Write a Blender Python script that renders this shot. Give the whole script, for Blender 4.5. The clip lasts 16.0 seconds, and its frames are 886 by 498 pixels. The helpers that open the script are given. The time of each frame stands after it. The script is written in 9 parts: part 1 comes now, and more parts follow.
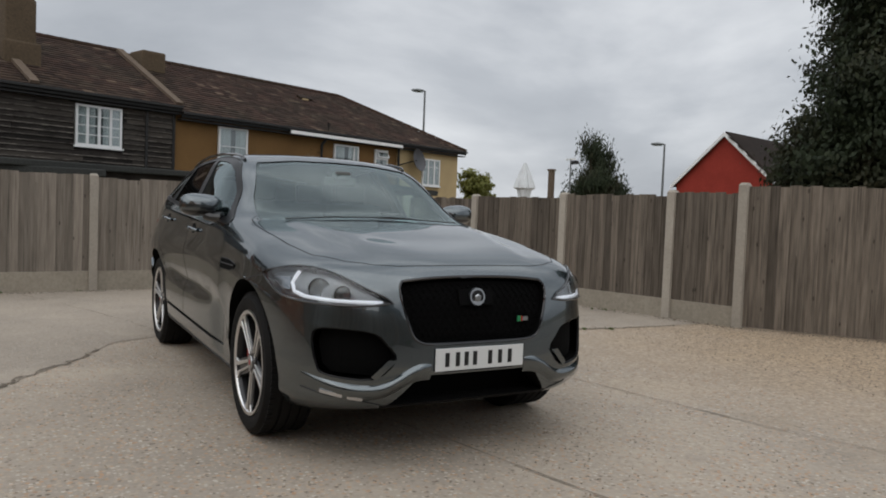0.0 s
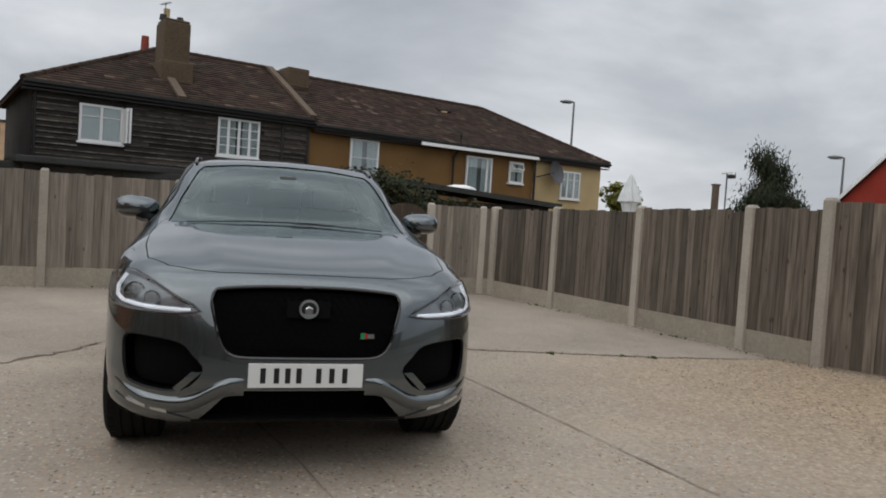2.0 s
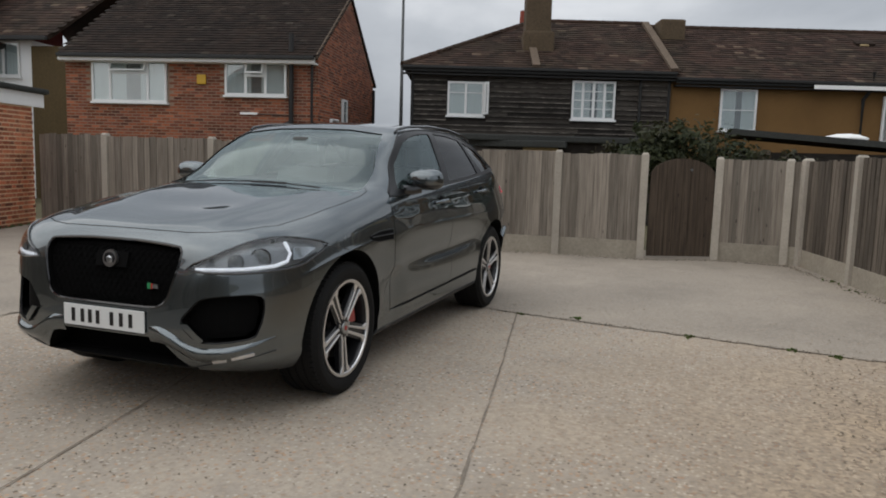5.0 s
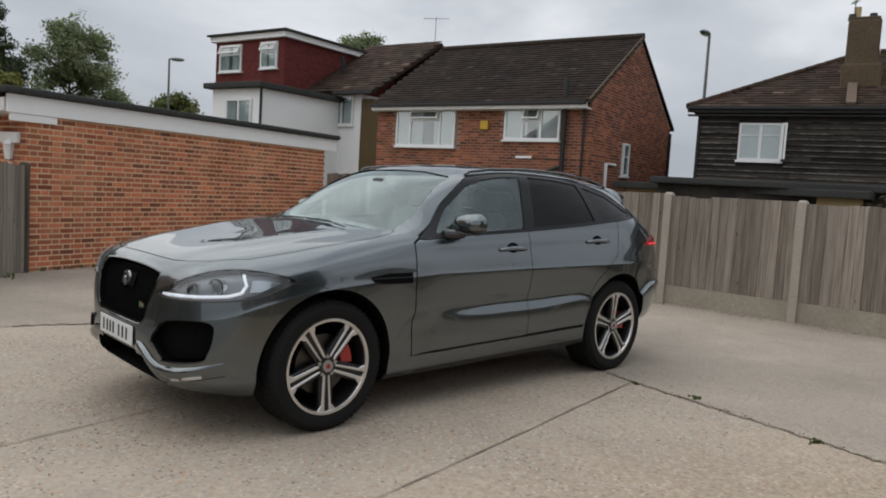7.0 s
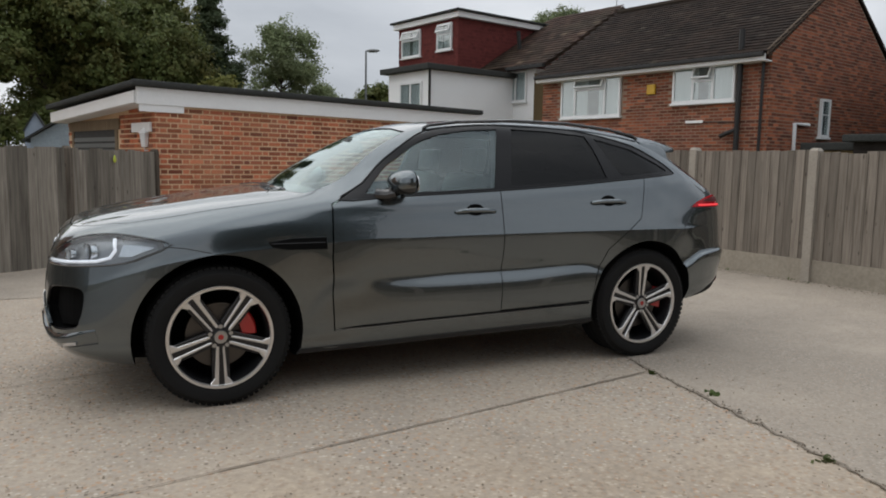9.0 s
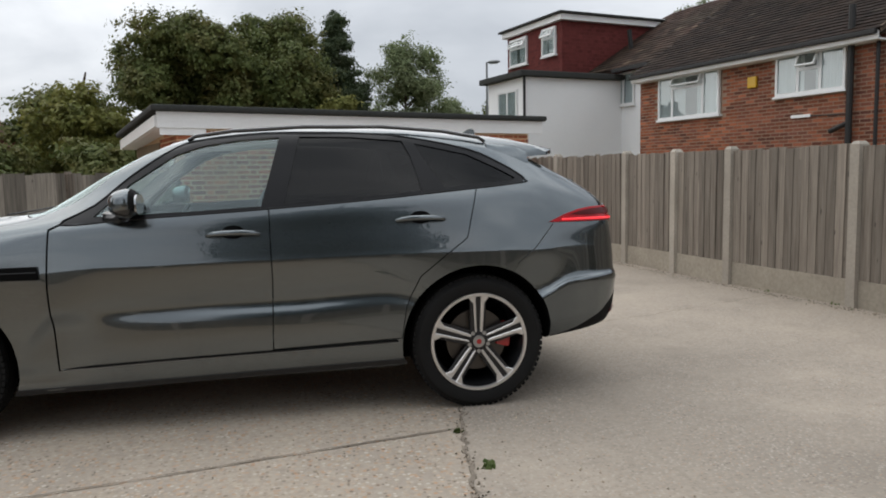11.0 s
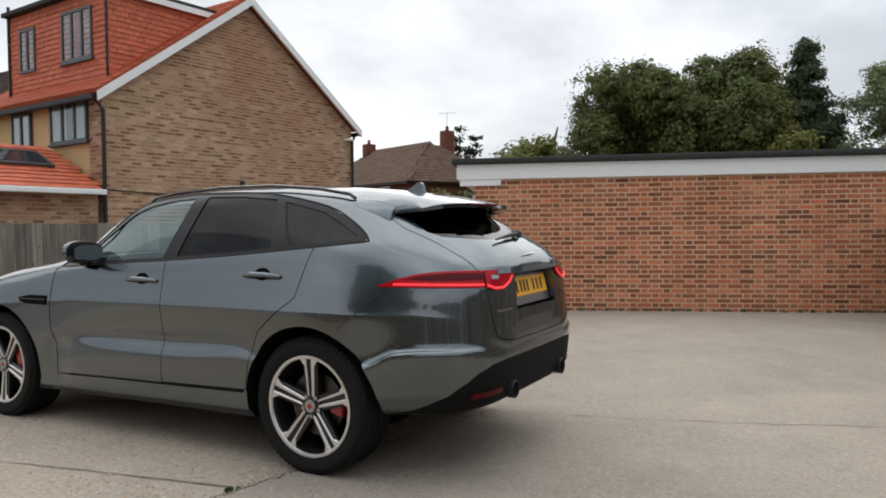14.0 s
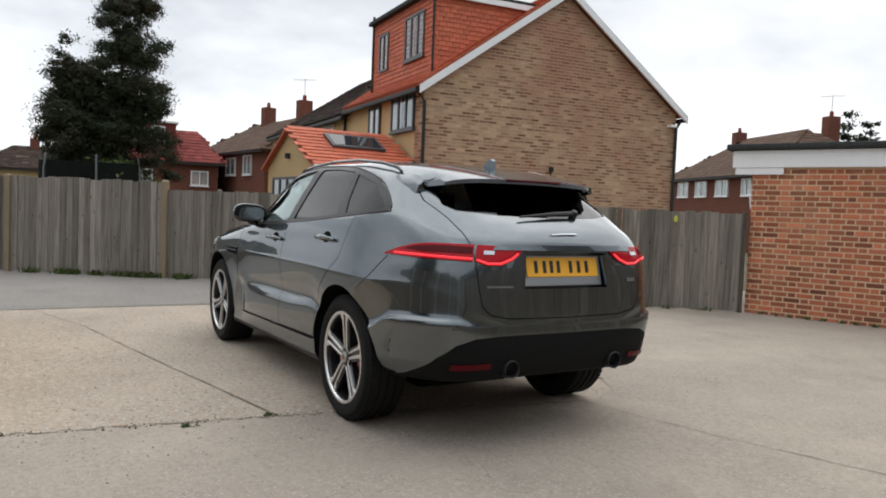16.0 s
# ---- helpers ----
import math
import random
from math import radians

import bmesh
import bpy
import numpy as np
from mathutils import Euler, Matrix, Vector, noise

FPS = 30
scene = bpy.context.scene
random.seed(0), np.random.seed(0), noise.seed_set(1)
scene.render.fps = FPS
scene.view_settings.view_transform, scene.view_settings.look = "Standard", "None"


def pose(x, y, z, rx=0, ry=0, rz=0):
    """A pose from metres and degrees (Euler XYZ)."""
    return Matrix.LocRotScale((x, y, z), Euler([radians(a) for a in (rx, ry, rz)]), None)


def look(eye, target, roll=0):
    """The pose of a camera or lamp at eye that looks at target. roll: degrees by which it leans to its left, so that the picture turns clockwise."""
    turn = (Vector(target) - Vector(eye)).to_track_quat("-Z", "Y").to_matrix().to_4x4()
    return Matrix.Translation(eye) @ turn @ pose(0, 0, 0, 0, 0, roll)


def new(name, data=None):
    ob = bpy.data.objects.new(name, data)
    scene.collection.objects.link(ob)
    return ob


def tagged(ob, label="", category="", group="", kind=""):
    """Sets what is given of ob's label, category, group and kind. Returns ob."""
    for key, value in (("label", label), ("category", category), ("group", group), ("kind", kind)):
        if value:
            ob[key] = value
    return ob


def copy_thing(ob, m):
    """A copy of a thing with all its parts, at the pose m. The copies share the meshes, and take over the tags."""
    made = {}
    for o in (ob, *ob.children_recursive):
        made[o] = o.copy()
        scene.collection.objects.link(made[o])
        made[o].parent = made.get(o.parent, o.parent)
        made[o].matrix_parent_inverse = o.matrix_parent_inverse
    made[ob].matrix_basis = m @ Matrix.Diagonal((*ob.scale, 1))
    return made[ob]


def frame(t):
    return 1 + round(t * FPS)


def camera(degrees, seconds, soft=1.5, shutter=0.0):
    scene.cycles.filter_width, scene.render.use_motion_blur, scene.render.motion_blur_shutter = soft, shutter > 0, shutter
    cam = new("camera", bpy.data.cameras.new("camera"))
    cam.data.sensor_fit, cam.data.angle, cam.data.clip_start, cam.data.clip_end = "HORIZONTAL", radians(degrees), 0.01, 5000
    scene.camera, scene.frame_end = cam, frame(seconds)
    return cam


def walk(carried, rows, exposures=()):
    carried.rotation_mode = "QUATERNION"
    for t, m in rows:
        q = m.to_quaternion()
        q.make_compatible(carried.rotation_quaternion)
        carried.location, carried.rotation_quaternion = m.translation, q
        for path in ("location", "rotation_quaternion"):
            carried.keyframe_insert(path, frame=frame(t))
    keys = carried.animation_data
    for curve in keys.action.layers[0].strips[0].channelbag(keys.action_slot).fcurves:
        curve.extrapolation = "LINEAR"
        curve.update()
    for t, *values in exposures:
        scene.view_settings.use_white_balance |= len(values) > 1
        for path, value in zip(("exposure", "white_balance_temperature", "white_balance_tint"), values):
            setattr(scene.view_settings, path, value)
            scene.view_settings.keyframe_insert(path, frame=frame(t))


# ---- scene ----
cam = camera(62.0, 16.0, soft=1.85)
# seconds, eye x y z, heading, pitch, roll
PATH = [
    (0, 5.379, -2.019, 1.226, 59.89, -2.71, 2.24),
    (0.5, 5.440, -1.632, 1.248, 61.05, -3.03, 6.17),
    (1, 5.599, -1.258, 1.233, 66.57, -4.68, 1.64),
    (1.5, 5.688, -0.862, 1.246, 70.32, -3.37, 2.01),
    (2, 5.695, -0.366, 1.277, 73.89, -2.38, 3.67),
    (2.5, 5.799, 0.136, 1.302, 80.21, -1.15, -1.43),
    (3, 5.760, 0.664, 1.282, 84.73, -1.72, 6.34),
    (3.5, 5.764, 1.216, 1.270, 89.16, -3.26, 2.85),
    (4, 5.584, 1.738, 1.264, 98.05, -3.65, 4.61),
    (4.2, 5.508, 1.962, 1.301, 99.93, -5.10, 3.93),
    (6.3, 4.346, 3.960, 1.415, 129.13, -4.68, 2.72),
    (6.5, 4.187, 4.060, 1.440, 131.46, -4.89, 3.07),
    (7, 3.847, 4.412, 1.446, 136.97, -4.66, 3.41),
    (7.5, 3.466, 4.646, 1.406, 142.94, -4.83, 2.34),
    (8, 3.014, 4.755, 1.398, 148.53, -5.64, 2.22),
    (8.5, 2.521, 4.952, 1.385, 153.68, -6.36, 1.26),
    (9, 2.009, 4.965, 1.342, 154.97, -6.66, 0.99),
    (9.5, 1.454, 4.977, 1.341, 156.65, -6.40, -0.72),
    (10, 0.885, 5.018, 1.362, 160.12, -6.06, -2.29),
    (10.2, 0.618, 5.007, 1.335, 161.17, -6.19, -1.07),
    (12.3, -1.991, 4.618, 1.340, 186.81, -4.28, -1.14),
    (12.5, -2.227, 4.508, 1.324, 189.54, -4.10, 0.68),
    (13, -2.843, 4.405, 1.336, 196.63, -3.73, 1.11),
    (13.5, -3.432, 4.230, 1.360, 203.38, -1.45, 0.65),
    (14, -4.038, 4.100, 1.375, 208.79, -1.85, -0.62),
    (14.5, -4.594, 3.921, 1.383, 215.87, -1.75, -0.99),
    (15, -5.055, 3.557, 1.366, 221.07, -4.45, 0.62),
    (15.5, -5.408, 3.212, 1.340, 231.30, -3.03, 1.63),
    (16, -5.578, 2.760, 1.310, 238.58, -3.02, 2.32),
]
walk(cam, [(t, pose(x, y, z, 90 + p, 0, h) @ pose(0, 0, 0, 0, 0, r)) for t, x, y, z, h, p, r in PATH], exposures=[(0, 0.0), (4.2, 0.0), (6.3, 0.18), (9.2, 0.22), (10.2, 0.42), (12.3, 0.42), (16, 0.5)])


# ---- sky and sun: an overcast, bright day ----
SUN_ROT, SUN_EL = radians(138), radians(42)
world = bpy.data.worlds.new("overcast_sky")
scene.world = world
world.use_nodes = True
wn, wl = world.node_tree.nodes, world.node_tree.links
wn.clear()
w_out = wn.new("ShaderNodeOutputWorld")
w_bg = wn.new("ShaderNodeBackground")
w_sky = wn.new("ShaderNodeTexSky")
w_sky.sky_type, w_sky.sun_disc = "NISHITA", False
w_sky.sun_elevation, w_sky.sun_rotation = SUN_EL, SUN_ROT
w_sky.air_density, w_sky.dust_density = 1.0, 3.0
w_dim = wn.new("ShaderNodeMix")
w_dim.data_type = "RGBA"
w_dim.blend_type = "MULTIPLY"
w_dim.inputs[0].default_value = 1.0
w_dim.inputs[7].default_value = (0.10, 0.10, 0.10, 1)
w_co = wn.new("ShaderNodeTexCoord")
w_map = wn.new("ShaderNodeMapping")
w_map.inputs["Scale"].default_value = (1.0, 1.0, 2.5)
w_n1 = wn.new("ShaderNodeTexNoise")
w_n1.inputs["Scale"].default_value, w_n1.inputs["Detail"].default_value = 1.7, 7.0
w_n1.inputs["Roughness"].default_value = 0.52
w_n1.inputs["Distortion"].default_value = 0.25
w_ramp = wn.new("ShaderNodeValToRGB")
w_ramp.color_ramp.elements[0].position, w_ramp.color_ramp.elements[0].color = 0.33, (0.40, 0.43, 0.475, 1)
w_ramp.color_ramp.elements[1].position, w_ramp.color_ramp.elements[1].color = 0.66, (0.86, 0.885, 0.92, 1)
w_mid = w_ramp.color_ramp.elements.new(0.50)
w_mid.color = (0.565, 0.595, 0.64, 1)
w_mix = wn.new("ShaderNodeMix")
w_mix.data_type = "RGBA"
w_mix.inputs[0].default_value = 0.94
wl.new(w_co.outputs["Generated"], w_map.inputs["Vector"])
wl.new(w_map.outputs["Vector"], w_n1.inputs["Vector"])
wl.new(w_n1.outputs["Fac"], w_ramp.inputs["Fac"])
wl.new(w_sky.outputs["Color"], w_dim.inputs[6])
wl.new(w_dim.outputs[2], w_mix.inputs[6])
wl.new(w_ramp.outputs["Color"], w_mix.inputs[7])
# a dull sky is brighter overhead than near the horizon
w_sep = wn.new("ShaderNodeSeparateXYZ")
wl.new(w_co.outputs["Generated"], w_sep.inputs["Vector"])
w_up = wn.new("ShaderNodeMapRange")
wl.new(w_sep.outputs["Z"], w_up.inputs["Value"])
for k, v in (("From Min", 0.4), ("From Max", 1.0), ("To Min", 0.0), ("To Max", 1.0)):
    w_up.inputs[k].default_value = v
w_gain = wn.new("ShaderNodeMix")
w_gain.data_type = "RGBA"
w_gain.blend_type = "MULTIPLY"
w_gain.inputs[0].default_value = 1.0
w_grey = wn.new("ShaderNodeMix")
w_grey.data_type = "RGBA"
w_grey.inputs[6].default_value = (0.86, 0.86, 0.86, 1)
w_grey.inputs[7].default_value = (1.62, 1.61, 1.59, 1)
wl.new(w_up.outputs["Result"], w_grey.inputs[0])
# and brighter round the place where the sun stands behind the cloud
w_dot = wn.new("ShaderNodeVectorMath")
w_dot.operation = "DOT_PRODUCT"
wl.new(w_co.outputs["Generated"], w_dot.inputs[0])
w_dot.inputs[1].default_value = (math.sin(SUN_ROT) * math.cos(SUN_EL), math.cos(SUN_ROT) * math.cos(SUN_EL), math.sin(SUN_EL))
w_lit = wn.new("ShaderNodeMapRange")
wl.new(w_dot.outputs["Value"], w_lit.inputs["Value"])
for k, v in (("From Min", -0.3), ("From Max", 1.0), ("To Min", 1.06), ("To Max", 1.13)):
    w_lit.inputs[k].default_value = v
w_side = wn.new("ShaderNodeVectorMath")
w_side.operation = "SCALE"
wl.new(w_grey.outputs[2], w_side.inputs[0])
wl.new(w_lit.outputs["Result"], w_side.inputs["Scale"])
wl.new(w_mix.outputs[2], w_gain.inputs[6])
wl.new(w_side.outputs[0], w_gain.inputs[7])
wl.new(w_gain.outputs[2], w_bg.inputs["Color"])
w_bg.inputs["Strength"].default_value = 1.0
wl.new(w_bg.outputs["Background"], w_out.inputs["Surface"])
sun = new("sun", bpy.data.lights.new("sun", "SUN"))
sun.data.energy, sun.data.angle, sun.data.color = 1.10, radians(120), (1.0, 0.96, 0.90)
sun.matrix_world = look((0, 0, 20), (-math.sin(SUN_ROT) * 10 * 1.0, -math.cos(SUN_ROT) * 10, 20 - 10 * math.tan(SUN_EL)))


# ---- materials ----
def base_nodes(name):
    m = bpy.data.materials.new(name)
    m.use_nodes = True
    return m, m.node_tree.nodes, m.node_tree.links, m.node_tree.nodes["Principled BSDF"]


def noise_node(n, l, vec, scale, detail=6.0, rough=0.6):
    t = n.new("ShaderNodeTexNoise")
    t.inputs["Scale"].default_value, t.inputs["Detail"].default_value, t.inputs["Roughness"].default_value = scale, detail, rough
    l.new(vec, t.inputs["Vector"])
    return t


def mixed(n, l, fac, a, b, mode="MIX"):
    x = n.new("ShaderNodeMix")
    x.data_type, x.blend_type = "RGBA", mode
    for value, slot in ((fac, 0), (a, 6), (b, 7)):
        if hasattr(value, "is_linked"):
            l.new(value, x.inputs[slot])
        elif slot == 0:
            x.inputs[0].default_value = value
        else:
            x.inputs[slot].default_value = (*value, 1)
    return x.outputs[2]


def ranged(n, l, value, lo, hi, out_lo=0.0, out_hi=1.0):
    r = n.new("ShaderNodeMapRange")
    l.new(value, r.inputs["Value"])
    for k, v in (("From Min", lo), ("From Max", hi), ("To Min", out_lo), ("To Max", out_hi)):
        r.inputs[k].default_value = v
    return r.outputs["Result"]


def mat(name, c1, c2, fine=40.0, coarse=1.5, rough=0.8, metal=0.0, bump=0.15, dirt=0.35, rnd="", stretch=(1, 1, 1), coat=0.0, rnd_amount=0.35, c3=None, share=(0.35, 0.9), knots=False, patch=None):
    """A surface with grain and larger stains. rnd: 'object' or 'island' shifts the tone piece by piece."""
    m, n, l, bsdf = base_nodes(name)
    co = n.new("ShaderNodeTexCoord")
    mp = n.new("ShaderNodeMapping")
    mp.inputs["Scale"].default_value = stretch
    vec = co.outputs["Object"]
    pick = None
    if rnd == "object":
        info = n.new("ShaderNodeObjectInfo")
        pick = info.outputs["Random"]
    elif rnd == "island":
        info = n.new("ShaderNodeNewGeometry")
        pick = info.outputs["Random Per Island"]
    if pick is not None:
        shift = n.new("ShaderNodeVectorMath")
        shift.operation = "MULTIPLY_ADD"
        l.new(pick, shift.inputs[0])
        shift.inputs[1].default_value = (37.0, 53.0, 19.0)
        l.new(vec, shift.inputs[2])
        vec = shift.outputs[0]
    l.new(vec, mp.inputs["Vector"])
    nf = noise_node(n, l, mp.outputs["Vector"], fine)
    nc = noise_node(n, l, mp.outputs["Vector"], coarse, 5.0, 0.55)
    col = mixed(n, l, ranged(n, l, nf.outputs["Fac"], 0.3, 0.7), c1, c2)
    if c3 is not None and pick is not None:
        hard = n.new("ShaderNodeMath")
        hard.operation = "FRACT"
        mul = n.new("ShaderNodeMath")
        mul.operation = "MULTIPLY"
        l.new(pick, mul.inputs[0])
        mul.inputs[1].default_value = 7.31
        l.new(mul.outputs[0], hard.inputs[0])
        col = mixed(n, l, ranged(n, l, hard.outputs[0], *share), col, c3)
    col = mixed(n, l, ranged(n, l, nc.outputs["Fac"], 0.35, 0.75, 0.0, dirt), col, tuple(v * 0.45 for v in c1))
    if patch is not None:
        # broad stains that run on over many pieces
        np_ = noise_node(n, l, co.outputs["Object"], patch[1], 6.0, 0.62)
        col = mixed(n, l, ranged(n, l, np_.outputs["Fac"], 0.42, 0.62, 0.0, patch[2]), col, patch[0])
    if knots:
        # dark knots and a few long dark streaks down the board
        mk = n.new("ShaderNodeMapping")
        mk.inputs["Scale"].default_value = (9.0, 9.0, 3.2)
        l.new(vec, mk.inputs["Vector"])
        vk = n.new("ShaderNodeTexVoronoi")
        vk.inputs["Scale"].default_value = 1.0
        l.new(mk.outputs["Vector"], vk.inputs["Vector"])
        col = mixed(n, l, ranged(n, l, vk.outputs["Distance"], 0.06, 0.12, 0.7, 0.0), col, tuple(v * 0.25 for v in c2))
        ms = n.new("ShaderNodeMapping")
        ms.inputs["Scale"].default_value = (60.0, 60.0, 0.9)
        l.new(vec, ms.inputs["Vector"])
        st = noise_node(n, l, ms.outputs["Vector"], 1.0, 3, 0.6)
        col = mixed(n, l, ranged(n, l, st.outputs["Fac"], 0.55, 0.72, 0.0, 0.75), col, tuple(v * 0.45 for v in c2))
    if pick is not None:
        hsv = n.new("ShaderNodeHueSaturation")
        l.new(col, hsv.inputs["Color"])
        l.new(ranged(n, l, pick, 0.0, 1.0, 1.0 - rnd_amount, 1.0 + rnd_amount), hsv.inputs["Value"])
        col = hsv.outputs["Color"]
    l.new(col, bsdf.inputs["Base Color"])
    l.new(ranged(n, l, nf.outputs["Fac"], 0.2, 0.8, max(rough - 0.1, 0.02), min(rough + 0.1, 1.0)), bsdf.inputs["Roughness"])
    bsdf.inputs["Metallic"].default_value = metal
    bsdf.inputs["Specular IOR Level"].default_value = 0.2 if rough > 0.75 else 0.5
    bsdf.inputs["Coat Weight"].default_value = coat
    bsdf.inputs["Coat Roughness"].default_value = 0.04
    if bump:
        b = n.new("ShaderNodeBump")
        b.inputs["Strength"].default_value, b.inputs["Distance"].default_value = bump, 0.01
        l.new(nf.outputs["Fac"], b.inputs["Height"])
        l.new(b.outputs["Normal"], bsdf.inputs["Normal"])
    return m


def plain(name, c, rough=0.5, metal=0.0, coat=0.0, glow=0.0):
    m, n, l, bsdf = base_nodes(name)
    bsdf.inputs["Base Color"].default_value = (*c, 1)
    bsdf.inputs["Roughness"].default_value, bsdf.inputs["Metallic"].default_value = rough, metal
    bsdf.inputs["Coat Weight"].default_value = coat
    if glow:
        bsdf.inputs["Emission Color"].default_value = (*c, 1)
        bsdf.inputs["Emission Strength"].default_value = glow
    return m


def glass(name, tint, gloss=1.0, ior=1.5):
    m, n, l, bsdf = base_nodes(name)
    n.remove(bsdf)
    tr, gl, mx, fr = n.new("ShaderNodeBsdfTransparent"), n.new("ShaderNodeBsdfGlossy"), n.new("ShaderNodeMixShader"), n.new("ShaderNodeLayerWeight")
    tr.inputs["Color"].default_value = (*tint, 1)
    gl.inputs["Color"].default_value = (gloss, gloss, gloss, 1) if isinstance(gloss, float) else (*gloss, 1)
    gl.inputs["Roughness"].default_value = 0.015
    # mirror share rising from head-on to grazing, the same on both faces of a pane
    f0 = ((ior - 1) / (ior + 1)) ** 2
    pw, sc = n.new("ShaderNodeMath"), n.new("ShaderNodeMath")
    pw.operation, sc.operation = "POWER", "MULTIPLY_ADD"
    l.new(fr.outputs["Facing"], pw.inputs[0])
    pw.inputs[1].default_value = 5.0
    l.new(pw.outputs[0], sc.inputs[0])
    sc.inputs[1].default_value, sc.inputs[2].default_value = 1.0 - f0, f0
    l.new(sc.outputs[0], mx.inputs["Fac"])
    l.new(tr.outputs["BSDF"], mx.inputs[1])
    l.new(gl.outputs["BSDF"], mx.inputs[2])
    l.new(mx.outputs["Shader"], n["Material Output"].inputs["Surface"])
    return m


def concrete(name, warm, cool, dark, pebble, peb_scale=55.0, peb_amount=0.5, crumb=0.5, spill=None):
    m, n, l, bsdf = base_nodes(name)
    co = n.new("ShaderNodeTexCoord")
    vec = co.outputs["Object"]
    big = noise_node(n, l, vec, 0.32, 5, 0.6)
    mid = noise_node(n, l, vec, 1.7, 8, 0.62)
    fine = noise_node(n, l, vec, 26.0, 6, 0.7)
    vo = n.new("ShaderNodeTexVoronoi")
    vo.inputs["Scale"].default_value = peb_scale
    l.new(vec, vo.inputs["Vector"])
    col = mixed(n, l, ranged(n, l, mid.outputs["Fac"], 0.35, 0.65), warm, cool)
    col = mixed(n, l, ranged(n, l, big.outputs["Fac"], 0.42, 0.68, 0.0, 0.75), col, dark)
    col = mixed(n, l, ranged(n, l, fine.outputs["Fac"], 0.42, 0.62, 0.0, crumb), col, tuple(v * 0.62 for v in warm))
    stain = noise_node(n, l, vec, 0.75, 7, 0.66)
    col = mixed(n, l, ranged(n, l, stain.outputs["Fac"], 0.52, 0.66, 0.0, 0.5), col, tuple(v * 0.78 for v in dark))
    col = mixed(n, l, ranged(n, l, stain.outputs["Fac"], 0.34, 0.46, 0.45, 0.0), col, tuple(min(1.0, v * 1.12) for v in warm))
    stone = n.new("ShaderNodeMath")
    stone.operation = "LESS_THAN"
    l.new(vo.outputs["Distance"], stone.inputs[0])
    stone.inputs[1].default_value = 0.42
    patch_mask = n.new("ShaderNodeMath")
    patch_mask.operation = "MULTIPLY"
    l.new(stone.outputs[0], patch_mask.inputs[0])
    l.new(ranged(n, l, mid.outputs["Fac"], 0.34, 0.58, 0.3 * peb_amount, peb_amount), patch_mask.inputs[1])
    hue = n.new("ShaderNodeSeparateColor")
    l.new(vo.outputs["Color"], hue.inputs[0])
    tone = mixed(n, l, ranged(n, l, hue.outputs[0], 0.1, 0.5), tuple(v * 0.30 for v in pebble), pebble)
    tone = mixed(n, l, ranged(n, l, hue.outputs[1], 0.62, 0.82, 0.0, 0.8), tone, (0.58, 0.53, 0.46))
    tone = mixed(n, l, ranged(n, l, hue.outputs[2], 0.80, 0.93, 0.0, 0.8), tone, (0.46, 0.26, 0.14))
    col = mixed(n, l, patch_mask.outputs[0], col, tone)
    if spill:
        # loose sandy gravel spread round one place, ragged at its edge
        far = n.new("ShaderNodeVectorMath")
        far.operation = "DISTANCE"
        l.new(vec, far.inputs[0])
        far.inputs[1].default_value = spill
        add = n.new("ShaderNodeMath")
        add.operation = "MULTIPLY_ADD"
        l.new(mid.outputs["Fac"], add.inputs[0])
        add.inputs[1].default_value = 2.6
        l.new(far.outputs["Value"], add.inputs[2])
        sand = mixed(n, l, ranged(n, l, fine.outputs["Fac"], 0.35, 0.65), (0.40, 0.30, 0.20), (0.24, 0.18, 0.12))
        sand = mixed(n, l, ranged(n, l, hue.outputs[1], 0.45, 0.75, 0.0, 0.75), sand, (0.50, 0.37, 0.24))
        sand = mixed(n, l, ranged(n, l, hue.outputs[2], 0.75, 0.9, 0.0, 0.7), sand, (0.13, 0.10, 0.075))
        col = mixed(n, l, ranged(n, l, add.outputs[0], 2.4, 5.2, 0.85, 0.0), col, sand)
    l.new(col, bsdf.inputs["Base Color"])
    bsdf.inputs["Roughness"].default_value = 0.92
    bsdf.inputs["Specular IOR Level"].default_value = 0.25
    b = n.new("ShaderNodeBump")
    b.inputs["Strength"].default_value, b.inputs["Distance"].default_value = 0.5, 0.006
    l.new(fine.outputs["Fac"], b.inputs["Height"])
    l.new(b.outputs["Normal"], bsdf.inputs["Normal"])
    return m


def leafy(name, c1, c2, c3):
    m, n, l, bsdf = base_nodes(name)
    info = n.new("ShaderNodeNewGeometry")
    co = n.new("ShaderNodeTexCoord")
    nz = noise_node(n, l, co.outputs["Object"], 0.9, 4, 0.6)
    col = mixed(n, l, info.outputs["Random Per Island"], c1, c2)
    col = mixed(n, l, ranged(n, l, nz.outputs["Fac"], 0.45, 0.7), col, c3)
    l.new(col, bsdf.inputs["Base Color"])
    bsdf.inputs["Roughness"].default_value = 0.55
    bsdf.inputs["Specular IOR Level"].default_value = 0.2
    tr, mx = n.new("ShaderNodeBsdfTranslucent"), n.new("ShaderNodeMixShader")
    l.new(col, tr.inputs["Color"])
    mx.inputs["Fac"].default_value = 0.3
    l.new(bsdf.outputs["BSDF"], mx.inputs[1])
    l.new(tr.outputs["BSDF"], mx.inputs[2])
    l.new(mx.outputs["Shader"], n["Material Output"].inputs["Surface"])
    return m


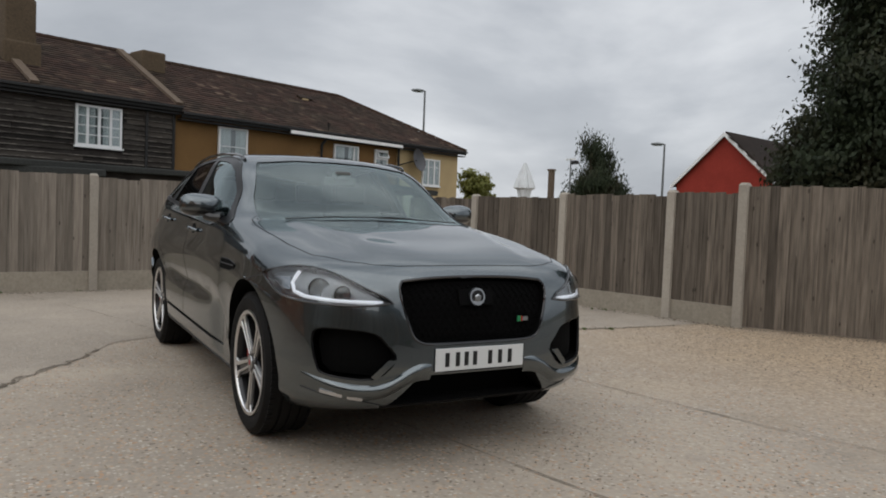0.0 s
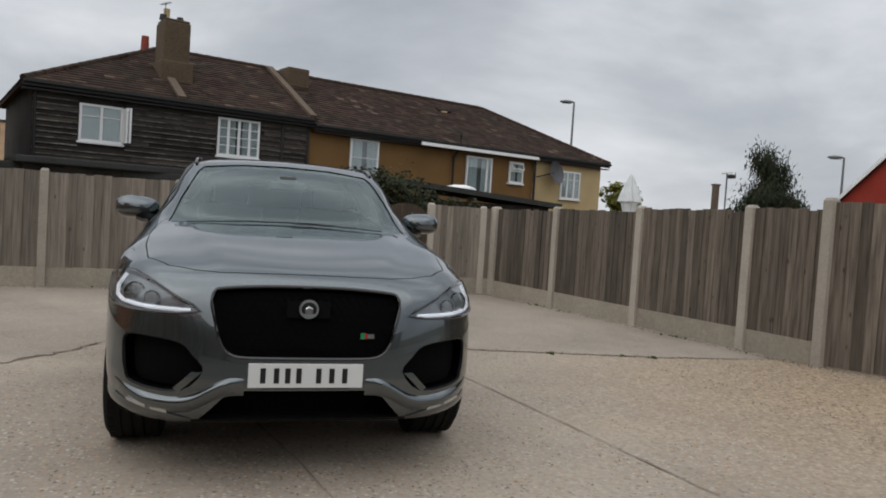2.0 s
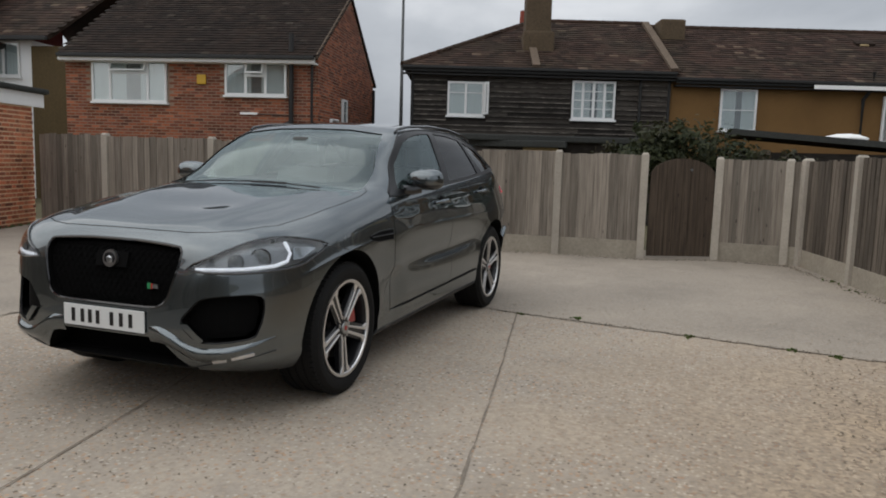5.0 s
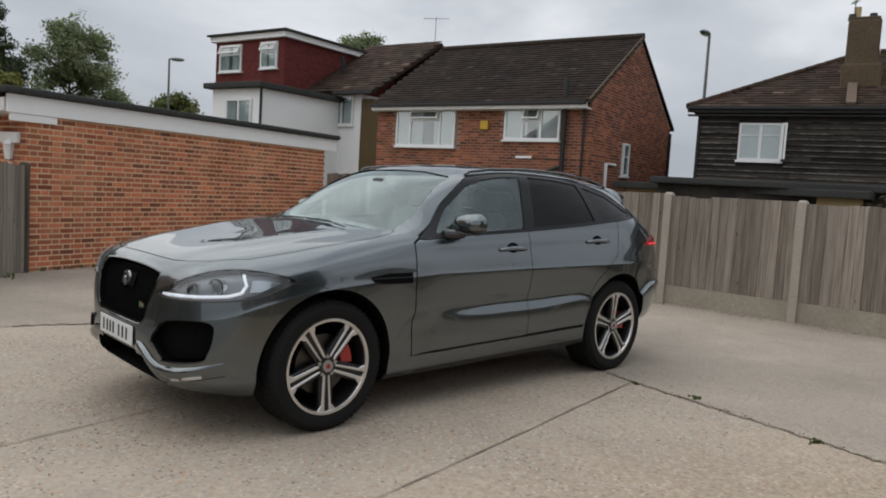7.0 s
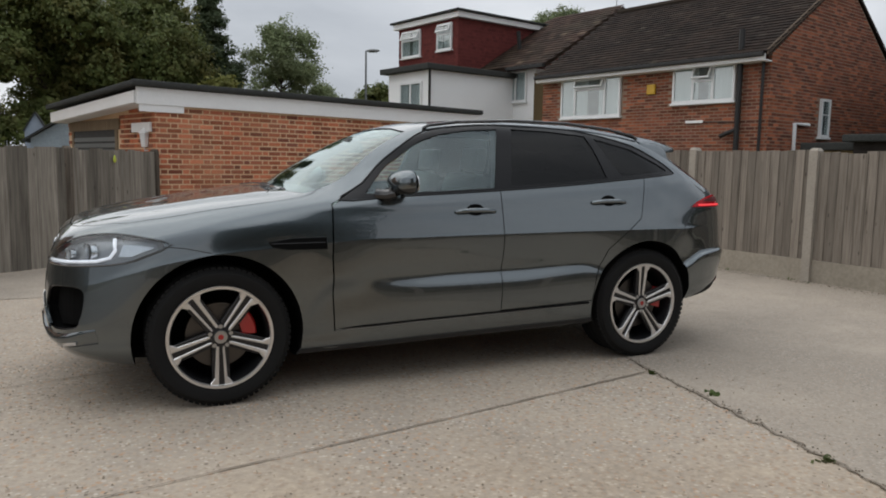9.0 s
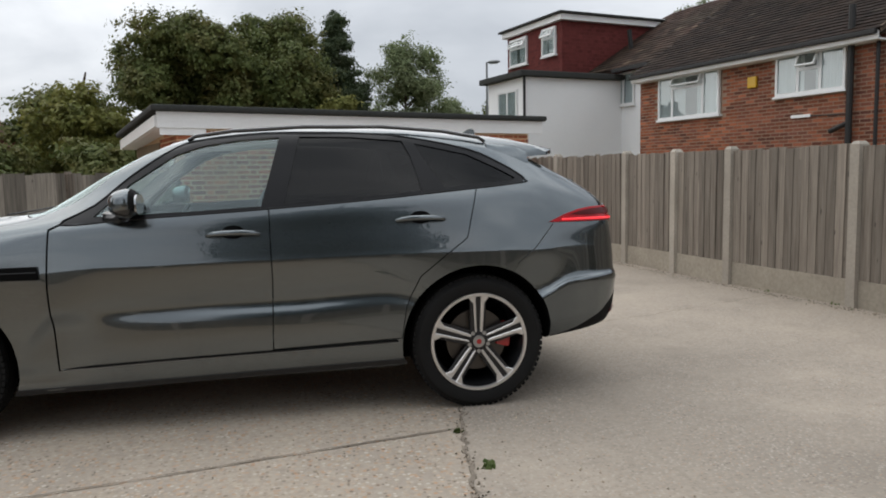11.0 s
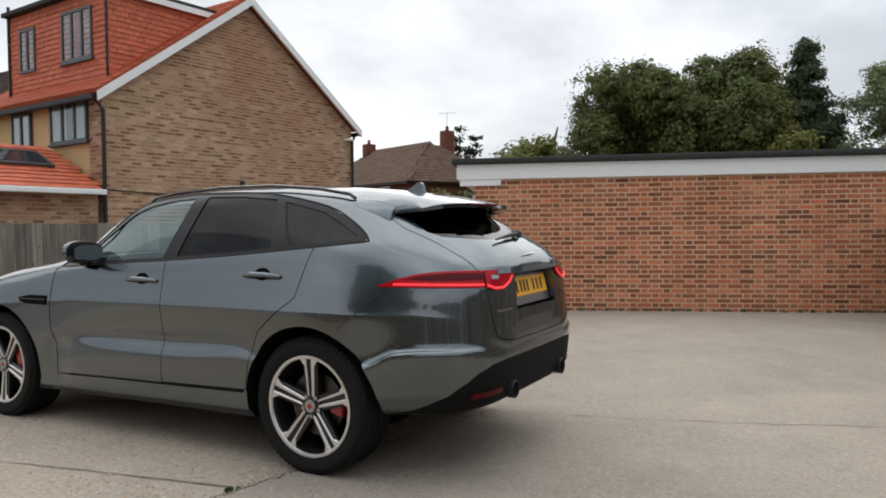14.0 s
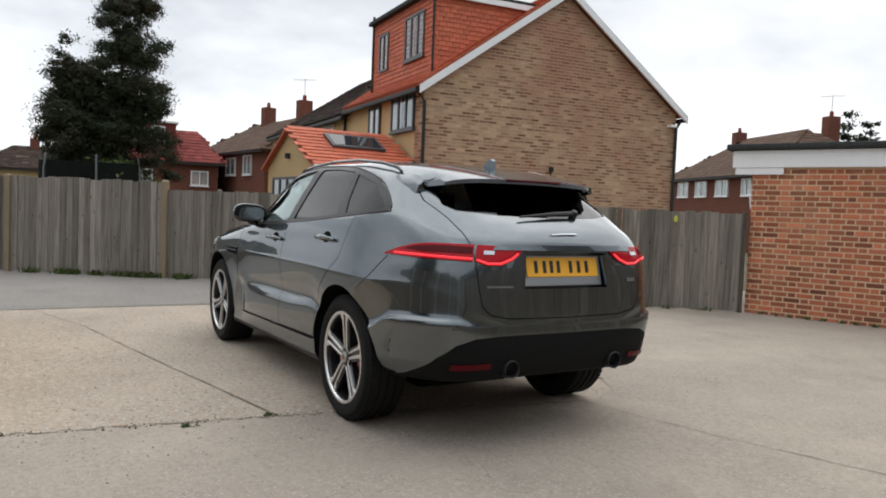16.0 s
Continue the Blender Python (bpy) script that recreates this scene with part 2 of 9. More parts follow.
M = {}
M["yard"] = concrete("pebbled_concrete", (0.45, 0.385, 0.31), (0.39, 0.337, 0.28), (0.30, 0.262, 0.22), (0.44, 0.35, 0.26), 42.0, 0.80, 0.55, (1.3, 5.4, 0.0))
M["smooth"] = concrete("worn_concrete", (0.40, 0.345, 0.282), (0.34, 0.298, 0.25), (0.27, 0.238, 0.202), (0.40, 0.33, 0.26), 60.0, 0.45, 0.5)
M["asphalt"] = concrete("old_asphalt", (0.28, 0.26, 0.235), (0.245, 0.23, 0.212), (0.21, 0.198, 0.185), (0.28, 0.26, 0.23), 80.0, 0.5, 0.5)
M["gravel"] = concrete("sandy_gravel", (0.42, 0.32, 0.21), (0.36, 0.28, 0.19), (0.30, 0.24, 0.17), (0.48, 0.36, 0.24), 45.0, 0.9, 0.6)
M["joint"] = mat("joint_filler", (0.19, 0.16, 0.128), (0.28, 0.237, 0.19), 30, 2, 0.95)
M["crack"] = mat("crack_dirt", (0.12, 0.10, 0.078), (0.23, 0.194, 0.152), 40, 3, 0.95)
M["earth"] = mat("earth_and_grass", (0.10, 0.10, 0.05), (0.16, 0.13, 0.09), 8, 0.6, 0.95)
M["post"] = mat("concrete_post", (0.47, 0.425, 0.36), (0.38, 0.345, 0.295), 35, 2.5, 0.9, rnd="object", rnd_amount=0.12)
M["gravel_board"] = mat("concrete_gravel_board", (0.43, 0.385, 0.315), (0.32, 0.285, 0.23), 25, 1.8, 0.92, rnd="object", rnd_amount=0.12, dirt=0.5)
M["board"] = mat("weathered_fence_board", (0.31, 0.272, 0.228), (0.175, 0.15, 0.124), 30, 1.6, 0.88, rnd="object", stretch=(1, 1, 0.06), bump=0.5, rnd_amount=0.26, dirt=0.4, knots=True)
M["board_dark"] = mat("dark_weathered_board", (0.215, 0.180, 0.146), (0.080, 0.067, 0.054), 30, 1.6, 0.88, rnd="object", stretch=(1, 1, 0.06), bump=0.5, rnd_amount=0.34, dirt=0.5, knots=True)
M["board_grey"] = mat("silver_grey_board", (0.31, 0.278, 0.234), (0.150, 0.132, 0.110), 30, 1.6, 0.88, rnd="object", stretch=(1, 1, 0.06), bump=0.5, rnd_amount=0.34, dirt=0.5, knots=True)
M["gate_wood"] = mat("dark_gate_board", (0.12, 0.090, 0.066), (0.045, 0.035, 0.027), 30, 1.6, 0.88, stretch=(1, 1, 0.06), bump=0.5, dirt=0.5, knots=True)
M["timber_post"] = mat("pale_timber_post", (0.30, 0.235, 0.16), (0.22, 0.17, 0.115), 30, 2, 0.85, stretch=(1, 1, 0.08))
M["brick_red"] = mat("garage_brick", (0.52, 0.165, 0.082), (0.37, 0.115, 0.062), 45, 4, 0.85, rnd="island", c3=(0.20, 0.070, 0.046), share=(0.5, 0.95), rnd_amount=0.38, dirt=0.3, patch=((0.55, 0.27, 0.15), 1.1, 0.30))
M["brick_red_o"] = mat("garage_brick_piece", (0.52, 0.165, 0.082), (0.37, 0.115, 0.062), 45, 4, 0.85, rnd="object", c3=(0.20, 0.070, 0.046), share=(0.5, 0.95), rnd_amount=0.38, dirt=0.3, patch=((0.55, 0.27, 0.15), 1.1, 0.30))
M["mortar"] = mat("mortar", (0.84, 0.64, 0.43), (0.70, 0.51, 0.33), 40, 2, 0.95, dirt=0.15, patch=((0.55, 0.31, 0.17), 1.3, 0.4))
M["brick_tan"] = mat("stock_brick", (0.58, 0.405, 0.265), (0.45, 0.295, 0.19), 40, 3, 0.88, rnd="island", c3=(0.19, 0.085, 0.058), share=(0.48, 0.92), rnd_amount=0.22, dirt=0.45, patch=((0.30, 0.135, 0.088), 0.38, 0.75))
M["mortar_tan"] = mat("stock_mortar", (0.60, 0.425, 0.275), (0.48, 0.33, 0.21), 30, 1.0, 0.95, dirt=0.45, patch=((0.42, 0.235, 0.15), 0.38, 0.65))
M["brick_dark"] = mat("house_brick", (0.43, 0.142, 0.068), (0.29, 0.096, 0.052), 40, 3, 0.88, rnd="island", c3=(0.15, 0.058, 0.042), rnd_amount=0.42, dirt=0.3, patch=((0.15, 0.058, 0.040), 0.5, 0.6))
M["mortar_dark"] = mat("house_mortar", (0.36, 0.26, 0.19), (0.28, 0.2, 0.15), 40, 1.2, 0.95)
M["brick_far"] = mat("distant_brick", (0.19, 0.075, 0.05), (0.13, 0.055, 0.04), 9, 1.2, 0.9)
M["brick_maroon"] = mat("maroon_tile_hanging", (0.15, 0.035, 0.03), (0.11, 0.028, 0.026), 30, 3, 0.8, rnd="island", rnd_amount=0.2)
M["tile_brown"] = mat("brown_roof_tile", (0.062, 0.035, 0.025), (0.034, 0.020, 0.015), 22, 1.1, 0.9, rnd="island", rnd_amount=0.45, c3=(0.12, 0.085, 0.062), share=(0.9, 1.0), patch=((0.030, 0.026, 0.017), 0.7, 0.6))
M["tile_tan"] = mat("faded_brown_tile", (0.14, 0.088, 0.060), (0.098, 0.062, 0.044), 12, 1.0, 0.9, rnd="island", rnd_amount=0.2)
M["tile_dark"] = mat("mossy_dark_tile", (0.024, 0.0145, 0.0105), (0.013, 0.009, 0.007), 22, 1.0, 0.92, rnd="island", rnd_amount=0.35, c3=(0.045, 0.036, 0.027), share=(0.85, 1.0), patch=((0.030, 0.019, 0.013), 0.8, 0.6))
M["tile_orange"] = mat("new_orange_tile", (0.58, 0.145, 0.068), (0.48, 0.11, 0.05), 25, 2, 0.7, rnd="island", rnd_amount=0.14, dirt=0.15)
M["tile_red"] = mat("red_roof_tile", (0.26, 0.06, 0.05), (0.2, 0.05, 0.042), 25, 2, 0.8, rnd="island", rnd_amount=0.2)
M["timber_black"] = mat("black_weatherboard", (0.030, 0.025, 0.022), (0.014, 0.012, 0.011), 18, 1.2, 0.85, rnd="object", stretch=(0.3, 0.3, 3), rnd_amount=0.4, c3=(0.055, 0.047, 0.04), patch=((0.12, 0.110, 0.098), 1.6, 0.18))
M["timber_worn_lit"] = mat("worn_lit_board_edge", (0.015, 0.013, 0.011), (0.26, 0.235, 0.205), 5, 0.9, 0.85, stretch=(1, 1, 3), dirt=0.9)
M["render_ochre"] = mat("ochre_pebbledash", (0.235, 0.135, 0.052), (0.175, 0.10, 0.042), 60, 0.8, 0.95, bump=0.5, dirt=0.5)
M["render_cream"] = mat("cream_render", (0.55, 0.42, 0.235), (0.48, 0.365, 0.2), 60, 0.8, 0.95, bump=0.4)
M["render_buff"] = mat("buff_render", (0.66, 0.465, 0.245), (0.58, 0.41, 0.215), 60, 0.9, 0.95, bump=0.4, dirt=0.2)
M["render_white"] = mat("white_render", (0.88, 0.89, 0.89), (0.83, 0.84, 0.84), 40, 0.8, 0.9, bump=0.2, dirt=0.08)
M["upvc"] = mat("white_upvc", (0.80, 0.81, 0.81), (0.76, 0.77, 0.77), 20, 1.0, 0.4, bump=0.0, dirt=0.08)
M["white_paint"] = mat("white_painted_board", (0.88, 0.88, 0.87), (0.84, 0.84, 0.83), 25, 1.5, 0.6, bump=0.1, dirt=0.08)
M["felt"] = mat("roofing_felt", (0.06, 0.062, 0.058), (0.035, 0.037, 0.036), 30, 1.0, 0.9)
M["black_pipe"] = mat("black_painted_pipe", (0.010, 0.010, 0.010), (0.016, 0.016, 0.016), 20, 2, 0.6, bump=0.05)
M["grey_frame"] = plain("dark_grey_frame", (0.055, 0.055, 0.06), 0.45)
M["net"] = mat("net_curtain", (0.82, 0.84, 0.85), (0.70, 0.73, 0.74), 14, 3, 0.9, stretch=(4, 4, 0.3), bump=0)
# the dimness of unlit interiors, put into the colour of a sheet
M["room"] = plain("painted_room_shade", (0.15, 0.16, 0.17), 0.9)
M["pane"] = glass("window_pane", (0.80, 0.84, 0.84), 1.0, 1.9)
M["steel"] = plain("galvanised_steel", (0.16, 0.17, 0.17), 0.5, 0.6)
M["cement"] = mat("cement_flaunching", (0.18, 0.135, 0.10), (0.10, 0.076, 0.058), 30, 2, 0.95)
M["chimney"] = mat("sooty_rendered_chimney", (0.13, 0.095, 0.06), (0.075, 0.057, 0.04), 22, 1.6, 0.95, bump=0.4)
M["pot"] = mat("terracotta_pot", (0.28, 0.07, 0.045), (0.2, 0.05, 0.035), 20, 2, 0.85)
M["bark"] = mat("bark", (0.09, 0.065, 0.045), (0.05, 0.038, 0.028), 14, 2, 0.95, bump=0.6)
M["pale_blue"] = mat("pale_blue_paint", (0.36, 0.42, 0.50), (0.29, 0.35, 0.43), 60, 3, 0.7, bump=0.1)
M["oak"] = leafy("oak_leaves", (0.088, 0.115, 0.036), (0.135, 0.162, 0.052), (0.150, 0.135, 0.046))
M["fir"] = leafy("fir_needles", (0.060, 0.088, 0.045), (0.085, 0.112, 0.056), (0.080, 0.092, 0.048))
M["pale_leaf"] = leafy("pale_leaves", (0.14, 0.18, 0.085), (0.22, 0.26, 0.13), (0.17, 0.19, 0.10))
M["yellow_leaf"] = leafy("yellow_green_leaves", (0.16, 0.17, 0.04), (0.22, 0.21, 0.06), (0.12, 0.14, 0.04))
M["conifer"] = leafy("conifer_needles", (0.026, 0.037, 0.019), (0.038, 0.049, 0.024), (0.045, 0.040, 0.021))
M["ivy"] = leafy("ivy_leaves", (0.022, 0.032, 0.014), (0.055, 0.062, 0.026), (0.05, 0.036, 0.020))
M["grass"] = leafy("weeds", (0.07, 0.11, 0.03), (0.12, 0.15, 0.05), (0.1, 0.11, 0.05))


# ---- mesh helpers ----
def mesh_of(name, verts, faces, material):
    me = bpy.data.meshes.new(name)
    me.from_pydata([tuple(v) for v in verts], [], faces)
    me.materials.append(M[material] if isinstance(material, str) else material)
    me.update()
    return me


def part(name, bm, material, parent=None, label="", smooth=False, angle=35):
    """Links a bmesh as one mesh object, under a thing or a part if one is given."""
    me = bpy.data.meshes.new(name)
    bm.to_mesh(me)
    bm.free()
    me.materials.append(M[material] if isinstance(material, str) else material)
    if smooth:
        for p in me.polygons:
            p.use_smooth = True
        me.set_sharp_from_angle(angle=radians(angle))
    ob = new(name, me)
    if parent is not None:
        ob.parent = parent
    if label:
        ob["label"] = label
    return ob


def under(ob, parent):
    ob.parent = parent
    return ob


def thing(name, label, category, group="", kind="", at=(0, 0, 0)):
    ob = tagged(new(name), label, category, group, kind)
    ob.location = at
    ob.empty_display_size = 0.2
    return ob


def box_into(bm, lo, hi, m=None):
    vs = [bm.verts.new(Vector((x, y, z)) if m is None else m @ Vector((x, y, z))) for x in (lo[0], hi[0]) for y in (lo[1], hi[1]) for z in (lo[2], hi[2])]
    for q in ((0, 1, 3, 2), (4, 6, 7, 5), (0, 4, 5, 1), (2, 3, 7, 6), (0, 2, 6, 4), (1, 5, 7, 3)):
        bm.faces.new([vs[i] for i in q])
    return vs


def box(lo, hi, m=None, bevel=0.0):
    bm = bmesh.new()
    box_into(bm, lo, hi, m)
    if bevel:
        bmesh.ops.bevel(bm, geom=bm.edges[:], offset=bevel, segments=2, affect="EDGES", profile=0.6)
    return bm


def cyl(p, q, r1, r2=None, seg=16, bm=None, caps=True):
    """A round bar from p to q."""
    bm = bm or bmesh.new()
    p, q = Vector(p), Vector(q)
    d = q - p
    m = Matrix.Translation((p + q) / 2) @ d.to_track_quat("Z", "Y").to_matrix().to_4x4()
    bmesh.ops.create_cone(bm, cap_ends=caps, segments=seg, radius1=r1, radius2=r1 if r2 is None else r2, depth=d.length, matrix=m)
    return bm


def tube(points, r, seg=8, bm=None, closed=False):
    """A round bar along points."""
    bm = bm or bmesh.new()
    pts = [Vector(p) for p in points]
    rings = []
    count = len(pts)
    for i, p in enumerate(pts):
        a = pts[i - 1] if (i or closed) else pts[0]
        b = pts[(i + 1) % count] if (i < count - 1 or closed) else pts[-1]
        d = (b - a).normalized()
        u = d.cross(Vector((0, 0, 1)))
        if u.length < 0.05:
            u = d.cross(Vector((0, 1, 0)))
        u.normalize()
        v = d.cross(u)
        rr = r[i] if isinstance(r, (list, tuple)) else r
        rings.append([bm.verts.new(p + (u * math.cos(k / seg * math.tau) + v * math.sin(k / seg * math.tau)) * rr) for k in range(seg)])
    for i in range(count if closed else count - 1):
        a, b = rings[i], rings[(i + 1) % count]
        for k in range(seg):
            bm.faces.new((a[k], a[(k + 1) % seg], b[(k + 1) % seg], b[k]))
    if not closed:
        bm.faces.new(rings[0][::-1])
        bm.faces.new(rings[-1])
    return bm


def prism(poly, axis_m, depth0, depth1):
    """The polygon (u, v) drawn out from depth0 to depth1 along the third axis of axis_m."""
    bm = bmesh.new()
    a = [bm.verts.new(axis_m @ Vector((u, v, depth0))) for u, v in poly]
    b = [bm.verts.new(axis_m @ Vector((u, v, depth1))) for u, v in poly]
    bm.faces.new(a[::-1])
    bm.faces.new(b)
    for i in range(len(poly)):
        j = (i + 1) % len(poly)
        bm.faces.new((a[i], a[j], b[j], b[i]))
    bmesh.ops.recalc_face_normals(bm, faces=bm.faces[:])
    return bm


def wall_frame(p, d):
    """A frame whose x runs along a wall from p in the direction d, y goes into the wall, z up."""
    d = Vector((d[0], d[1], 0)).normalized()
    into = Vector((-d.y, d.x, 0))
    return Matrix(((d.x, into.x, 0, p[0]), (d.y, into.y, 0, p[1]), (0, 0, 1, p[2] if len(p) > 2 else 0), (0, 0, 0, 1)))


def inside(poly, x, y):
    hit = False
    for i in range(len(poly)):
        (x1, y1), (x2, y2) = poly[i - 1], poly[i]
        if (y1 > y) != (y2 > y) and x < (x2 - x1) * (y - y1) / (y2 - y1) + x1:
            hit = not hit
    return hit


def piled(boxes):
    """One mesh from many boxes, given as 8 corners each."""
    verts, faces = [], []
    for c in boxes:
        k = len(verts)
        verts.extend(c)
        faces.extend([tuple(k + i for i in q) for q in ((0, 1, 3, 2), (4, 6, 7, 5), (0, 4, 5, 1), (2, 3, 7, 6), (0, 2, 6, 4), (1, 5, 7, 3))])
    return verts, faces


def corners(m, lo, hi):
    return [tuple(m @ Vector((x, y, z))) for x in (lo[0], hi[0]) for y in (lo[1], hi[1]) for z in (lo[2], hi[2])]


# ---- ground ----
def sheet(name, pts, z, material, label, category, thick=0.0):
    bm = bmesh.new()
    f = bm.faces.new([bm.verts.new((x, y, z)) for x, y in pts])
    if thick:
        r = bmesh.ops.extrude_face_region(bm, geom=[f])
        bmesh.ops.translate(bm, verts=[v for v in r["geom"] if isinstance(v, bmesh.types.BMVert)], vec=(0, 0, -thick))
    bmesh.ops.recalc_face_normals(bm, faces=bm.faces[:])
    if not thick and bm.faces[:][0].normal.z < 0:
        bmesh.ops.reverse_faces(bm, faces=bm.faces[:])
    return tagged(part(name, bm, material), label, category, kind="structure")


sheet("ground", [(-1500, -1500), (1500, -1500), (1500, 1500), (-1500, 1500)], -0.03, "earth", "flat earth and grass round the yard", "ground")
YARD = [(-6.2, -9.5), (9.5, -9.5), (9.5, 12), (-7.2, 12), (-7.2, 3.2)]
sheet("pavement", YARD, 0.0, "yard", "worn pebbled concrete yard with tan stones", "pavement")
BACK = [(-7.2, -9.4), (9.4, -9.4), (9.4, -3.2), (2.2, -2.9), (0.6, -2.45), (-0.16, -2.08), (-0.81, -1.63), (-1.53, -1.28), (-1.75, -0.85), (-1.5, 0.2), (-1.25, 1.25), (-1.05, 2.6), (-0.85, 3.85), (-0.8, 6.2), (-7.2, 6.2)]
sheet("pavement_smooth", BACK, 0.004, "smooth", "smooth grey-buff concrete slab", "pavement")
sheet("road", [(4.15, 11.5), (9.4, 11.5), (9.4, -3.1), (3.6, -2.8), (3.85, 0.5)], 0.006, "asphalt", "old grey asphalt lane along the fence", "road")


def crack(name, pts, width, label, wobble=0.03, step=0.12):
    """A dark joint or crack in the concrete: an uneven ribbon along points."""
    rng = random.Random(len(pts) * 7 + int(abs(pts[0][0]) * 100))
    line = []
    for (x1, y1), (x2, y2) in zip(pts, pts[1:]):
        k = max(2, int(math.hypot(x2 - x1, y2 - y1) / step))
        line += [(x1 + (x2 - x1) * i / k, y1 + (y2 - y1) * i / k) for i in range(k)]
    line.append(pts[-1])
    bm = bmesh.new()
    last = None
    for i, (x, y) in enumerate(line):
        a, b = line[max(i - 1, 0)], line[min(i + 1, len(line) - 1)]
        d = Vector((b[0] - a[0], b[1] - a[1], 0)).normalized()
        s = Vector((-d.y, d.x, 0))
        c = Vector((x, y, 0)) + s * rng.uniform(-wobble, wobble)
        w = width * rng.uniform(0.25, 1.5) / 2
        row = [bm.verts.new(c - s * w + Vector((0, 0, 0.0075))), bm.verts.new(c + s * w * rng.uniform(0.6, 1.3) + Vector((0, 0, 0.0075)))]
        if last:
            bm.faces.new((last[0], row[0], row[1], last[1]))
        last = row
    bmesh.ops.recalc_face_normals(bm, faces=bm.faces[:])
    return tagged(part(name, bm, "crack" if "crack" in name else "joint"), label, "crack", kind="structure")


crack("trim_joint_side", [(-1.25, 1.25), (0.8, 1.66), (2.5, 1.97), (4.1, 2.45)], 0.010, "straight dark joint between concrete slabs", 0.006)
crack("trim_joint_front", [(1.2, -0.18), (1.9, 0.0), (3.0, 0.24), (4.2, 0.5)], 0.010, "straight dark joint between concrete slabs", 0.006)
crack("trim_seam_near", [(-0.8, 4.8), (-0.85, 3.85), (-1.05, 2.6), (-1.25, 1.25), (-1.5, 0.2), (-1.75, -0.85)], 0.018, "ragged dark seam across the concrete with weeds in it", 0.022, 0.045)
crack("trim_crack_far", [(-1.25, -1.42), (-0.81, -1.63), (-0.16, -2.08), (0.6, -2.45), (2.2, -2.9)], 0.028, "jagged dark crack in the concrete", 0.035, 0.045)
crack("trim_crack_rear", [(-1.75, -0.8), (-2.6, -0.98), (-3.3, -1.2), (-4.4, -1.6), (-5.4, -2.0)], 0.007, "fine crack in the smooth concrete", 0.015, 0.1)
crack("trim_joint_lane", [(3.9, 0.4), (4.15, 2.7), (4.5, 8.0)], 0.014, "seam between concrete and asphalt", 0.02, 0.1)


def pebbles(name, count, area, size, material, label, seed):
    rng = random.Random(seed)
    verts, faces = [], []
    for _ in range(count):
        u, v = rng.random(), rng.random()
        x = area[0] + (area[2] - area[0]) * u
        y = area[1] + (area[3] - area[1]) * v
        r = size * rng.uniform(0.4, 1.2)
        a = rng.uniform(0, math.tau)
        k = len(verts)
        ring = [(x + math.cos(a + i * math.tau / 5) * r * rng.uniform(0.7, 1.2), y + math.sin(a + i * math.tau / 5) * r * rng.uniform(0.7, 1.2), 0.006) for i in range(5)]
        verts += ring + [(x, y, 0.008 + r * 0.7)]
        faces += [(k + i, k + (i + 1) % 5, k + 5) for i in range(5)]
    return tagged(new(name, mesh_of(name, verts, faces, material)), label, "gravel", kind="stuff")


M["stones"] = mat("loose_stones", (0.46, 0.38, 0.29), (0.33, 0.265, 0.195), 60, 3, 0.9, rnd="island", rnd_amount=0.5)
pebbles("loose_gravel", 2600, (-0.7, 3.5, 3.6, 7.0), 0.010, "stones", "loose sandy stones scattered on the gravel", 3)
def crumbs(name, pts, count, spread, size, label, seed):
    """Loose grit lying along a crack."""
    rng = random.Random(seed)
    verts, faces = [], []
    for _ in range(count):
        i = rng.randrange(len(pts) - 1)
        f = rng.random()
        x = pts[i][0] + (pts[i + 1][0] - pts[i][0]) * f + rng.gauss(0, spread)
        y = pts[i][1] + (pts[i + 1][1] - pts[i][1]) * f + rng.gauss(0, spread)
        r, a, k = size * rng.uniform(0.4, 1.3), rng.uniform(0, math.tau), len(verts)
        verts += [(x + math.cos(a + q * math.tau / 5) * r * rng.uniform(0.6, 1.2), y + math.sin(a + q * math.tau / 5) * r * rng.uniform(0.6, 1.2), 0.006) for q in range(5)] + [(x, y, 0.008 + r * 0.6)]
        faces += [(k + q, k + (q + 1) % 5, k + 5) for q in range(5)]
    return tagged(new(name, mesh_of(name, verts, faces, "grit")), label, "gravel", kind="stuff")


M["grit"] = mat("dark_grit", (0.20, 0.16, 0.115), (0.10, 0.08, 0.06), 60, 3, 0.95, rnd="island", rnd_amount=0.5)
crumbs("crack_grit", [(-0.8, 4.8), (-0.85, 3.85), (-1.05, 2.6), (-1.25, 1.25), (-1.5, 0.2)], 420, 0.025, 0.006, "dark grit and soil along the crack", 31)
crumbs("drip_grit", [(2.2, -0.6), (2.0, 0.0), (2.2, 0.6), (2.6, 0.2), (1.5, 1.1)], 260, 0.3, 0.0045, "dark specks of grit under the nose of the car", 32)
pebbles("yard_stones", 2600, (-2.0, -2.4, 4.6, 4.2), 0.006, "stones", "small loose stones on the concrete", 4)


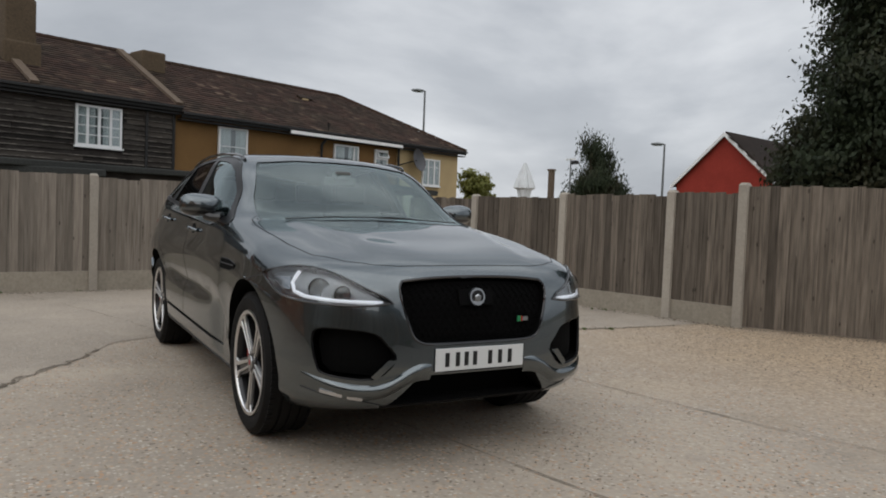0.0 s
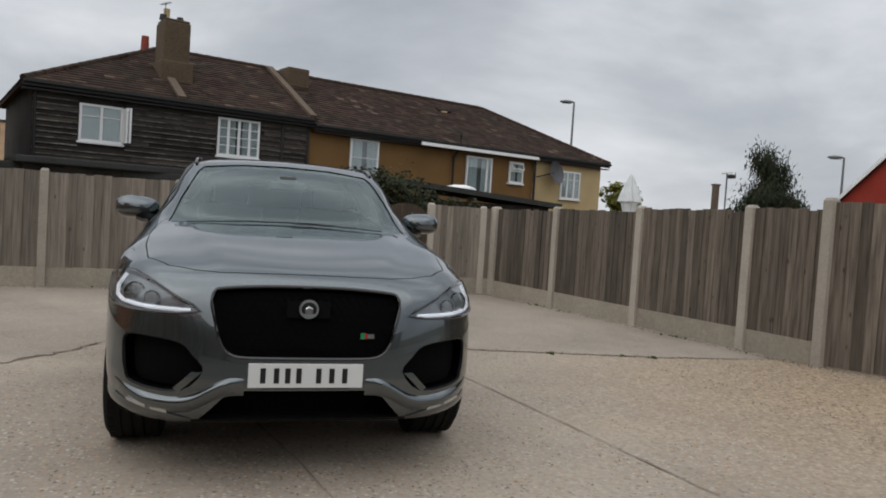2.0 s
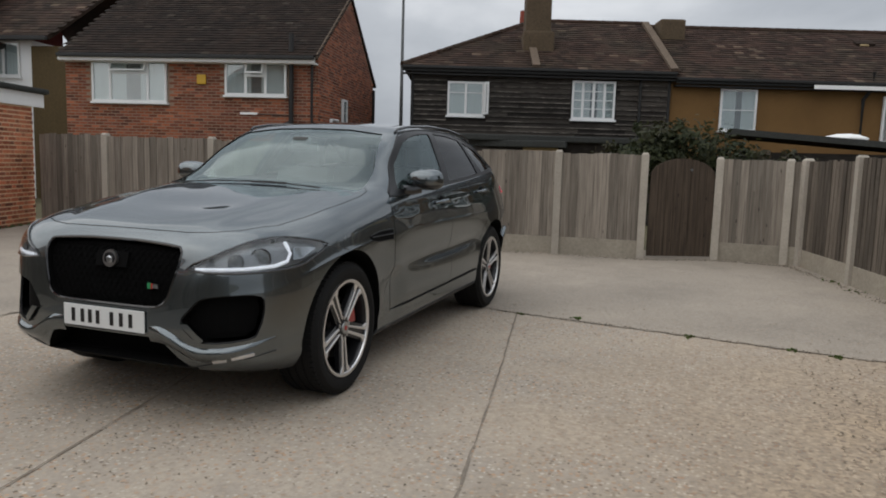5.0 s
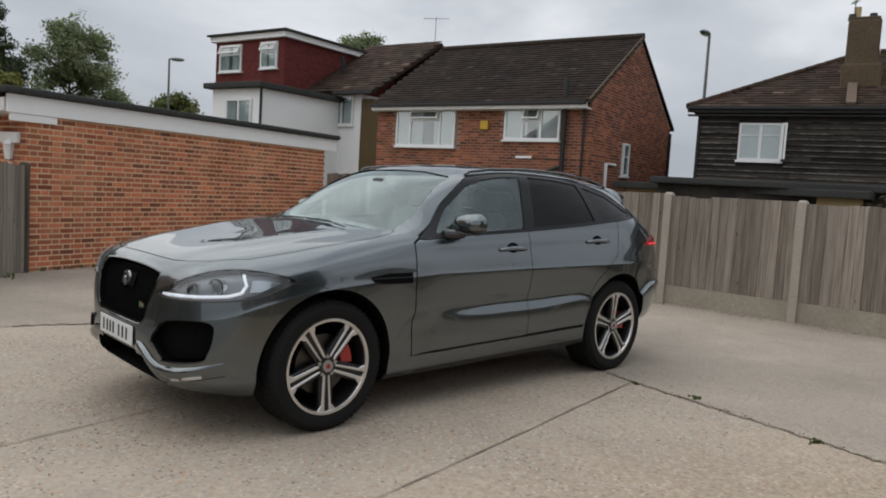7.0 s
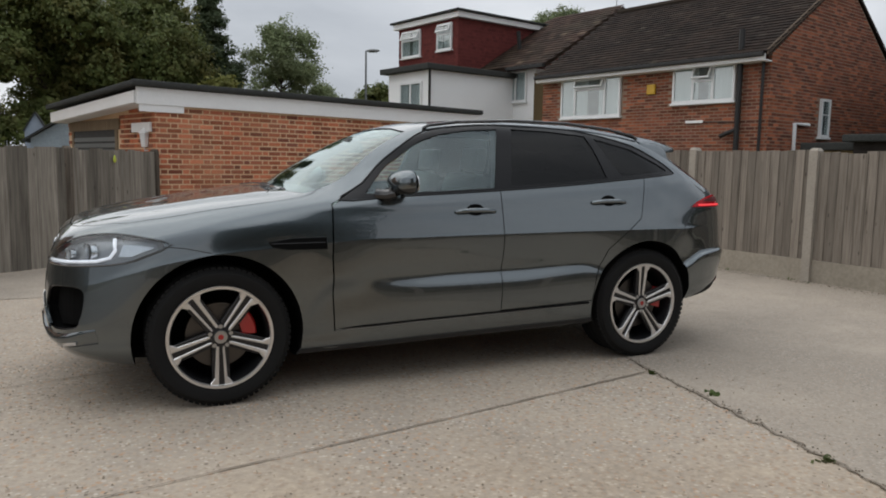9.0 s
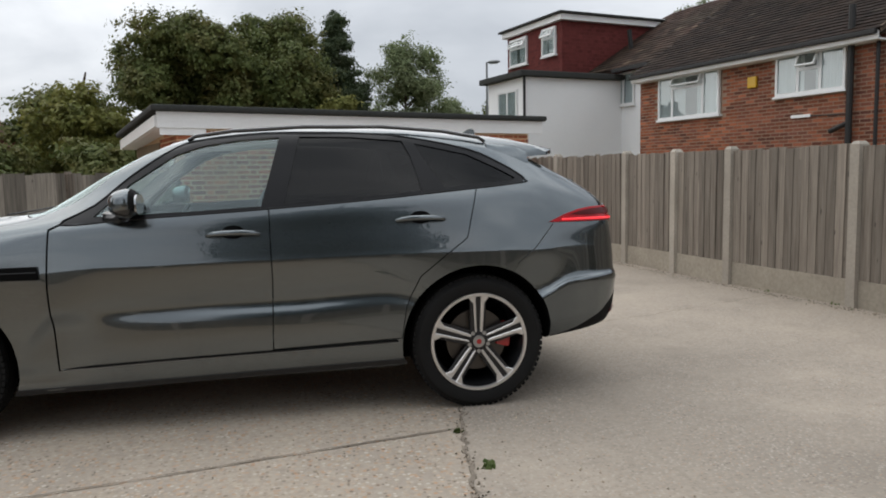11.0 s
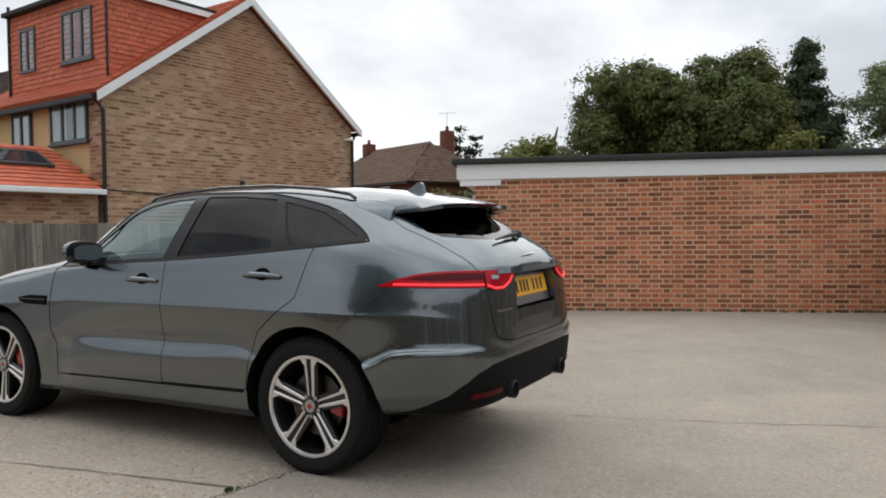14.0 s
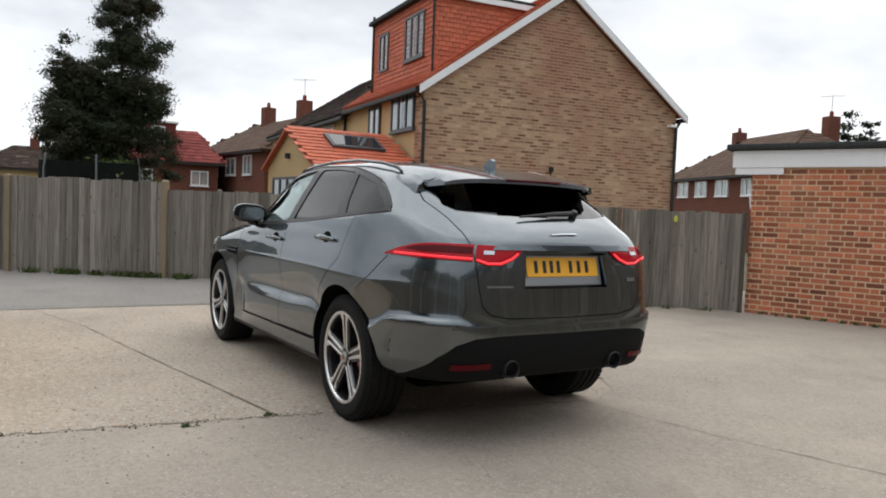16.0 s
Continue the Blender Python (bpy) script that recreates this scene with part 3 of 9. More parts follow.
def tufts(name, spots, count, height, label, seed, spread=0.12):
    rng = random.Random(seed)
    verts, faces = [], []
    for (x, y) in spots:
        for _ in range(count):
            a, r = rng.uniform(0, math.tau), abs(rng.gauss(0, spread))
            px, py = x + math.cos(a) * r, y + math.sin(a) * r
            h, w, b = height * rng.uniform(0.4, 1.2), 0.006 + 0.01 * rng.random(), rng.uniform(0, math.tau)
            lx, ly = math.cos(b) * h * 0.6, math.sin(b) * h * 0.6
            k = len(verts)
            verts += [(px - w * math.sin(b), py + w * math.cos(b), 0), (px + w * math.sin(b), py - w * math.cos(b), 0), (px + lx * 0.5 - w * math.sin(b), py + ly * 0.5 + w * math.cos(b), h * 0.7), (px + lx * 0.5 + w * math.sin(b), py + ly * 0.5 - w * math.cos(b), h * 0.7), (px + lx, py + ly, h)]
            faces += [(k, k + 1, k + 3, k + 2), (k + 2, k + 3, k + 4)]
    return tagged(new(name, mesh_of(name, verts, faces, "grass")), label, "weeds", kind="stuff")


tufts("weeds_in_crack", [(-0.82, 3.8), (-1.26, 1.8), (-1.0, 2.75), (-0.9, 3.5), (-1.22, 1.3)], 22, 0.022, "small green weeds growing in the crack", 5, 0.03)
tufts("weeds_by_lane_fence", [(6.95 + 1.6 * k / 24, 0.05 + 2.5 * k / 24) for k in (0, 1, 4, 5, 6, 7, 8, 9, 12, 15, 16, 17, 21)], 75, 0.10, "green weeds along the foot of the timber fence", 6, 0.09)
tufts("weeds_by_garage", [(1.9, -5.7), (2.1, -5.45), (2.4, -5.2), (1.6, -6.1), (2.9, -5.3)], 35, 0.07, "green weeds at the foot of the boarding", 8)
tufts("weeds_by_garage", [(1.0 - 5.75 * k / 30, -6.63 - 2.02 * k / 30) for k in range(31)], 12, 0.05, "low moss and weeds along the foot of the garage wall", 13, 0.035)
tufts("weeds_by_fence", [(-5.75, -1.6), (-5.7, -1.3), (-5.6, -2.2), (-5.85, 0.1), (-4.3, 4.45), (-2.2, 4.95), (-5.0, 4.3)], 14, 0.03, "sparse weeds along the gravel boards", 9)


# ---- fences ----
def board_mesh(name, w, h, material, rng, pointed=0.0):
    """One feather-edge board: thin on one side, with an uneven top."""
    t1, t2 = 0.007, 0.016
    dz = rng.uniform(-0.02, 0.012)
    verts = [(0, 0, 0), (w, 0, 0), (w, -t2, 0), (0, -t1, 0), (0, 0, h + dz), (w, 0, h + dz + rng.uniform(-0.006, 0.006)), (w, -t2, h + dz), (0, -t1, h + dz)]
    faces = [(0, 1, 2, 3), (7, 6, 5, 4), (0, 4, 5, 1), (1, 5, 6, 2), (2, 6, 7, 3), (3, 7, 4, 0)]
    return mesh_of(name, verts, faces, material)


def post_bm(x, h, m, w=0.105, d=0.12):
    bm = bmesh.new()
    box_into(bm, (x - w / 2, -d / 2, -0.05), (x + w / 2, d / 2, h - 0.03), m)
    v = box_into(bm, (x - w / 2, -d / 2, h - 0.03), (x + w / 2, d / 2, h), m)
    top = [v[i] for i in (1, 3, 5, 7)]
    c = sum((t.co for t in top), Vector()) / 4
    for t in top:
        t.co = c + (t.co - c) * 0.62
    c.z += 0.012
    bmesh.ops.remove_doubles(bm, verts=bm.verts[:], dist=0.0005)
    return bm


def fence(posts, label, material="board", post_h=1.6, base=0.26, board=0.11, ground_board=True, first_post=True, seed=1, tops=None, post_material="post", post_w=0.105):
    """Boards between upright posts, over low concrete boards."""
    rng = random.Random(seed)
    f = thing("fence", label, "fence", "fences round the yard", at=(posts[0][0], posts[0][1], 0))
    origin = Matrix.Translation((-posts[0][0], -posts[0][1], 0))
    kinds = None
    for i, p in enumerate(posts):
        q = posts[min(i + 1, len(posts) - 1)] if i < len(posts) - 1 else p
        prev = posts[i - 1] if i else None
        d = (q[0] - p[0], q[1] - p[1]) if i < len(posts) - 1 else (p[0] - prev[0], p[1] - prev[1])
        h = tops[i] if tops else post_h
        m = origin @ wall_frame(p, d)
        if i or first_post:
            part("post", post_bm(0, h, m, post_w), post_material, f, smooth=False)
        if i == len(posts) - 1:
            break
        length = math.hypot(*d)
        h2 = min(h, tops[i + 1]) if tops else h
        top = h2 - 0.03
        low = base if ground_board else 0.02
        if ground_board:
            part("gravel_board", box((0.05, -0.02, -0.05), (length - 0.05, 0.025, base), m, 0.006), "gravel_board", f)
        for z in (low + 0.15, (low + top) / 2, top - 0.12):
            part("rail", box((0.05, 0.005, z - 0.03), (length - 0.05, 0.035, z + 0.03), m), material, f)
        kinds = [board_mesh("board", board + 0.02, top - low, material, rng) for _ in range(6)]
        n = max(1, round((length - 0.1) / board))
        step = (length - 0.1) / n
        for k in range(n):
            o = new("board", rng.choice(kinds))
            o.parent = f
            o.matrix_basis = m @ pose(0.05 + k * step, -0.004 + rng.uniform(-0.003, 0.002), low + 0.001, 0, 0, 0) @ pose(0, 0, 0, rng.uniform(-0.3, 0.3), rng.uniform(-0.35, 0.35), rng.uniform(-0.8, 0.4))
    return f


Q = [(-4.86, -7.05), (-5.2, -5.1), (-5.32, -3.9), (-5.42, -2.82), (-5.66, -1.12), (-5.87, 0.64), (-6.0, 1.88)]
fence(Q, "brown featheredge fence between concrete posts over gravel boards", "board", 1.58, 0.27, seed=11, tops=[1.66, 1.64, 1.62, 1.61, 1.59, 1.57, 1.56])
fence([(-6.52, 2.91), (-6.53, 3.86), (-6.5, 4.05)], "short brown featheredge fence beside the arched gate", "board", 1.53, 0.27, seed=12)
R = [(-6.42, 4.08), (-4.8, 4.48), (-3.05, 4.89), (-1.37, 5.28), (-0.46, 5.5)]
fence(R, "dark brown featheredge fence between concrete posts over gravel boards", "board_dark", 1.6, 0.25, seed=13, tops=[1.54, 1.57, 1.61, 1.65, 1.74])
fence([(-0.46, 5.5), (1.25, 6.6), (2.9, 7.7), (4.6, 8.8)], "taller dark board fence standing straight on the gravel", "board_dark", 1.74, 0.0, ground_board=False, first_post=False, seed=14)
L1 = [(9.6, 4.0), (8.62, 2.55), (7.15, 0.36)]
fence(L1, "silver-grey timber board fence with pale timber posts", "board_grey", 1.62, 0.05, 0.10, ground_board=False, seed=15, post_material="timber_post", post_w=0.09)
fence([(7.15, 0.36), (6.75, -0.42), (6.0, -1.9), (5.0, -3.3)], "lower grey timber board fence with a broken board", "board_grey", 1.5, 0.05, 0.10, ground_board=False, first_post=False, seed=16, post_material="board_grey", post_w=0.06)
fence([(5.0, -3.3), (3.4, -4.35), (2.35, -5.1), (1.27, -6.5)], "silver-grey upright boarding leaning beside the garage", "board_grey", 1.47, 0.03, 0.115, ground_board=False, first_post=False, seed=17, post_material="board_dark", post_w=0.05)


crumbs("fence_litter", [(-4.7, -6.9), (-5.05, -5.1), (-5.27, -2.85), (-5.52, -1.12), (-5.73, 0.64), (-5.86, 1.88), (-6.4, 2.9), (-6.3, 3.9), (-4.75, 4.36), (-3.0, 4.77), (-1.33, 5.16), (-0.4, 5.38), (1.3, 6.48), (2.95, 7.58)], 2600, 0.05, 0.008, "dry soil and leaf litter along the foot of the fence", 33)


def arched_gate():
    """A boarded gate with a round top."""
    g = thing("garden_gate", "closed dark brown boarded gate with a round arched top", "gate", at=(-6.0, 1.9, 0))
    a, b = Vector((-6.04, 1.97)), Vector((-6.49, 2.85))
    m = Matrix.Translation((6.0, -1.9, 0)) @ wall_frame(a, b - a)
    w = (b - a).length
    n = 8
    for k in range(n):
        x0, x1 = w * k / n, w * (k + 1) / n - 0.006
        top = []
        for i in range(5):
            x = x0 + (x1 - x0) * i / 4
            top.append((x, 1.22 + 0.27 * math.sqrt(max(0.0, 1 - ((x - w / 2) / (w / 2)) ** 2 * 0.97))))
        poly = [(x0, 0.05), (x1, 0.05)] + top[::-1]
        part("board", prism([(u, v) for u, v in poly], m @ Matrix(((1, 0, 0, 0), (0, 0, 1, 0), (0, 1, 0, 0), (0, 0, 0, 1))), -0.01, 0.012), "gate_wood", g)
    for z in (0.3, 1.1):
        part("rail", box((0.01, 0.012, z - 0.05), (w - 0.01, 0.04, z + 0.05), m), "gate_wood", g)
    part("knocker", cyl(m @ Vector((w * 0.62, -0.02, 1.33)), m @ Vector((w * 0.62, -0.01, 1.33)), 0.02), "steel", g)


arched_gate()


def side_gate():
    g = thing("wooden_gate", "closed grey boarded gate between garage and fence", "gate", at=(-4.86, -7.1, 0))
    a, b = Vector((-4.85, -8.55)), Vector((-4.86, -7.12))
    m = Matrix.Translation((4.86, 7.1, 0)) @ wall_frame(a, b - a)
    w = (b - a).length
    for k in range(11):
        part("board", box((w * k / 11, -0.012, 0.04), (w * (k + 1) / 11 - 0.005, 0.008, 1.62 + 0.01 * (k % 3)), m), "board_grey", g)
    for z in (0.35, 1.35):
        part("rail", box((0, 0.008, z - 0.05), (w, 0.04, z + 0.05), m), "board_grey", g)


side_gate()


# ---- building pieces ----
def window(name, m, x, z, w, h, lights, parent, openings=(), frame_material="upvc", depth=0.10, sill=True, behind="net", bars=()):
    """A framed window in a wall with frame m: its lower left corner at (x, z); lights: widths as shares; openings: top-hung lights (column, share of height)."""
    win = new(name)
    win.parent = parent
    t = 0.055
    y0 = -0.065
    depth = 0.0
    bm = bmesh.new()
    box_into(bm, (x, y0, z), (x + w, depth, z + t), m)
    box_into(bm, (x, y0, z + h - t), (x + w, depth, z + h), m)
    box_into(bm, (x, y0, z + t), (x + t, depth, z + h - t), m)
    box_into(bm, (x + w - t, y0, z + t), (x + w, depth, z + h - t), m)
    u = 0.0
    for s in lights[:-1]:
        u += s
        box_into(bm, (x + w * u - t * 0.6, y0, z + t), (x + w * u + t * 0.6, depth, z + h - t), m)
    part("frame", bm, frame_material, win)
    u = 0.0
    for i, s in enumerate(lights):
        xa, xb = x + w * u + t * (0.6 if i else 1), x + w * (u + s) - t * (0.6 if i < len(lights) - 1 else 1)
        u += s
        za, zb = z + t, z + h - t
        cut = dict(openings).get(i)
        if cut:
            zc = zb - (zb - za) * cut
            part("transom", box((xa, y0, zc - 0.03), (xb, depth, zc + 0.03), m), frame_material, win)
            tilt = m @ Matrix.Translation((0, y0 - 0.01, zb)) @ pose(0, 0, 0, -24) @ Matrix.Translation((0, 0, -zb))
            sash = bmesh.new()
            for lo, hi in (((xa, -0.02, zc + 0.02), (xb, 0.02, zc + 0.055)), ((xa, -0.02, zb - 0.035), (xb, 0.02, zb)), ((xa, -0.02, zc + 0.055), (xa + 0.035, 0.02, zb - 0.035)), ((xb - 0.035, -0.02, zc + 0.055), (xb, 0.02, zb - 0.035))):
                box_into(sash, lo, hi, tilt)
            so = part("sash", sash, frame_material, win, "white top-hung light standing open")
            part("pane", box((xa + 0.035, -0.004, zc + 0.055), (xb - 0.035, 0.004, zb - 0.035), tilt), "pane", so)
            zb = zc - 0.03
        pane = part("pane", box((xa, -0.045, za), (xb, -0.04, zb), m), "pane", win)
        pane.visible_shadow = False
        for share in bars:
            part("glazing_bar", box((xa, -0.058, za + (zb - za) * share - 0.012), (xb, -0.046, za + (zb - za) * share + 0.01), m), frame_material, win)
    # flat dark sheet before the solid wall stands for the unlit interior
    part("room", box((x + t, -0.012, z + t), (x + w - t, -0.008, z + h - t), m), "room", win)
    left, right = random.Random(int(x * 100 + z * 1000)).choice(((0.5, 0.5), (0.42, 0.40), (0.36, 0.50), (0.46, 0.34)))
    inner = w - 2 * t
    for share, start in ((left, x + t), (right, x + w - t - right * inner)):
        cloth = bmesh.new()
        n = max(4, int(share * inner / 0.035))
        for k in range(n):
            y_ = -0.030 + 0.010 * (k % 2)
            box_into(cloth, (start + share * inner * k / n, y_, z + t), (start + share * inner * (k + 1) / n, y_ + 0.006, z + h - t), m)
        part("curtain", cloth, behind, win)
    if sill:
        part("sill", box((x - 0.04, -0.09, z - 0.05), (x + w + 0.04, 0.02, z), m, 0.008), frame_material, win)
    return win


def brick_face(m, poly, holes, material, mortar, parent, name="bricks", course=0.075, length=0.225, seed=1, proud=0.004, pieces=None, piece_material=None, pick=None, bond=False, bed=0.0105):
    """Bricks on the wall with frame m inside the outline poly, except where holes (x0, z0, x1, z1) are. The nearest become parts, the rest one mesh."""
    rng = random.Random(seed)
    xs, zs = [p[0] for p in poly], [p[1] for p in poly]
    rest = []
    single = []
    row = 0
    z = min(zs)
    while z < max(zs):
        x = min(xs) - (length * (0.75 if bond else 0.5) if row % 2 else 0)
        k = 0
        while x < max(xs):
            size = length / 2 if bond and k % 2 else length
            k += 1
            a, b = max(x + 0.0105, min(xs)), min(x + size - 0.0105, max(xs))
            za, zb = z + bed, z + course - bed
            ok = b - a > 0.03 and inside(poly, (a + b) / 2, (za + zb) / 2)
            ok = ok and not any(a < h[2] and b > h[0] and za < h[3] and zb > h[1] for h in holes)
            if ok:
                y = -proud - rng.uniform(0, 0.004)
                if pick and pick(a, za) and len(single) < 300 and b - a > size * 0.7:
                    single.append((a, za, y, size))
                else:
                    rest.append(corners(m, (a, y, za), (b, 0.004, zb)))
            x += size
        z += course
        row += 1
    if rest:
        v, f = piled(rest)
        o = new(name, mesh_of(name, v, f, material))
        o.parent = parent
        o["kind"] = "stuff"
    if single:
        shapes = {}
        for size in sorted({q[3] for q in single}):
            v, f = piled([corners(Matrix(), (0, 0, 0), (size - 0.021, proud + 0.004, course - 0.021))])
            shapes[size] = mesh_of("brick", v, f, piece_material)
        for a, za, y, size in single:
            o = new("brick", shapes[size])
            o.parent = parent
            o.matrix_basis = m @ Matrix.Translation((a, y, za))


def tiled(m, poly, material, parent, gauge=0.14, width=0.22, seed=1, thick=0.018, name="tiles", lift=0.025):
    """Roof tiles in courses on the slope with frame m (x along, y up the slope, z out), inside the outline poly."""
    rng = random.Random(seed)
    xs, ys = [p[0] for p in poly], [p[1] for p in poly]
    rest = []
    row, y = 0, min(ys)
    while y < max(ys):
        x = min(xs) - (width / 2 if row % 2 else 0)
        while x < max(xs):
            if inside(poly, x + width / 2, y + gauge * 0.5):
                j = rng.uniform(-0.006, 0.006)
                z = rng.uniform(0, 0.006)
                a, b, c, d = x + 0.003, x + width - 0.003, y + j, y + gauge * 1.25
                top = lift + z
                rest.append([tuple(m @ Vector(p)) for p in ((a, c, top), (a, c, top + thick), (a, d, top - 0.022), (a, d, top + thick - 0.022), (b, c, top), (b, c, top + thick), (b, d, top - 0.022), (b, d, top + thick - 0.022))])
            x += width
        y += gauge
        row += 1
    v, f = piled(rest)
    o = new(name, mesh_of(name, v, f, material))
    o.parent = parent
    o["kind"] = "stuff"
    return o


def slope_frame(p, along, up):
    """A frame on a roof slope: x along the eaves, y up the slope, z out of it."""
    a = Vector(along).normalized()
    u = Vector(up).normalized()
    n = a.cross(u)
    return Matrix(((a.x, u.x, n.x, p[0]), (a.y, u.y, n.y, p[1]), (a.z, u.z, n.z, p[2]), (0, 0, 0, 1)))


def poly_face(pts, thick=0.0):
    bm = bmesh.new()
    f = bm.faces.new([bm.verts.new(p) for p in pts])
    if thick:
        n = f.normal.copy() if f.normal.length else None
        bm.normal_update()
        n = f.normal.copy()
        r = bmesh.ops.extrude_face_region(bm, geom=[f])
        bmesh.ops.translate(bm, verts=[v for v in r["geom"] if isinstance(v, bmesh.types.BMVert)], vec=n * -thick)
        bmesh.ops.recalc_face_normals(bm, faces=bm.faces[:])
    return bm


def pipe(points, r, parent, name="downpipe", material="black_pipe", label=""):
    return part(name, tube(points, r, 8), material, parent, label, smooth=True)


def aerial(p, parent, heading=0.0, size=1.0):
    bm = tube([p, Vector(p) + Vector((0, 0, 0.9 * size))], 0.012, 6)
    top = Vector(p) + Vector((0, 0, 0.85 * size))
    d = Vector((math.cos(heading), math.sin(heading), 0))
    s = Vector((-d.y, d.x, 0))
    tube([top - d * 0.45 * size, top + d * 0.45 * size], 0.008, 5, bm)
    for k in range(7):
        c = top + d * (-0.42 + 0.14 * k) * size
        tube([c - s * 0.14 * size, c + s * 0.14 * size], 0.005, 4, bm)
    return part("aerial", bm, "steel", parent)


# ---- the terrace behind the arched gate ----
def terrace():
    h = thing("terraced_house", "old black weatherboard and ochre render terrace under brown tiles", "house", at=(-13.41, -3.84, 0))
    o = Matrix.Translation((13.41, 3.84, 0))
    m = o @ wall_frame((-13.41, -3.84), (-0.329, 0.944))
    S0, SP, SC, S1, DEP = -1.05, 5.72, 14.2, 17.5, 6.6
    part("wall", box((S0, 0, -0.05), (SP, DEP, 3.8), m), "timber_black", h, "black weatherboarded wall")
    part("wall", box((SP, 0.02, -0.05), (SC, DEP, 3.62), m), "render_ochre", h, "ochre pebbledashed wall")
    part("wall", box((SC, -0.03, -0.05), (S1, DEP, 3.6), m), "render_cream", h, "cream rendered wall")
    rng = random.Random(5)
    holes = [(-0.1, 2.5, 0.94, 3.44), (3.15, 2.5, 4.34, 3.55)]
    z, k = 1.9, 0
    edges = bmesh.new()
    while z < 3.74:
        x = S0
        while x < SP:
            e = min(x + rng.uniform(1.2, 3.2), SP)
            spans = [(x, e)]
            for a, zb, c, zt in holes:
                if z < zt and z + 0.15 > zb:
                    spans = [s for p, q in spans for s in ((p, min(q, a)), (max(p, c), q)) if s[1] - s[0] > 0.03]
            for p, q in spans:
                t = m @ Matrix.Translation((0, 0, z)) @ Matrix.Translation((0, -0.028, 0)) @ pose(0, 0, 0, -11 + rng.uniform(-2, 2))
                part("weatherboard", box((p + 0.004, -0.026, 0), (q - 0.004, -0.004, 0.155), t), "timber_black", h)
                # pale strip along the lower edge: wear plus a painted edge highlight
                box_into(edges, (p + 0.004, -0.034, -0.004), (q - 0.004, -0.022, 0.024), t)
            x = e
        z += 0.128
        k += 1
    part("board_edges", edges, "timber_worn_lit", h, "pale lower edges of the boards, worn and painted as catching light")["kind"] = "stuff"
    # roofs: eaves forward of the wall, the ridge over its middle, hipped at both ends
    def roof(sa, sb, ze, zr, over, hip_a, hip_b, name, seed):
        mid = 3.3
        up = Vector((0, mid + over, zr - ze))
        e = [Vector((sa, -over, ze)), Vector((sb, -over, ze))]
        r = [Vector((sa + hip_a, mid, zr)), Vector((sb - hip_b, mid, zr))]
        b = [Vector((sa, 2 * mid + over, ze)), Vector((sb, 2 * mid + over, ze))]
        for nm, pts in (("roof", (e[0], e[1], r[1], r[0])), ("roof", (b[1], b[0], r[0], r[1]))):
            part(nm, poly_face([m @ p for p in pts], 0.06), "tile_brown", h)
        if hip_a:
            part("roof", poly_face([m @ p for p in (b[0], e[0], r[0])], 0.06), "tile_brown", h)
        else:
            part("roof_end", poly_face([m @ p for p in (b[0], e[0], r[0])], 0.06), "cement", h)
        if hip_b:
            part("roof", poly_face([m @ p for p in (e[1], b[1], r[1])], 0.06), "tile_brown", h)
        L = up.length
        tiled(slope_frame(m @ e[0], m.to_3x3() @ Vector((1, 0, 0)), m.to_3x3() @ up), [(0, 0), (sb - sa, 0), (sb - sa - hip_b, L), (hip_a, L)], "tile_brown", h, 0.17, 0.24, seed)
        if hip_a:
            ua = Vector((hip_a, 0, zr - ze))
            tiled(slope_frame(m @ b[0], m.to_3x3() @ Vector((0, -1, 0)), m.to_3x3() @ ua), [(0, 0), (2 * (mid + over), 0), (mid + over, ua.length)], "tile_brown", h, 0.17, 0.24, seed + 1)
        for p, q in ((r[0], r[1]), (e[0], r[0]) if hip_a else (r[0], r[0]), (e[1], r[1]) if hip_b else (r[0], r[0])):
            if (p - q).length > 0.1:
                n = max(2, int((p - q).length / 0.32))
                for i in range(n):
                    a, c = p.lerp(q, i / n), p.lerp(q, (i + 0.97) / n)
                    part("ridge_tile", cyl(m @ (a + Vector((0, 0, 0.02))), m @ (c + Vector((0, 0, 0.02))), 0.09, 0.082, 8), "tile_brown", h)
        part("gutter", box((sa, -over - 0.08, ze - 0.05), (sb, -over, ze + 0.02), m, 0.015), "black_pipe", h)
        part("fascia", box((sa, -over, ze - 0.12), (sb, -over + 0.03, ze - 0.03), m), "black_pipe", h)
        part("soffit", box((sa, -over + 0.03, ze - 0.19), (sb, 0.0, ze - 0.16), m), "black_pipe", h)
    roof(S0 - 0.22, SP + 0.1, 3.77, 5.60, 0.25, 3.7, 0, "left", 21)
    roof(SP + 0.1, S1 + 0.25, 3.64, 5.52, 0.25, 0, 3.5, "right", 31)
    # party wall upstand and its flashing
    part("verge", box((5.66, -0.2, 0), (5.86, 3.7, 0.16), m @ Matrix.Translation((0, 0, 3.84)) @ pose(0, 0, 0, 27.5)), "cement", h, "pale cement verge between the roofs")
    part("verge", box((2.1, -0.2, 0), (2.3, 1.3, 0.14), m @ Matrix.Translation((0, 0, 3.86)) @ pose(0, 0, 0, 27.5)), "cement", h, "pale cement verge below the chimney")
    # chimneys
    c = part("chimney", box((1.99, 1.0, 4.1), (2.68, 1.85, 5.98), m, 0.05), "chimney", h, "tall sooty rendered chimney stack")
    part("shoulder", box((1.93, 0.93, 4.1), (2.78, 1.9, 4.95), m, 0.06), "chimney", c)
    part("coping", box((2.02, 1.03, 5.98), (2.65, 1.82, 6.04), m, 0.02), "chimney", c)
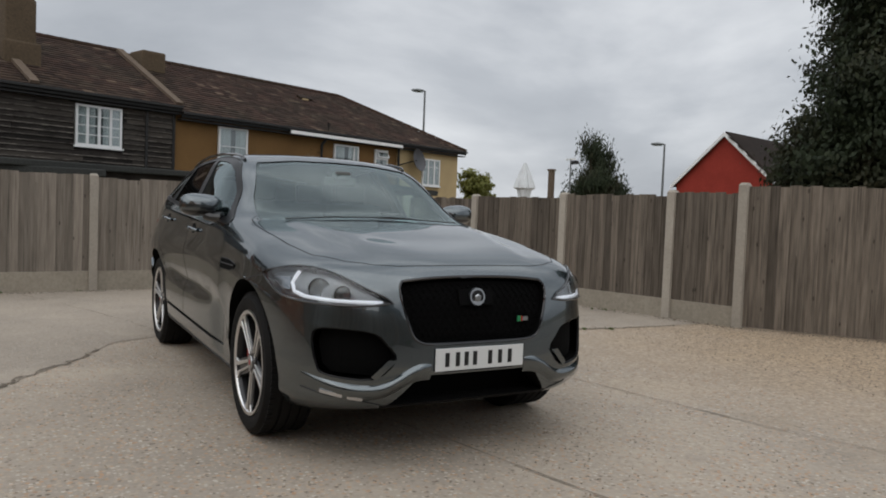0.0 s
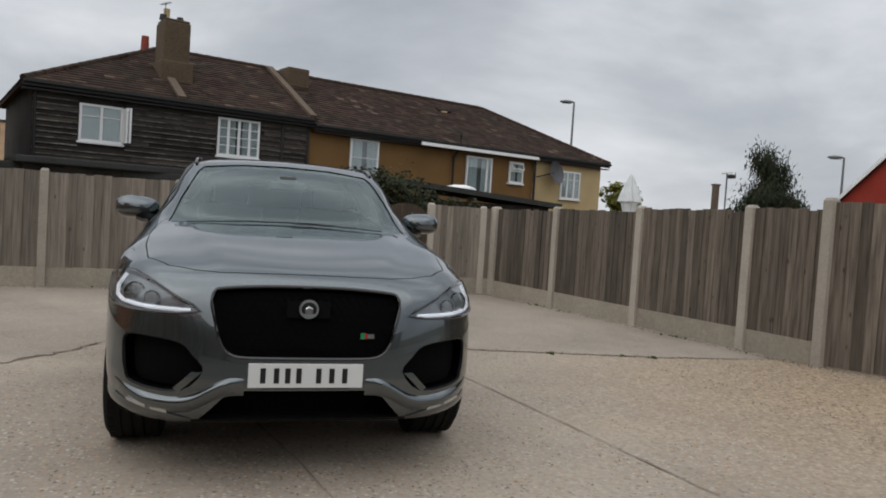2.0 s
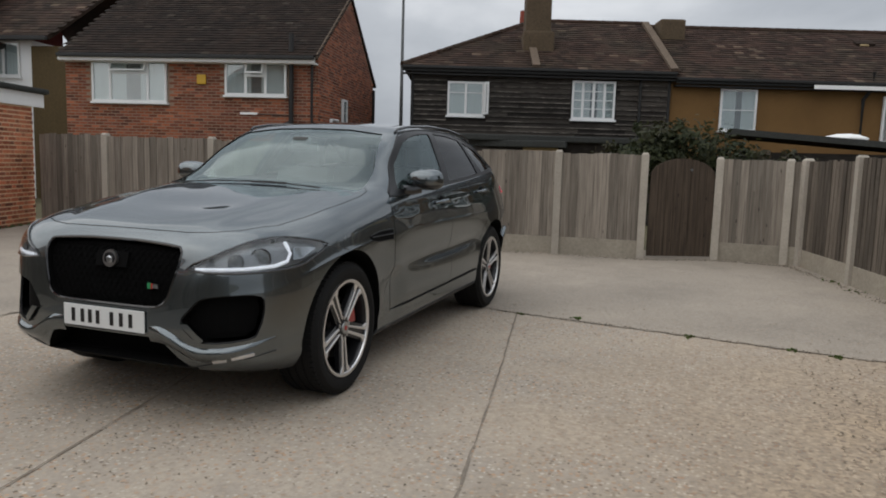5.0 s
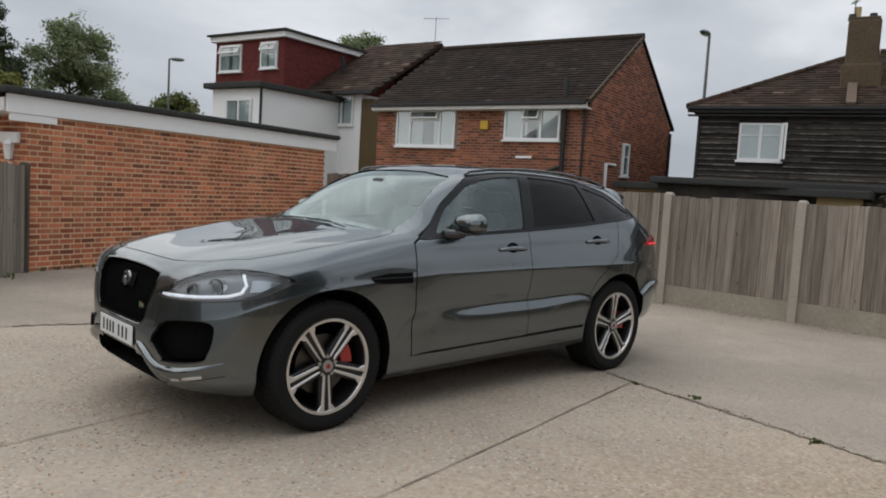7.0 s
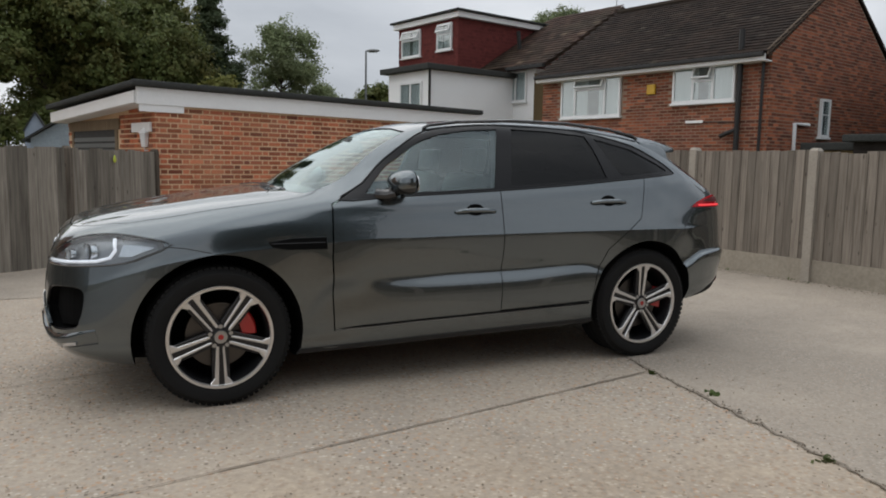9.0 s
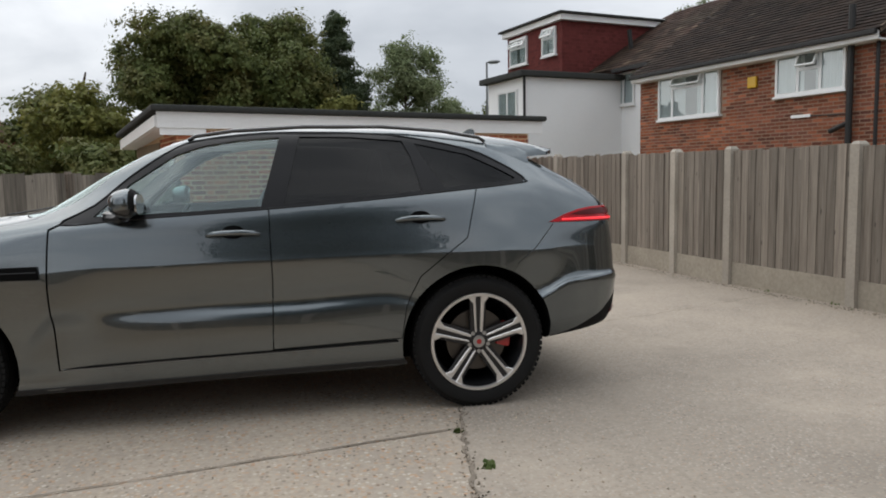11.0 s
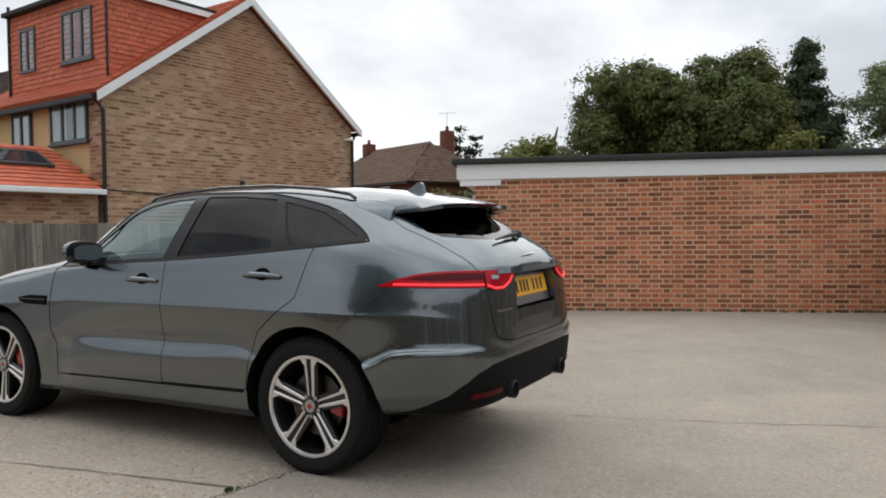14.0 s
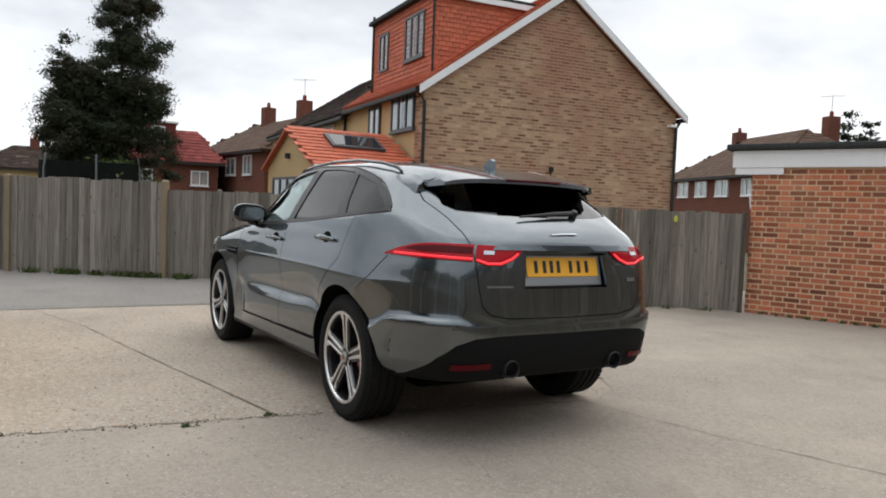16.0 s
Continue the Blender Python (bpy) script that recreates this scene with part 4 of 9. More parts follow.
    for x, mm, hh in ((2.06, "black_pipe", 0.14), (2.5, "black_pipe", 0.14)):
        part("chimney_pot", cyl(m @ Vector((x, 1.45, 6.05)), m @ Vector((x, 1.45, 6.05 + hh)), 0.1, 0.08, 12), mm, c)
    part("chimney_pot", cyl(m @ Vector((2.16, 1.5, 6.05)), m @ Vector((2.16, 1.5, 6.36)), 0.075, 0.085, 10), "render_cream", c, "pale clay chimney pot")
    aerial(m @ Vector((2.1, 1.4, 6.05)), h, 0.6, 0.5)
    for x in (2.12,):
        part("chimney_pot", cyl(m @ Vector((x, 3.6, 5.5)), m @ Vector((x, 3.6, 5.98)), 0.12, 0.1, 12), "pot", h, "red clay chimney pot")
    part("chimney", box((6.0, 2.3, 4.7), (6.72, 3.1, 5.62), m, 0.06), "chimney", h, "short sooty chimney on the party wall")
    sky = m @ Matrix.Translation((11.6, 2.35, 5.03)) @ pose(0, 0, 0, 28)
    part("roof_vent", box((0, -0.12, 0), (0.55, 0.12, 0.09), sky, 0.02), "tile_dark", h, "dark raised roof vent")
    part("roof_vent", box((0.1, -0.18, 0.02), (0.34, -0.13, 0.07), sky, 0.01), "render_cream", h)
    # windows
    window("window", m, -0.08, 2.55, 0.96, 0.88, (0.5, 0.5), h, bars=(0.7,))
    swung = m @ Matrix.Translation((0.88, -0.07, 0)) @ pose(0, 0, 0, 0, 0, -78)
    sash = bmesh.new()
    for lo, hi in (((0, -0.02, 2.58), (0.42, 0.02, 2.63)), ((0, -0.02, 3.35), (0.42, 0.02, 3.40)), ((0, -0.02, 2.63), (0.05, 0.02, 3.35)), ((0.37, -0.02, 2.63), (0.42, 0.02, 3.35))):
        box_into(sash, lo, hi, swung)
    so = part("open_sash", sash, "upvc", h, "white side-hung sash standing open")
    part("pane", box((0.05, -0.004, 2.63), (0.37, 0.004, 3.35), swung), "pane", so)
    part("sash", box((0.88, -0.42, 2.58), (0.92, -0.03, 3.40), m), "upvc", h, "white casement standing open")
    window("window", m, 3.18, 2.54, 1.13, 0.99, (0.25, 0.25, 0.25, 0.25), h, bars=(0.25, 0.5, 0.76))
    window("window", m, 7.05, 2.35, 0.95, 1.08, (1.0,), h, bars=(0.5,))
    window("window", m, 11.27, 2.15, 1.06, 1.2, (0.8, 0.2), h)
    window("window", m, 13.08, 2.62, 0.62, 0.72, (1.0,), h, ((0, 0.42),))
    window("window", m @ Matrix.Translation((0, -0.05, 0)), 15.44, 2.25, 0.96, 0.98, (0.33, 0.34, 0.33), h, bars=(0.72,))
    part("fascia_board", box((9.3, -0.37, 3.46), (14.1, -0.345, 3.56), m), "white_paint", h, "white painted gutter board")
    pipe([m @ Vector(p) for p in ((10.88, -0.2, 3.95), (10.88, -0.2, 3.55), (10.72, -0.08, 3.25), (10.72, -0.08, 2.0))], 0.05, h, "soil_pipe", label="black soil pipe")
    pipe([m @ Vector((5.7, -0.06, z)) for z in (3.6, 1.6)], 0.04, h)
    pipe([m @ Vector((4.95, -0.06, z)) for z in (3.6, 1.6)], 0.04, h)
    pipe([m @ Vector((-1.0, -0.06, z)) for z in (3.6, 0.0)], 0.035, h)
    pipe([m @ Vector((14.2, -0.08, z)) for z in (3.5, 0.5)], 0.045, h)
    # satellite dish on its arm
    d = new("satellite_dish")
    d.parent = h
    bm = bmesh.new()
    bmesh.ops.create_uvsphere(bm, u_segments=24, v_segments=12, radius=0.75)
    bmesh.ops.bisect_plane(bm, geom=bm.verts[:] + bm.edges[:] + bm.faces[:], plane_co=(0, 0, -0.6), plane_no=(0, 0, 1), clear_outer=True)
    bmesh.ops.transform(bm, matrix=m @ Matrix.Translation((14.93, -0.35, 3.1)) @ pose(0, 0, 0, 70, 20, 0) @ Matrix.Translation((0, 0, 0.66)) @ Matrix.Diagonal((0.8, 1, 1, 1)), verts=bm.verts[:])
    part("reflector", bm, "grey_frame", d, smooth=True)
    pipe([m @ Vector(p) for p in ((14.3, 0, 2.9), (14.9, -0.3, 3.1))], 0.02, d, "arm")
    # flat-roofed outbuildings against it
    part("lean_to", box((-1.4, -2.3, 0), (5.2, -0.03, 1.86), m), "timber_black", h, "low black outbuilding against the wall")
    part("lean_to_roof", box((-1.55, -2.5, 1.86), (5.3, -0.02, 2.0), m, 0.03), "felt", h)


terrace()


def flat_shed():
    s = thing("garden_shed", "long low shed with a dark felt roof behind the fence", "shed", at=(-11, 5, 0))
    m = Matrix.Translation((11, -5, 0)) @ wall_frame((-12.6, 3.3), (-0.05, 1.0))
    part("wall", box((0, 0, 0), (4.6, 2.0, 1.75), m), "timber_black", s)
    part("roof", poly_face([m @ Vector(p) for p in ((-0.2, -0.2, 2.25), (4.9, -0.2, 1.86), (4.9, 2.2, 1.86), (-0.2, 2.2, 2.25))], 0.13), "felt", s)
    b = bmesh.new()
    bmesh.ops.create_icosphere(b, subdivisions=3, radius=1.0)
    for v in b.verts:
        v.co = m @ Vector((2.2 + v.co.x * 0.45 * (1 + 0.2 * noise.noise(v.co * 2)), 0.5 + v.co.y * 0.3, 2.09 + v.co.z * 0.10 * (1 + 0.5 * noise.noise(v.co * 3))))
    for f in b.faces:
        f.smooth = True
    sheet_ob = part("folded_cover", b, "white_paint")
    tagged(sheet_ob, "crumpled white plastic cover lying on the shed roof", "cover")
    sheet_ob.location = (-11, 5, 0)


flat_shed()


# ---- the red brick house with the dark roof ----
def brick_house():
    h = thing("brick_house", "two-storey red brick house with white windows and a dark mossy roof", "house", at=(-9.135, -11.62, 0.06))
    h.scale = (0.952, 0.952, 0.952)
    o = Matrix.Translation((9.79, 12.43, 0))
    m = o @ wall_frame((-9.79, -12.43), (-0.234, 0.972))
    S0, S1, ZE, ZR, DEP = -0.75, 5.95, 3.78, 5.98, 6.4
    gable = [(0, -0.15), (DEP, -0.15), (DEP, ZE), (DEP / 2, ZR - 0.1), (0, ZE)]
    # the solid wall behind the brick faces
    bm = prism(gable, m @ Matrix(((0, 0, 1, 0), (1, 0, 0, 0), (0, 1, 0, 0), (0, 0, 0, 1))), S0, S1)
    part("wall", bm, "mortar_dark", h)
    wins = [(0.0, 2.62, 2.02, 3.66, (0.25, 0.5, 0.25), ((1, 0.27),)), (3.56, 2.84, 5.16, 3.70, (0.34, 0.32, 0.34), ((1, 0.42),))]
    holes = [(a - 0.02, b - 0.05, c + 0.02, d + 0.02) for a, b, c, d, _, _ in wins]
    brick_face(m, [(S0, 1.2), (S1, 1.2), (S1, ZE), (S0, ZE)], holes, "brick_dark", "mortar_dark", h, seed=41)
    mg = m @ Matrix(((0, -1, 0, S1), (1, 0, 0, 0), (0, 0, 1, 0), (0, 0, 0, 1)))
    brick_face(mg, [(0, 1.2), (DEP, 1.2), (DEP, ZE), (DEP / 2, ZR - 0.15), (0, ZE)], [(2.25, 2.05, 2.75, 3.0)], "brick_dark", "mortar_dark", h, seed=42)
    for a, b, c, d, lights, op in wins:
        window("window", m @ Matrix.Translation((0, -0.012, 0)), a, b, c - a, d - b, lights, h, op, bars=() if op else (0.72,))
    window("window", mg @ Matrix.Translation((0, -0.012, 0)), 2.27, 2.1, 0.45, 0.88, (1.0,), h, bars=(0.6,))
    over = 0.3
    e0, e1 = Vector((S0, -over, ZE)), Vector((S1 + 0.05, -over, ZE))
    r0, r1 = Vector((S0, DEP / 2, ZR)), Vector((S1 + 0.05, DEP / 2, ZR))
    b0, b1 = Vector((S0, DEP + over, ZE)), Vector((S1 + 0.05, DEP + over, ZE))
    part("roof", poly_face([m @ p for p in (e0, e1, r1, r0)], 0.08), "tile_dark", h)
    part("roof", poly_face([m @ p for p in (b1, b0, r0, r1)], 0.08), "tile_dark", h)
    up = r0 - e0
    tiled(slope_frame(m @ e0, m.to_3x3() @ Vector((1, 0, 0)), m.to_3x3() @ up), [(0, 0), (S1 - S0 + 0.05, 0), (S1 - S0 + 0.05, up.length), (0, up.length)], "tile_dark", h, 0.16, 0.2, 43)
    part("ridge", tube([m @ (r0 + Vector((0, 0, 0.03))), m @ (r1 + Vector((0, 0, 0.03)))], 0.1, 8), "tile_dark", h)
    part("fascia", box((S0, -over - 0.02, ZE - 0.16), (S1, -over + 0.02, ZE - 0.02), m), "white_paint", h, "white fascia board under the gutter")
    part("soffit", box((S0, -over, ZE - 0.17), (S1, 0, ZE - 0.14), m), "white_paint", h)
    part("gutter", box((S0, -over - 0.11, ZE - 0.08), (S1, -over - 0.02, ZE + 0.01), m, 0.02), "black_pipe", h)
    pipe([m @ Vector(p) for p in ((5.3, -0.12, 4.35), (5.3, -0.12, 1.2))], 0.06, h, "soil_pipe")
    pipe([m @ Vector(p) for p in ((5.82, -0.1, 3.7), (5.82, -0.1, 1.0))], 0.035, h)
    pipe([m @ Vector(p) for p in ((5.3, -0.12, 2.2), (4.9, -0.12, 2.05))], 0.05, h, "waste_pipe")
    pipe([m @ Vector(p) for p in ((3.95, -0.03, 2.4), (5.3, -0.05, 2.36))], 0.012, h, "cable")
    part("vent", box((3.95, -0.05, 2.37), (4.4, -0.01, 2.43), m), "white_paint", h)
    part("alarm_box", box((2.82, -0.07, 3.1), (3.06, -0.012, 3.34), m, 0.02), plain("yellow_plastic", (0.6, 0.36, 0.02), 0.4), h, "yellow alarm box")
    pipe([mg @ Vector(p) for p in ((1.1, -0.04, 1.2), (1.1, -0.04, 2.35), (1.75, -0.04, 2.35))], 0.045, h, "flue_pipe", "upvc")
    pipe([mg @ Vector(p) for p in ((DEP - 0.1, -0.05, 3.6), (DEP - 0.1, -0.05, 1.0))], 0.05, h)
    part("verge", poly_face([m @ p for p in (e1 + Vector((0.01, 0, -0.05)), r1 + Vector((0.01, 0, -0.05)), r1 + Vector((0.01, 0, 0.06)), e1 + Vector((0.01, 0, 0.06)))], 0.03), "cement", h)
    # single-storey rear building with a felt roof
    part("porch", box((0.6, DEP + 0.1, 0), (S1, DEP + 3, 1.8), m), "render_buff", h)
    return h


brick_house()


def low_flat():
    s = thing("outhouse", "low rendered outhouse with a dark felt roof edge behind the fence", "shed", at=(-11.5, -3.2, 0))
    m = Matrix.Translation((11.5, 3.2, 0)) @ wall_frame((-11.4, -5.6), (-0.1, 1.0))
    part("wall", box((0, 0, 0), (5.0, 1.4, 1.72), m), "render_cream", s)
    part("roof", box((-0.25, -0.3, 1.72), (5.2, 1.5, 1.88), m, 0.03), "felt", s)


low_flat()


# ---- the white house with the maroon dormer ----
def white_house():
    h = thing("white_house", "white rendered house with a maroon tile-hung dormer and brown roof", "house", at=(-10.38, -15.07, 0))
    m = Matrix.Translation((10.38, 15.07, 0)) @ wall_frame((-10.38, -15.07), (-0.234, 0.972))
    part("wall", box((-6.0, 0, -0.05), (0.05, 6.4, 4.3), m), "render_white", h)
    # olive brown stands for an unlit stretch of the white facade
    part("party_wall", box((0.05, -0.05, -0.05), (1.6, 6.4, 4.15), m), mat("unlit_render", (0.14, 0.10, 0.05), (0.10, 0.075, 0.04), 20, 1, 0.9), h, "party wall in olive brown that paints unlit render")
    w = part("wing", box((-3.05, -3.38, -0.05), (-0.92, 0.1, 4.05), m), "render_white", h, "white rendered rear wing")
    part("flat_roof", box((-3.25, -3.6, 4.05), (-0.75, 0.1, 4.22), m, 0.03), "felt", h)
    window("window", m, -1.27, 3.32, 0.97, 0.95, (0.5, 0.5), h)
    window("window", m @ Matrix.Translation((0, -3.38, 0)), -2.38, 2.80, 1.10, 0.94, (0.5, 0.5), h)
    e0, e1 = Vector((-2.4, -0.3, 4.36)), Vector((0.72, -0.3, 4.36))
    r0, r1 = Vector((-2.4, 3.2, 6.5)), Vector((0.8, 3.2, 6.5))
    part("roof", poly_face([m @ p for p in (e0, e1, r1, r0)], 0.1), "tile_brown", h)
    up = r0 - e0
    tiled(slope_frame(m @ e0, m.to_3x3() @ Vector((1, 0, 0)), m.to_3x3() @ up), [(0, 0), (3.12, 0), (3.2, up.length), (0, up.length)], "tile_brown", h, 0.2, 0.26, 51)
    part("roof", poly_face([m @ p for p in (Vector((0.8, 6.7, 4.36)), Vector((-2.4, 6.7, 4.36)), r0, r1)], 0.1), "tile_brown", h)
    part("gutter", box((-0.9, -0.42, 4.26), (0.72, -0.3, 4.37), m, 0.02), "black_pipe", h)
    part("dormer", box((-5.7, -1.15, 4.2), (-2.36, 5.0, 6.12), m), "brick_maroon", h, "maroon tile-hung dormer with white fascia")
    brick_face(m @ Matrix.Translation((0, -1.15, 0)), [(-5.7, 4.3), (-2.36, 4.3), (-2.36, 6.05), (-5.7, 6.05)], [(-5.5, 4.95, -4.3, 5.95), (-3.45, 5.0, -2.6, 5.95)], "brick_maroon", "", h, "hung_tiles", 0.11, 0.17, 52)
    side = m @ Matrix(((0, -1, 0, -2.36), (1, 0, 0, -1.15), (0, 0, 1, 0), (0, 0, 0, 1)))
    brick_face(side, [(0, 4.3), (4.4, 4.3), (4.4, 6.05), (0, 6.05)], [], "brick_maroon", "", h, "hung_tiles", 0.11, 0.17, 53)
    part("fascia", box((-5.85, -1.3, 6.02), (-2.2, 5.0, 6.2), m, 0.01), "white_paint", h, "white dormer fascia")
    part("flat_roof", box((-5.95, -1.4, 6.2), (-2.1, 5.0, 6.27), m, 0.02), "felt", h)
    md = m @ Matrix.Translation((0, -1.165, 0))
    window("window", md, -5.45, 5.0, 1.1, 0.9, (1.0,), h, ((0, 0.35),))
    window("window", md, -3.42, 5.05, 0.78, 0.86, (1.0,), h, ((0, 0.35),))
    pipe([m @ Vector(p) for p in ((-1.7, 1.0, 5.0), (-1.7, 0.9, 5.75))], 0.07, h, "flue")
    pipe([m @ Vector(p) for p in ((-0.88, -3.42, 4.05), (-0.88, -3.42, 1.0))], 0.04, h)
    aerial(m @ Vector((0.5, 3.2, 6.5)), h, 2.2, 1.0)


white_house()


# ---- the tan gable house with the orange dormer ----
def gable_house():
    h = thing("gable_house", "tan stock brick gable house with an orange tiled dormer", "house", at=(8.47, -5.22, 0))
    o = Matrix.Translation((-8.47, 5.22, 0))
    m = o @ wall_frame((8.47, -5.22), (-0.098, -0.995))
    W, ZE, ZR, LEN = 7.1, 4.0, 6.5, 5.0
    prof = [(0, -0.05), (W, -0.05), (W, ZE), (W / 2, ZR), (0, ZE)]
    part("wall", prism(prof, m @ Matrix(((1, 0, 0, 0), (0, 0, 1, 0), (0, 1, 0, 0), (0, 0, 0, 1))), 0.0, LEN), "mortar_tan", h)
    brick_face(m, [(0, 0.9), (W, 0.9), (W, ZE), (W / 2, ZR - 0.05), (0, ZE)], [], "brick_tan", "mortar_tan", h, seed=61, proud=0.003, bed=0.015)
    # a bare course of red brick by the foot, a slack cable, its box and a floodlight
    brick_face(m @ Matrix.Translation((0, -0.006, 0)), [(0.9, 1.5), (3.3, 1.5), (3.15, 1.78), (2.3, 1.86), (1.2, 1.80)], [], "brick_dark", "", h, "red_bricks", seed=64, proud=0.003)
    part("cable", tube([m @ Vector((x, -0.02, z)) for x, z in ((0.05, 2.13), (0.7, 2.10), (1.5, 2.075), (2.2, 2.085), (3.0, 2.04), (3.5, 2.05))], 0.011, 6), "black_pipe", h, "black cable clipped along the wall")
    part("junction_box", box((3.27, -0.06, 2.32), (3.37, -0.008, 2.43), m, 0.008), "black_pipe", h)
    part("cable", tube([m @ Vector((3.32, -0.02, z)) for z in (2.33, 2.2, 2.05)], 0.008, 6), "black_pipe", h)
    fl = part("floodlight", box((3.49, -0.14, 2.03), (3.64, -0.05, 2.14), m, 0.01), "black_pipe", h, "small black floodlight")
    part("glass", box((3.52, -0.146, 2.05), (3.61, -0.14, 2.12), m), "white_paint", fl)
    part("bracket", box((3.55, -0.05, 2.06), (3.59, -0.008, 2.10), m), "black_pipe", fl)
    # the north side, rendered buff
    mn = m @ Matrix(((0, 1, 0, 0.0), (-1, 0, 0, LEN), (0, 0, 1, 0), (0, 0, 0, 1)))
    part("render_coat", box((0.02, -0.02, 0), (LEN - 0.45, 0.0, ZE), mn), "render_buff", h, "buff rendered side wall")
    over = 0.22
    slope = (ZR - ZE) / (W / 2)
    ez = ZE - over * slope
    for sgn in (0, 1):
        e0 = Vector((-over if not sgn else W + over, -0.14, ez + 0.1))
        e1 = Vector((e0.x, LEN, ez + 0.1))
        r0, r1 = Vector((W / 2, -0.14, ZR + 0.1)), Vector((W / 2, LEN, ZR + 0.1))
        pts = (e0, r0, r1, e1) if sgn else (e0, e1, r1, r0)
        part("roof", poly_face([m @ p for p in pts], 0.07), "tile_orange", h)
        u = r0 - e0
        if not sgn:
            f = slope_frame(m @ e1, m.to_3x3() @ Vector((0, -1, 0)), m.to_3x3() @ u)
            tiled(f, [(0, 0), (LEN + 0.14, 0), (LEN + 0.14, u.length), (0, u.length)], "tile_orange", h, 0.12, 0.2, 62, lift=0.075)
        bb = [e0 + Vector((0, -0.03, -0.16)), r0 + Vector((0, -0.03, -0.16)), r0 + Vector((0, -0.03, 0.02)), e0 + Vector((0, -0.03, 0.02))]
        part("bargeboard", poly_face([m @ p for p in (bb if sgn else bb[::-1])], 0.05), "white_paint", h, "white painted bargeboard")
        part("gutter", box((e0.x - 0.06, -0.1, ez - 0.02), (e0.x + 0.06, LEN, ez + 0.08), m, 0.02), "black_pipe", h)
    # dormer on the north slope, hung with orange tiles
    Y0, Y1, Z0, Z1 = 0.18, 3.95, 4.2, 6.08
    part("dormer", box((0.25, Y0, Z0 - 0.1), (W / 2, Y1, Z1), m), "tile_orange", h, "orange tile-hung dormer")
    front = m @ Matrix(((0, 1, 0, 0.25), (-1, 0, 0, Y1), (0, 0, 1, 0), (0, 0, 0, 1)))
    hang = Matrix(((1, 0, 0, 0), (0, 0, -1, 0), (0, 1, 0, 0), (0, 0, 0, 1)))
    tiled(front @ hang, [(0, Z0 - 0.1), (Y1 - Y0, Z0 - 0.1), (Y1 - Y0, Z1), (0, Z1)], "tile_orange", h, 0.105, 0.17, 63, 0.014, "hung_tiles", 0.022)
    cheek = m @ Matrix.Translation((0, Y0, 0))
    tiled(cheek @ hang, [(0.25, Z0), (W / 2, Z1 - 0.02), (W / 2, Z1), (0.25, Z1)], "tile_orange", h, 0.105, 0.17, 64, 0.014, "hung_tiles", 0.022)
    part("flat_roof", box((0.08, Y0 - 0.12, Z1), (W / 2, Y1 + 0.12, Z1 + 0.1), m, 0.02), "felt", h)
    part("fascia", box((0.06, Y0 - 0.13, Z1 - 0.1), (W / 2 - 0.2, Y0 - 0.1, Z1 + 0.02), m), "white_paint", h)
    window("window", front, 0.44, 4.79, 0.64, 0.95, (0.5, 0.5), h, frame_material="grey_frame", sill=False)
    window("window", front, 2.16, 4.79, 1.12, 1.03, (0.34, 0.33, 0.33), h, frame_material="grey_frame", sill=True)
    pipe([m @ Vector((0.2, Y0 - 0.02, z)) for z in (Z1, Z0 - 0.1)], 0.03, h)
    pipe([m @ Vector((0.2, Y1 + 0.02, z)) for z in (Z1 + 0.25, Z0 - 0.1)], 0.035, h)
    mnw = mn @ Matrix.Translation((0, -0.022, 0))
    window("window", mnw, LEN - 1.82, 3.10, 1.36, 0.84, (0.34, 0.33, 0.33), h, frame_material="grey_frame", behind="net")
    window("window", mnw, LEN - 3.4, 3.05, 0.8, 0.8, (0.5, 0.5), h, frame_material="grey_frame")
    part("corner_brick", box((LEN - 0.45, -0.025, 0), (LEN, 0.0, ZE - 0.05), mn), "mortar_tan", h)
    brick_face(mn @ Matrix.Translation((0, -0.025, 0)), [(LEN - 0.45, 0.9), (LEN, 0.9), (LEN, ZE - 0.1), (LEN - 0.45, ZE - 0.1)], [], "brick_tan", "", h, seed=65, proud=0.008)
    pipe([m @ Vector(p) for p in ((-0.2, -0.02, 3.85), (-0.05, -0.07, 3.65), (-0.05, -0.07, 0.5))], 0.04, h)
    pipe([m @ Vector(p) for p in ((W + 0.15, -0.02, 3.85), (W - 0.03, -0.07, 3.65), (W - 0.03, -0.07, 0.5))], 0.04, h)
    part("floodlight", box((W - 0.3, -0.18, 3.66), (W - 0.1, -0.03, 3.72), m, 0.01), "white_paint", h)
    # single-storey extension with a skylight
    x = thing("house_extension", "cream extension with a new orange tiled roof and a skylight", "house extension", at=(9.3, -3.5, 0))
    mx = Matrix.Translation((-9.3, 3.5, 0)) @ wall_frame((8.55, -2.78), (0.0, -1.0))
    XW, XL, XE, XR = 2.32, 3.0, 2.12, 3.0
    prof = [(0, 0), (XL, 0), (XL, XE), (XL / 2, XR), (0, XE)]
    part("wall", prism([(0, 0), (XL, 0), (XL, XE), (XL * 0.5, XR - 0.08), (0, XE)], mx @ Matrix(((0, 0, 1, 0), (1, 0, 0, 0), (0, 1, 0, 0), (0, 0, 0, 1))), 0.0, XW), "render_buff", x)
    part("side_wall", box((0, -0.02, 0), (XW, 0, XE), mx), "mortar_tan", x)
    brick_face(mx @ Matrix.Translation((0, -0.02, 0)), [(0, 0.8), (XW, 0.8), (XW, XE - 0.05), (0, XE - 0.05)], [], "brick_tan", "", x, seed=66, proud=0.008)
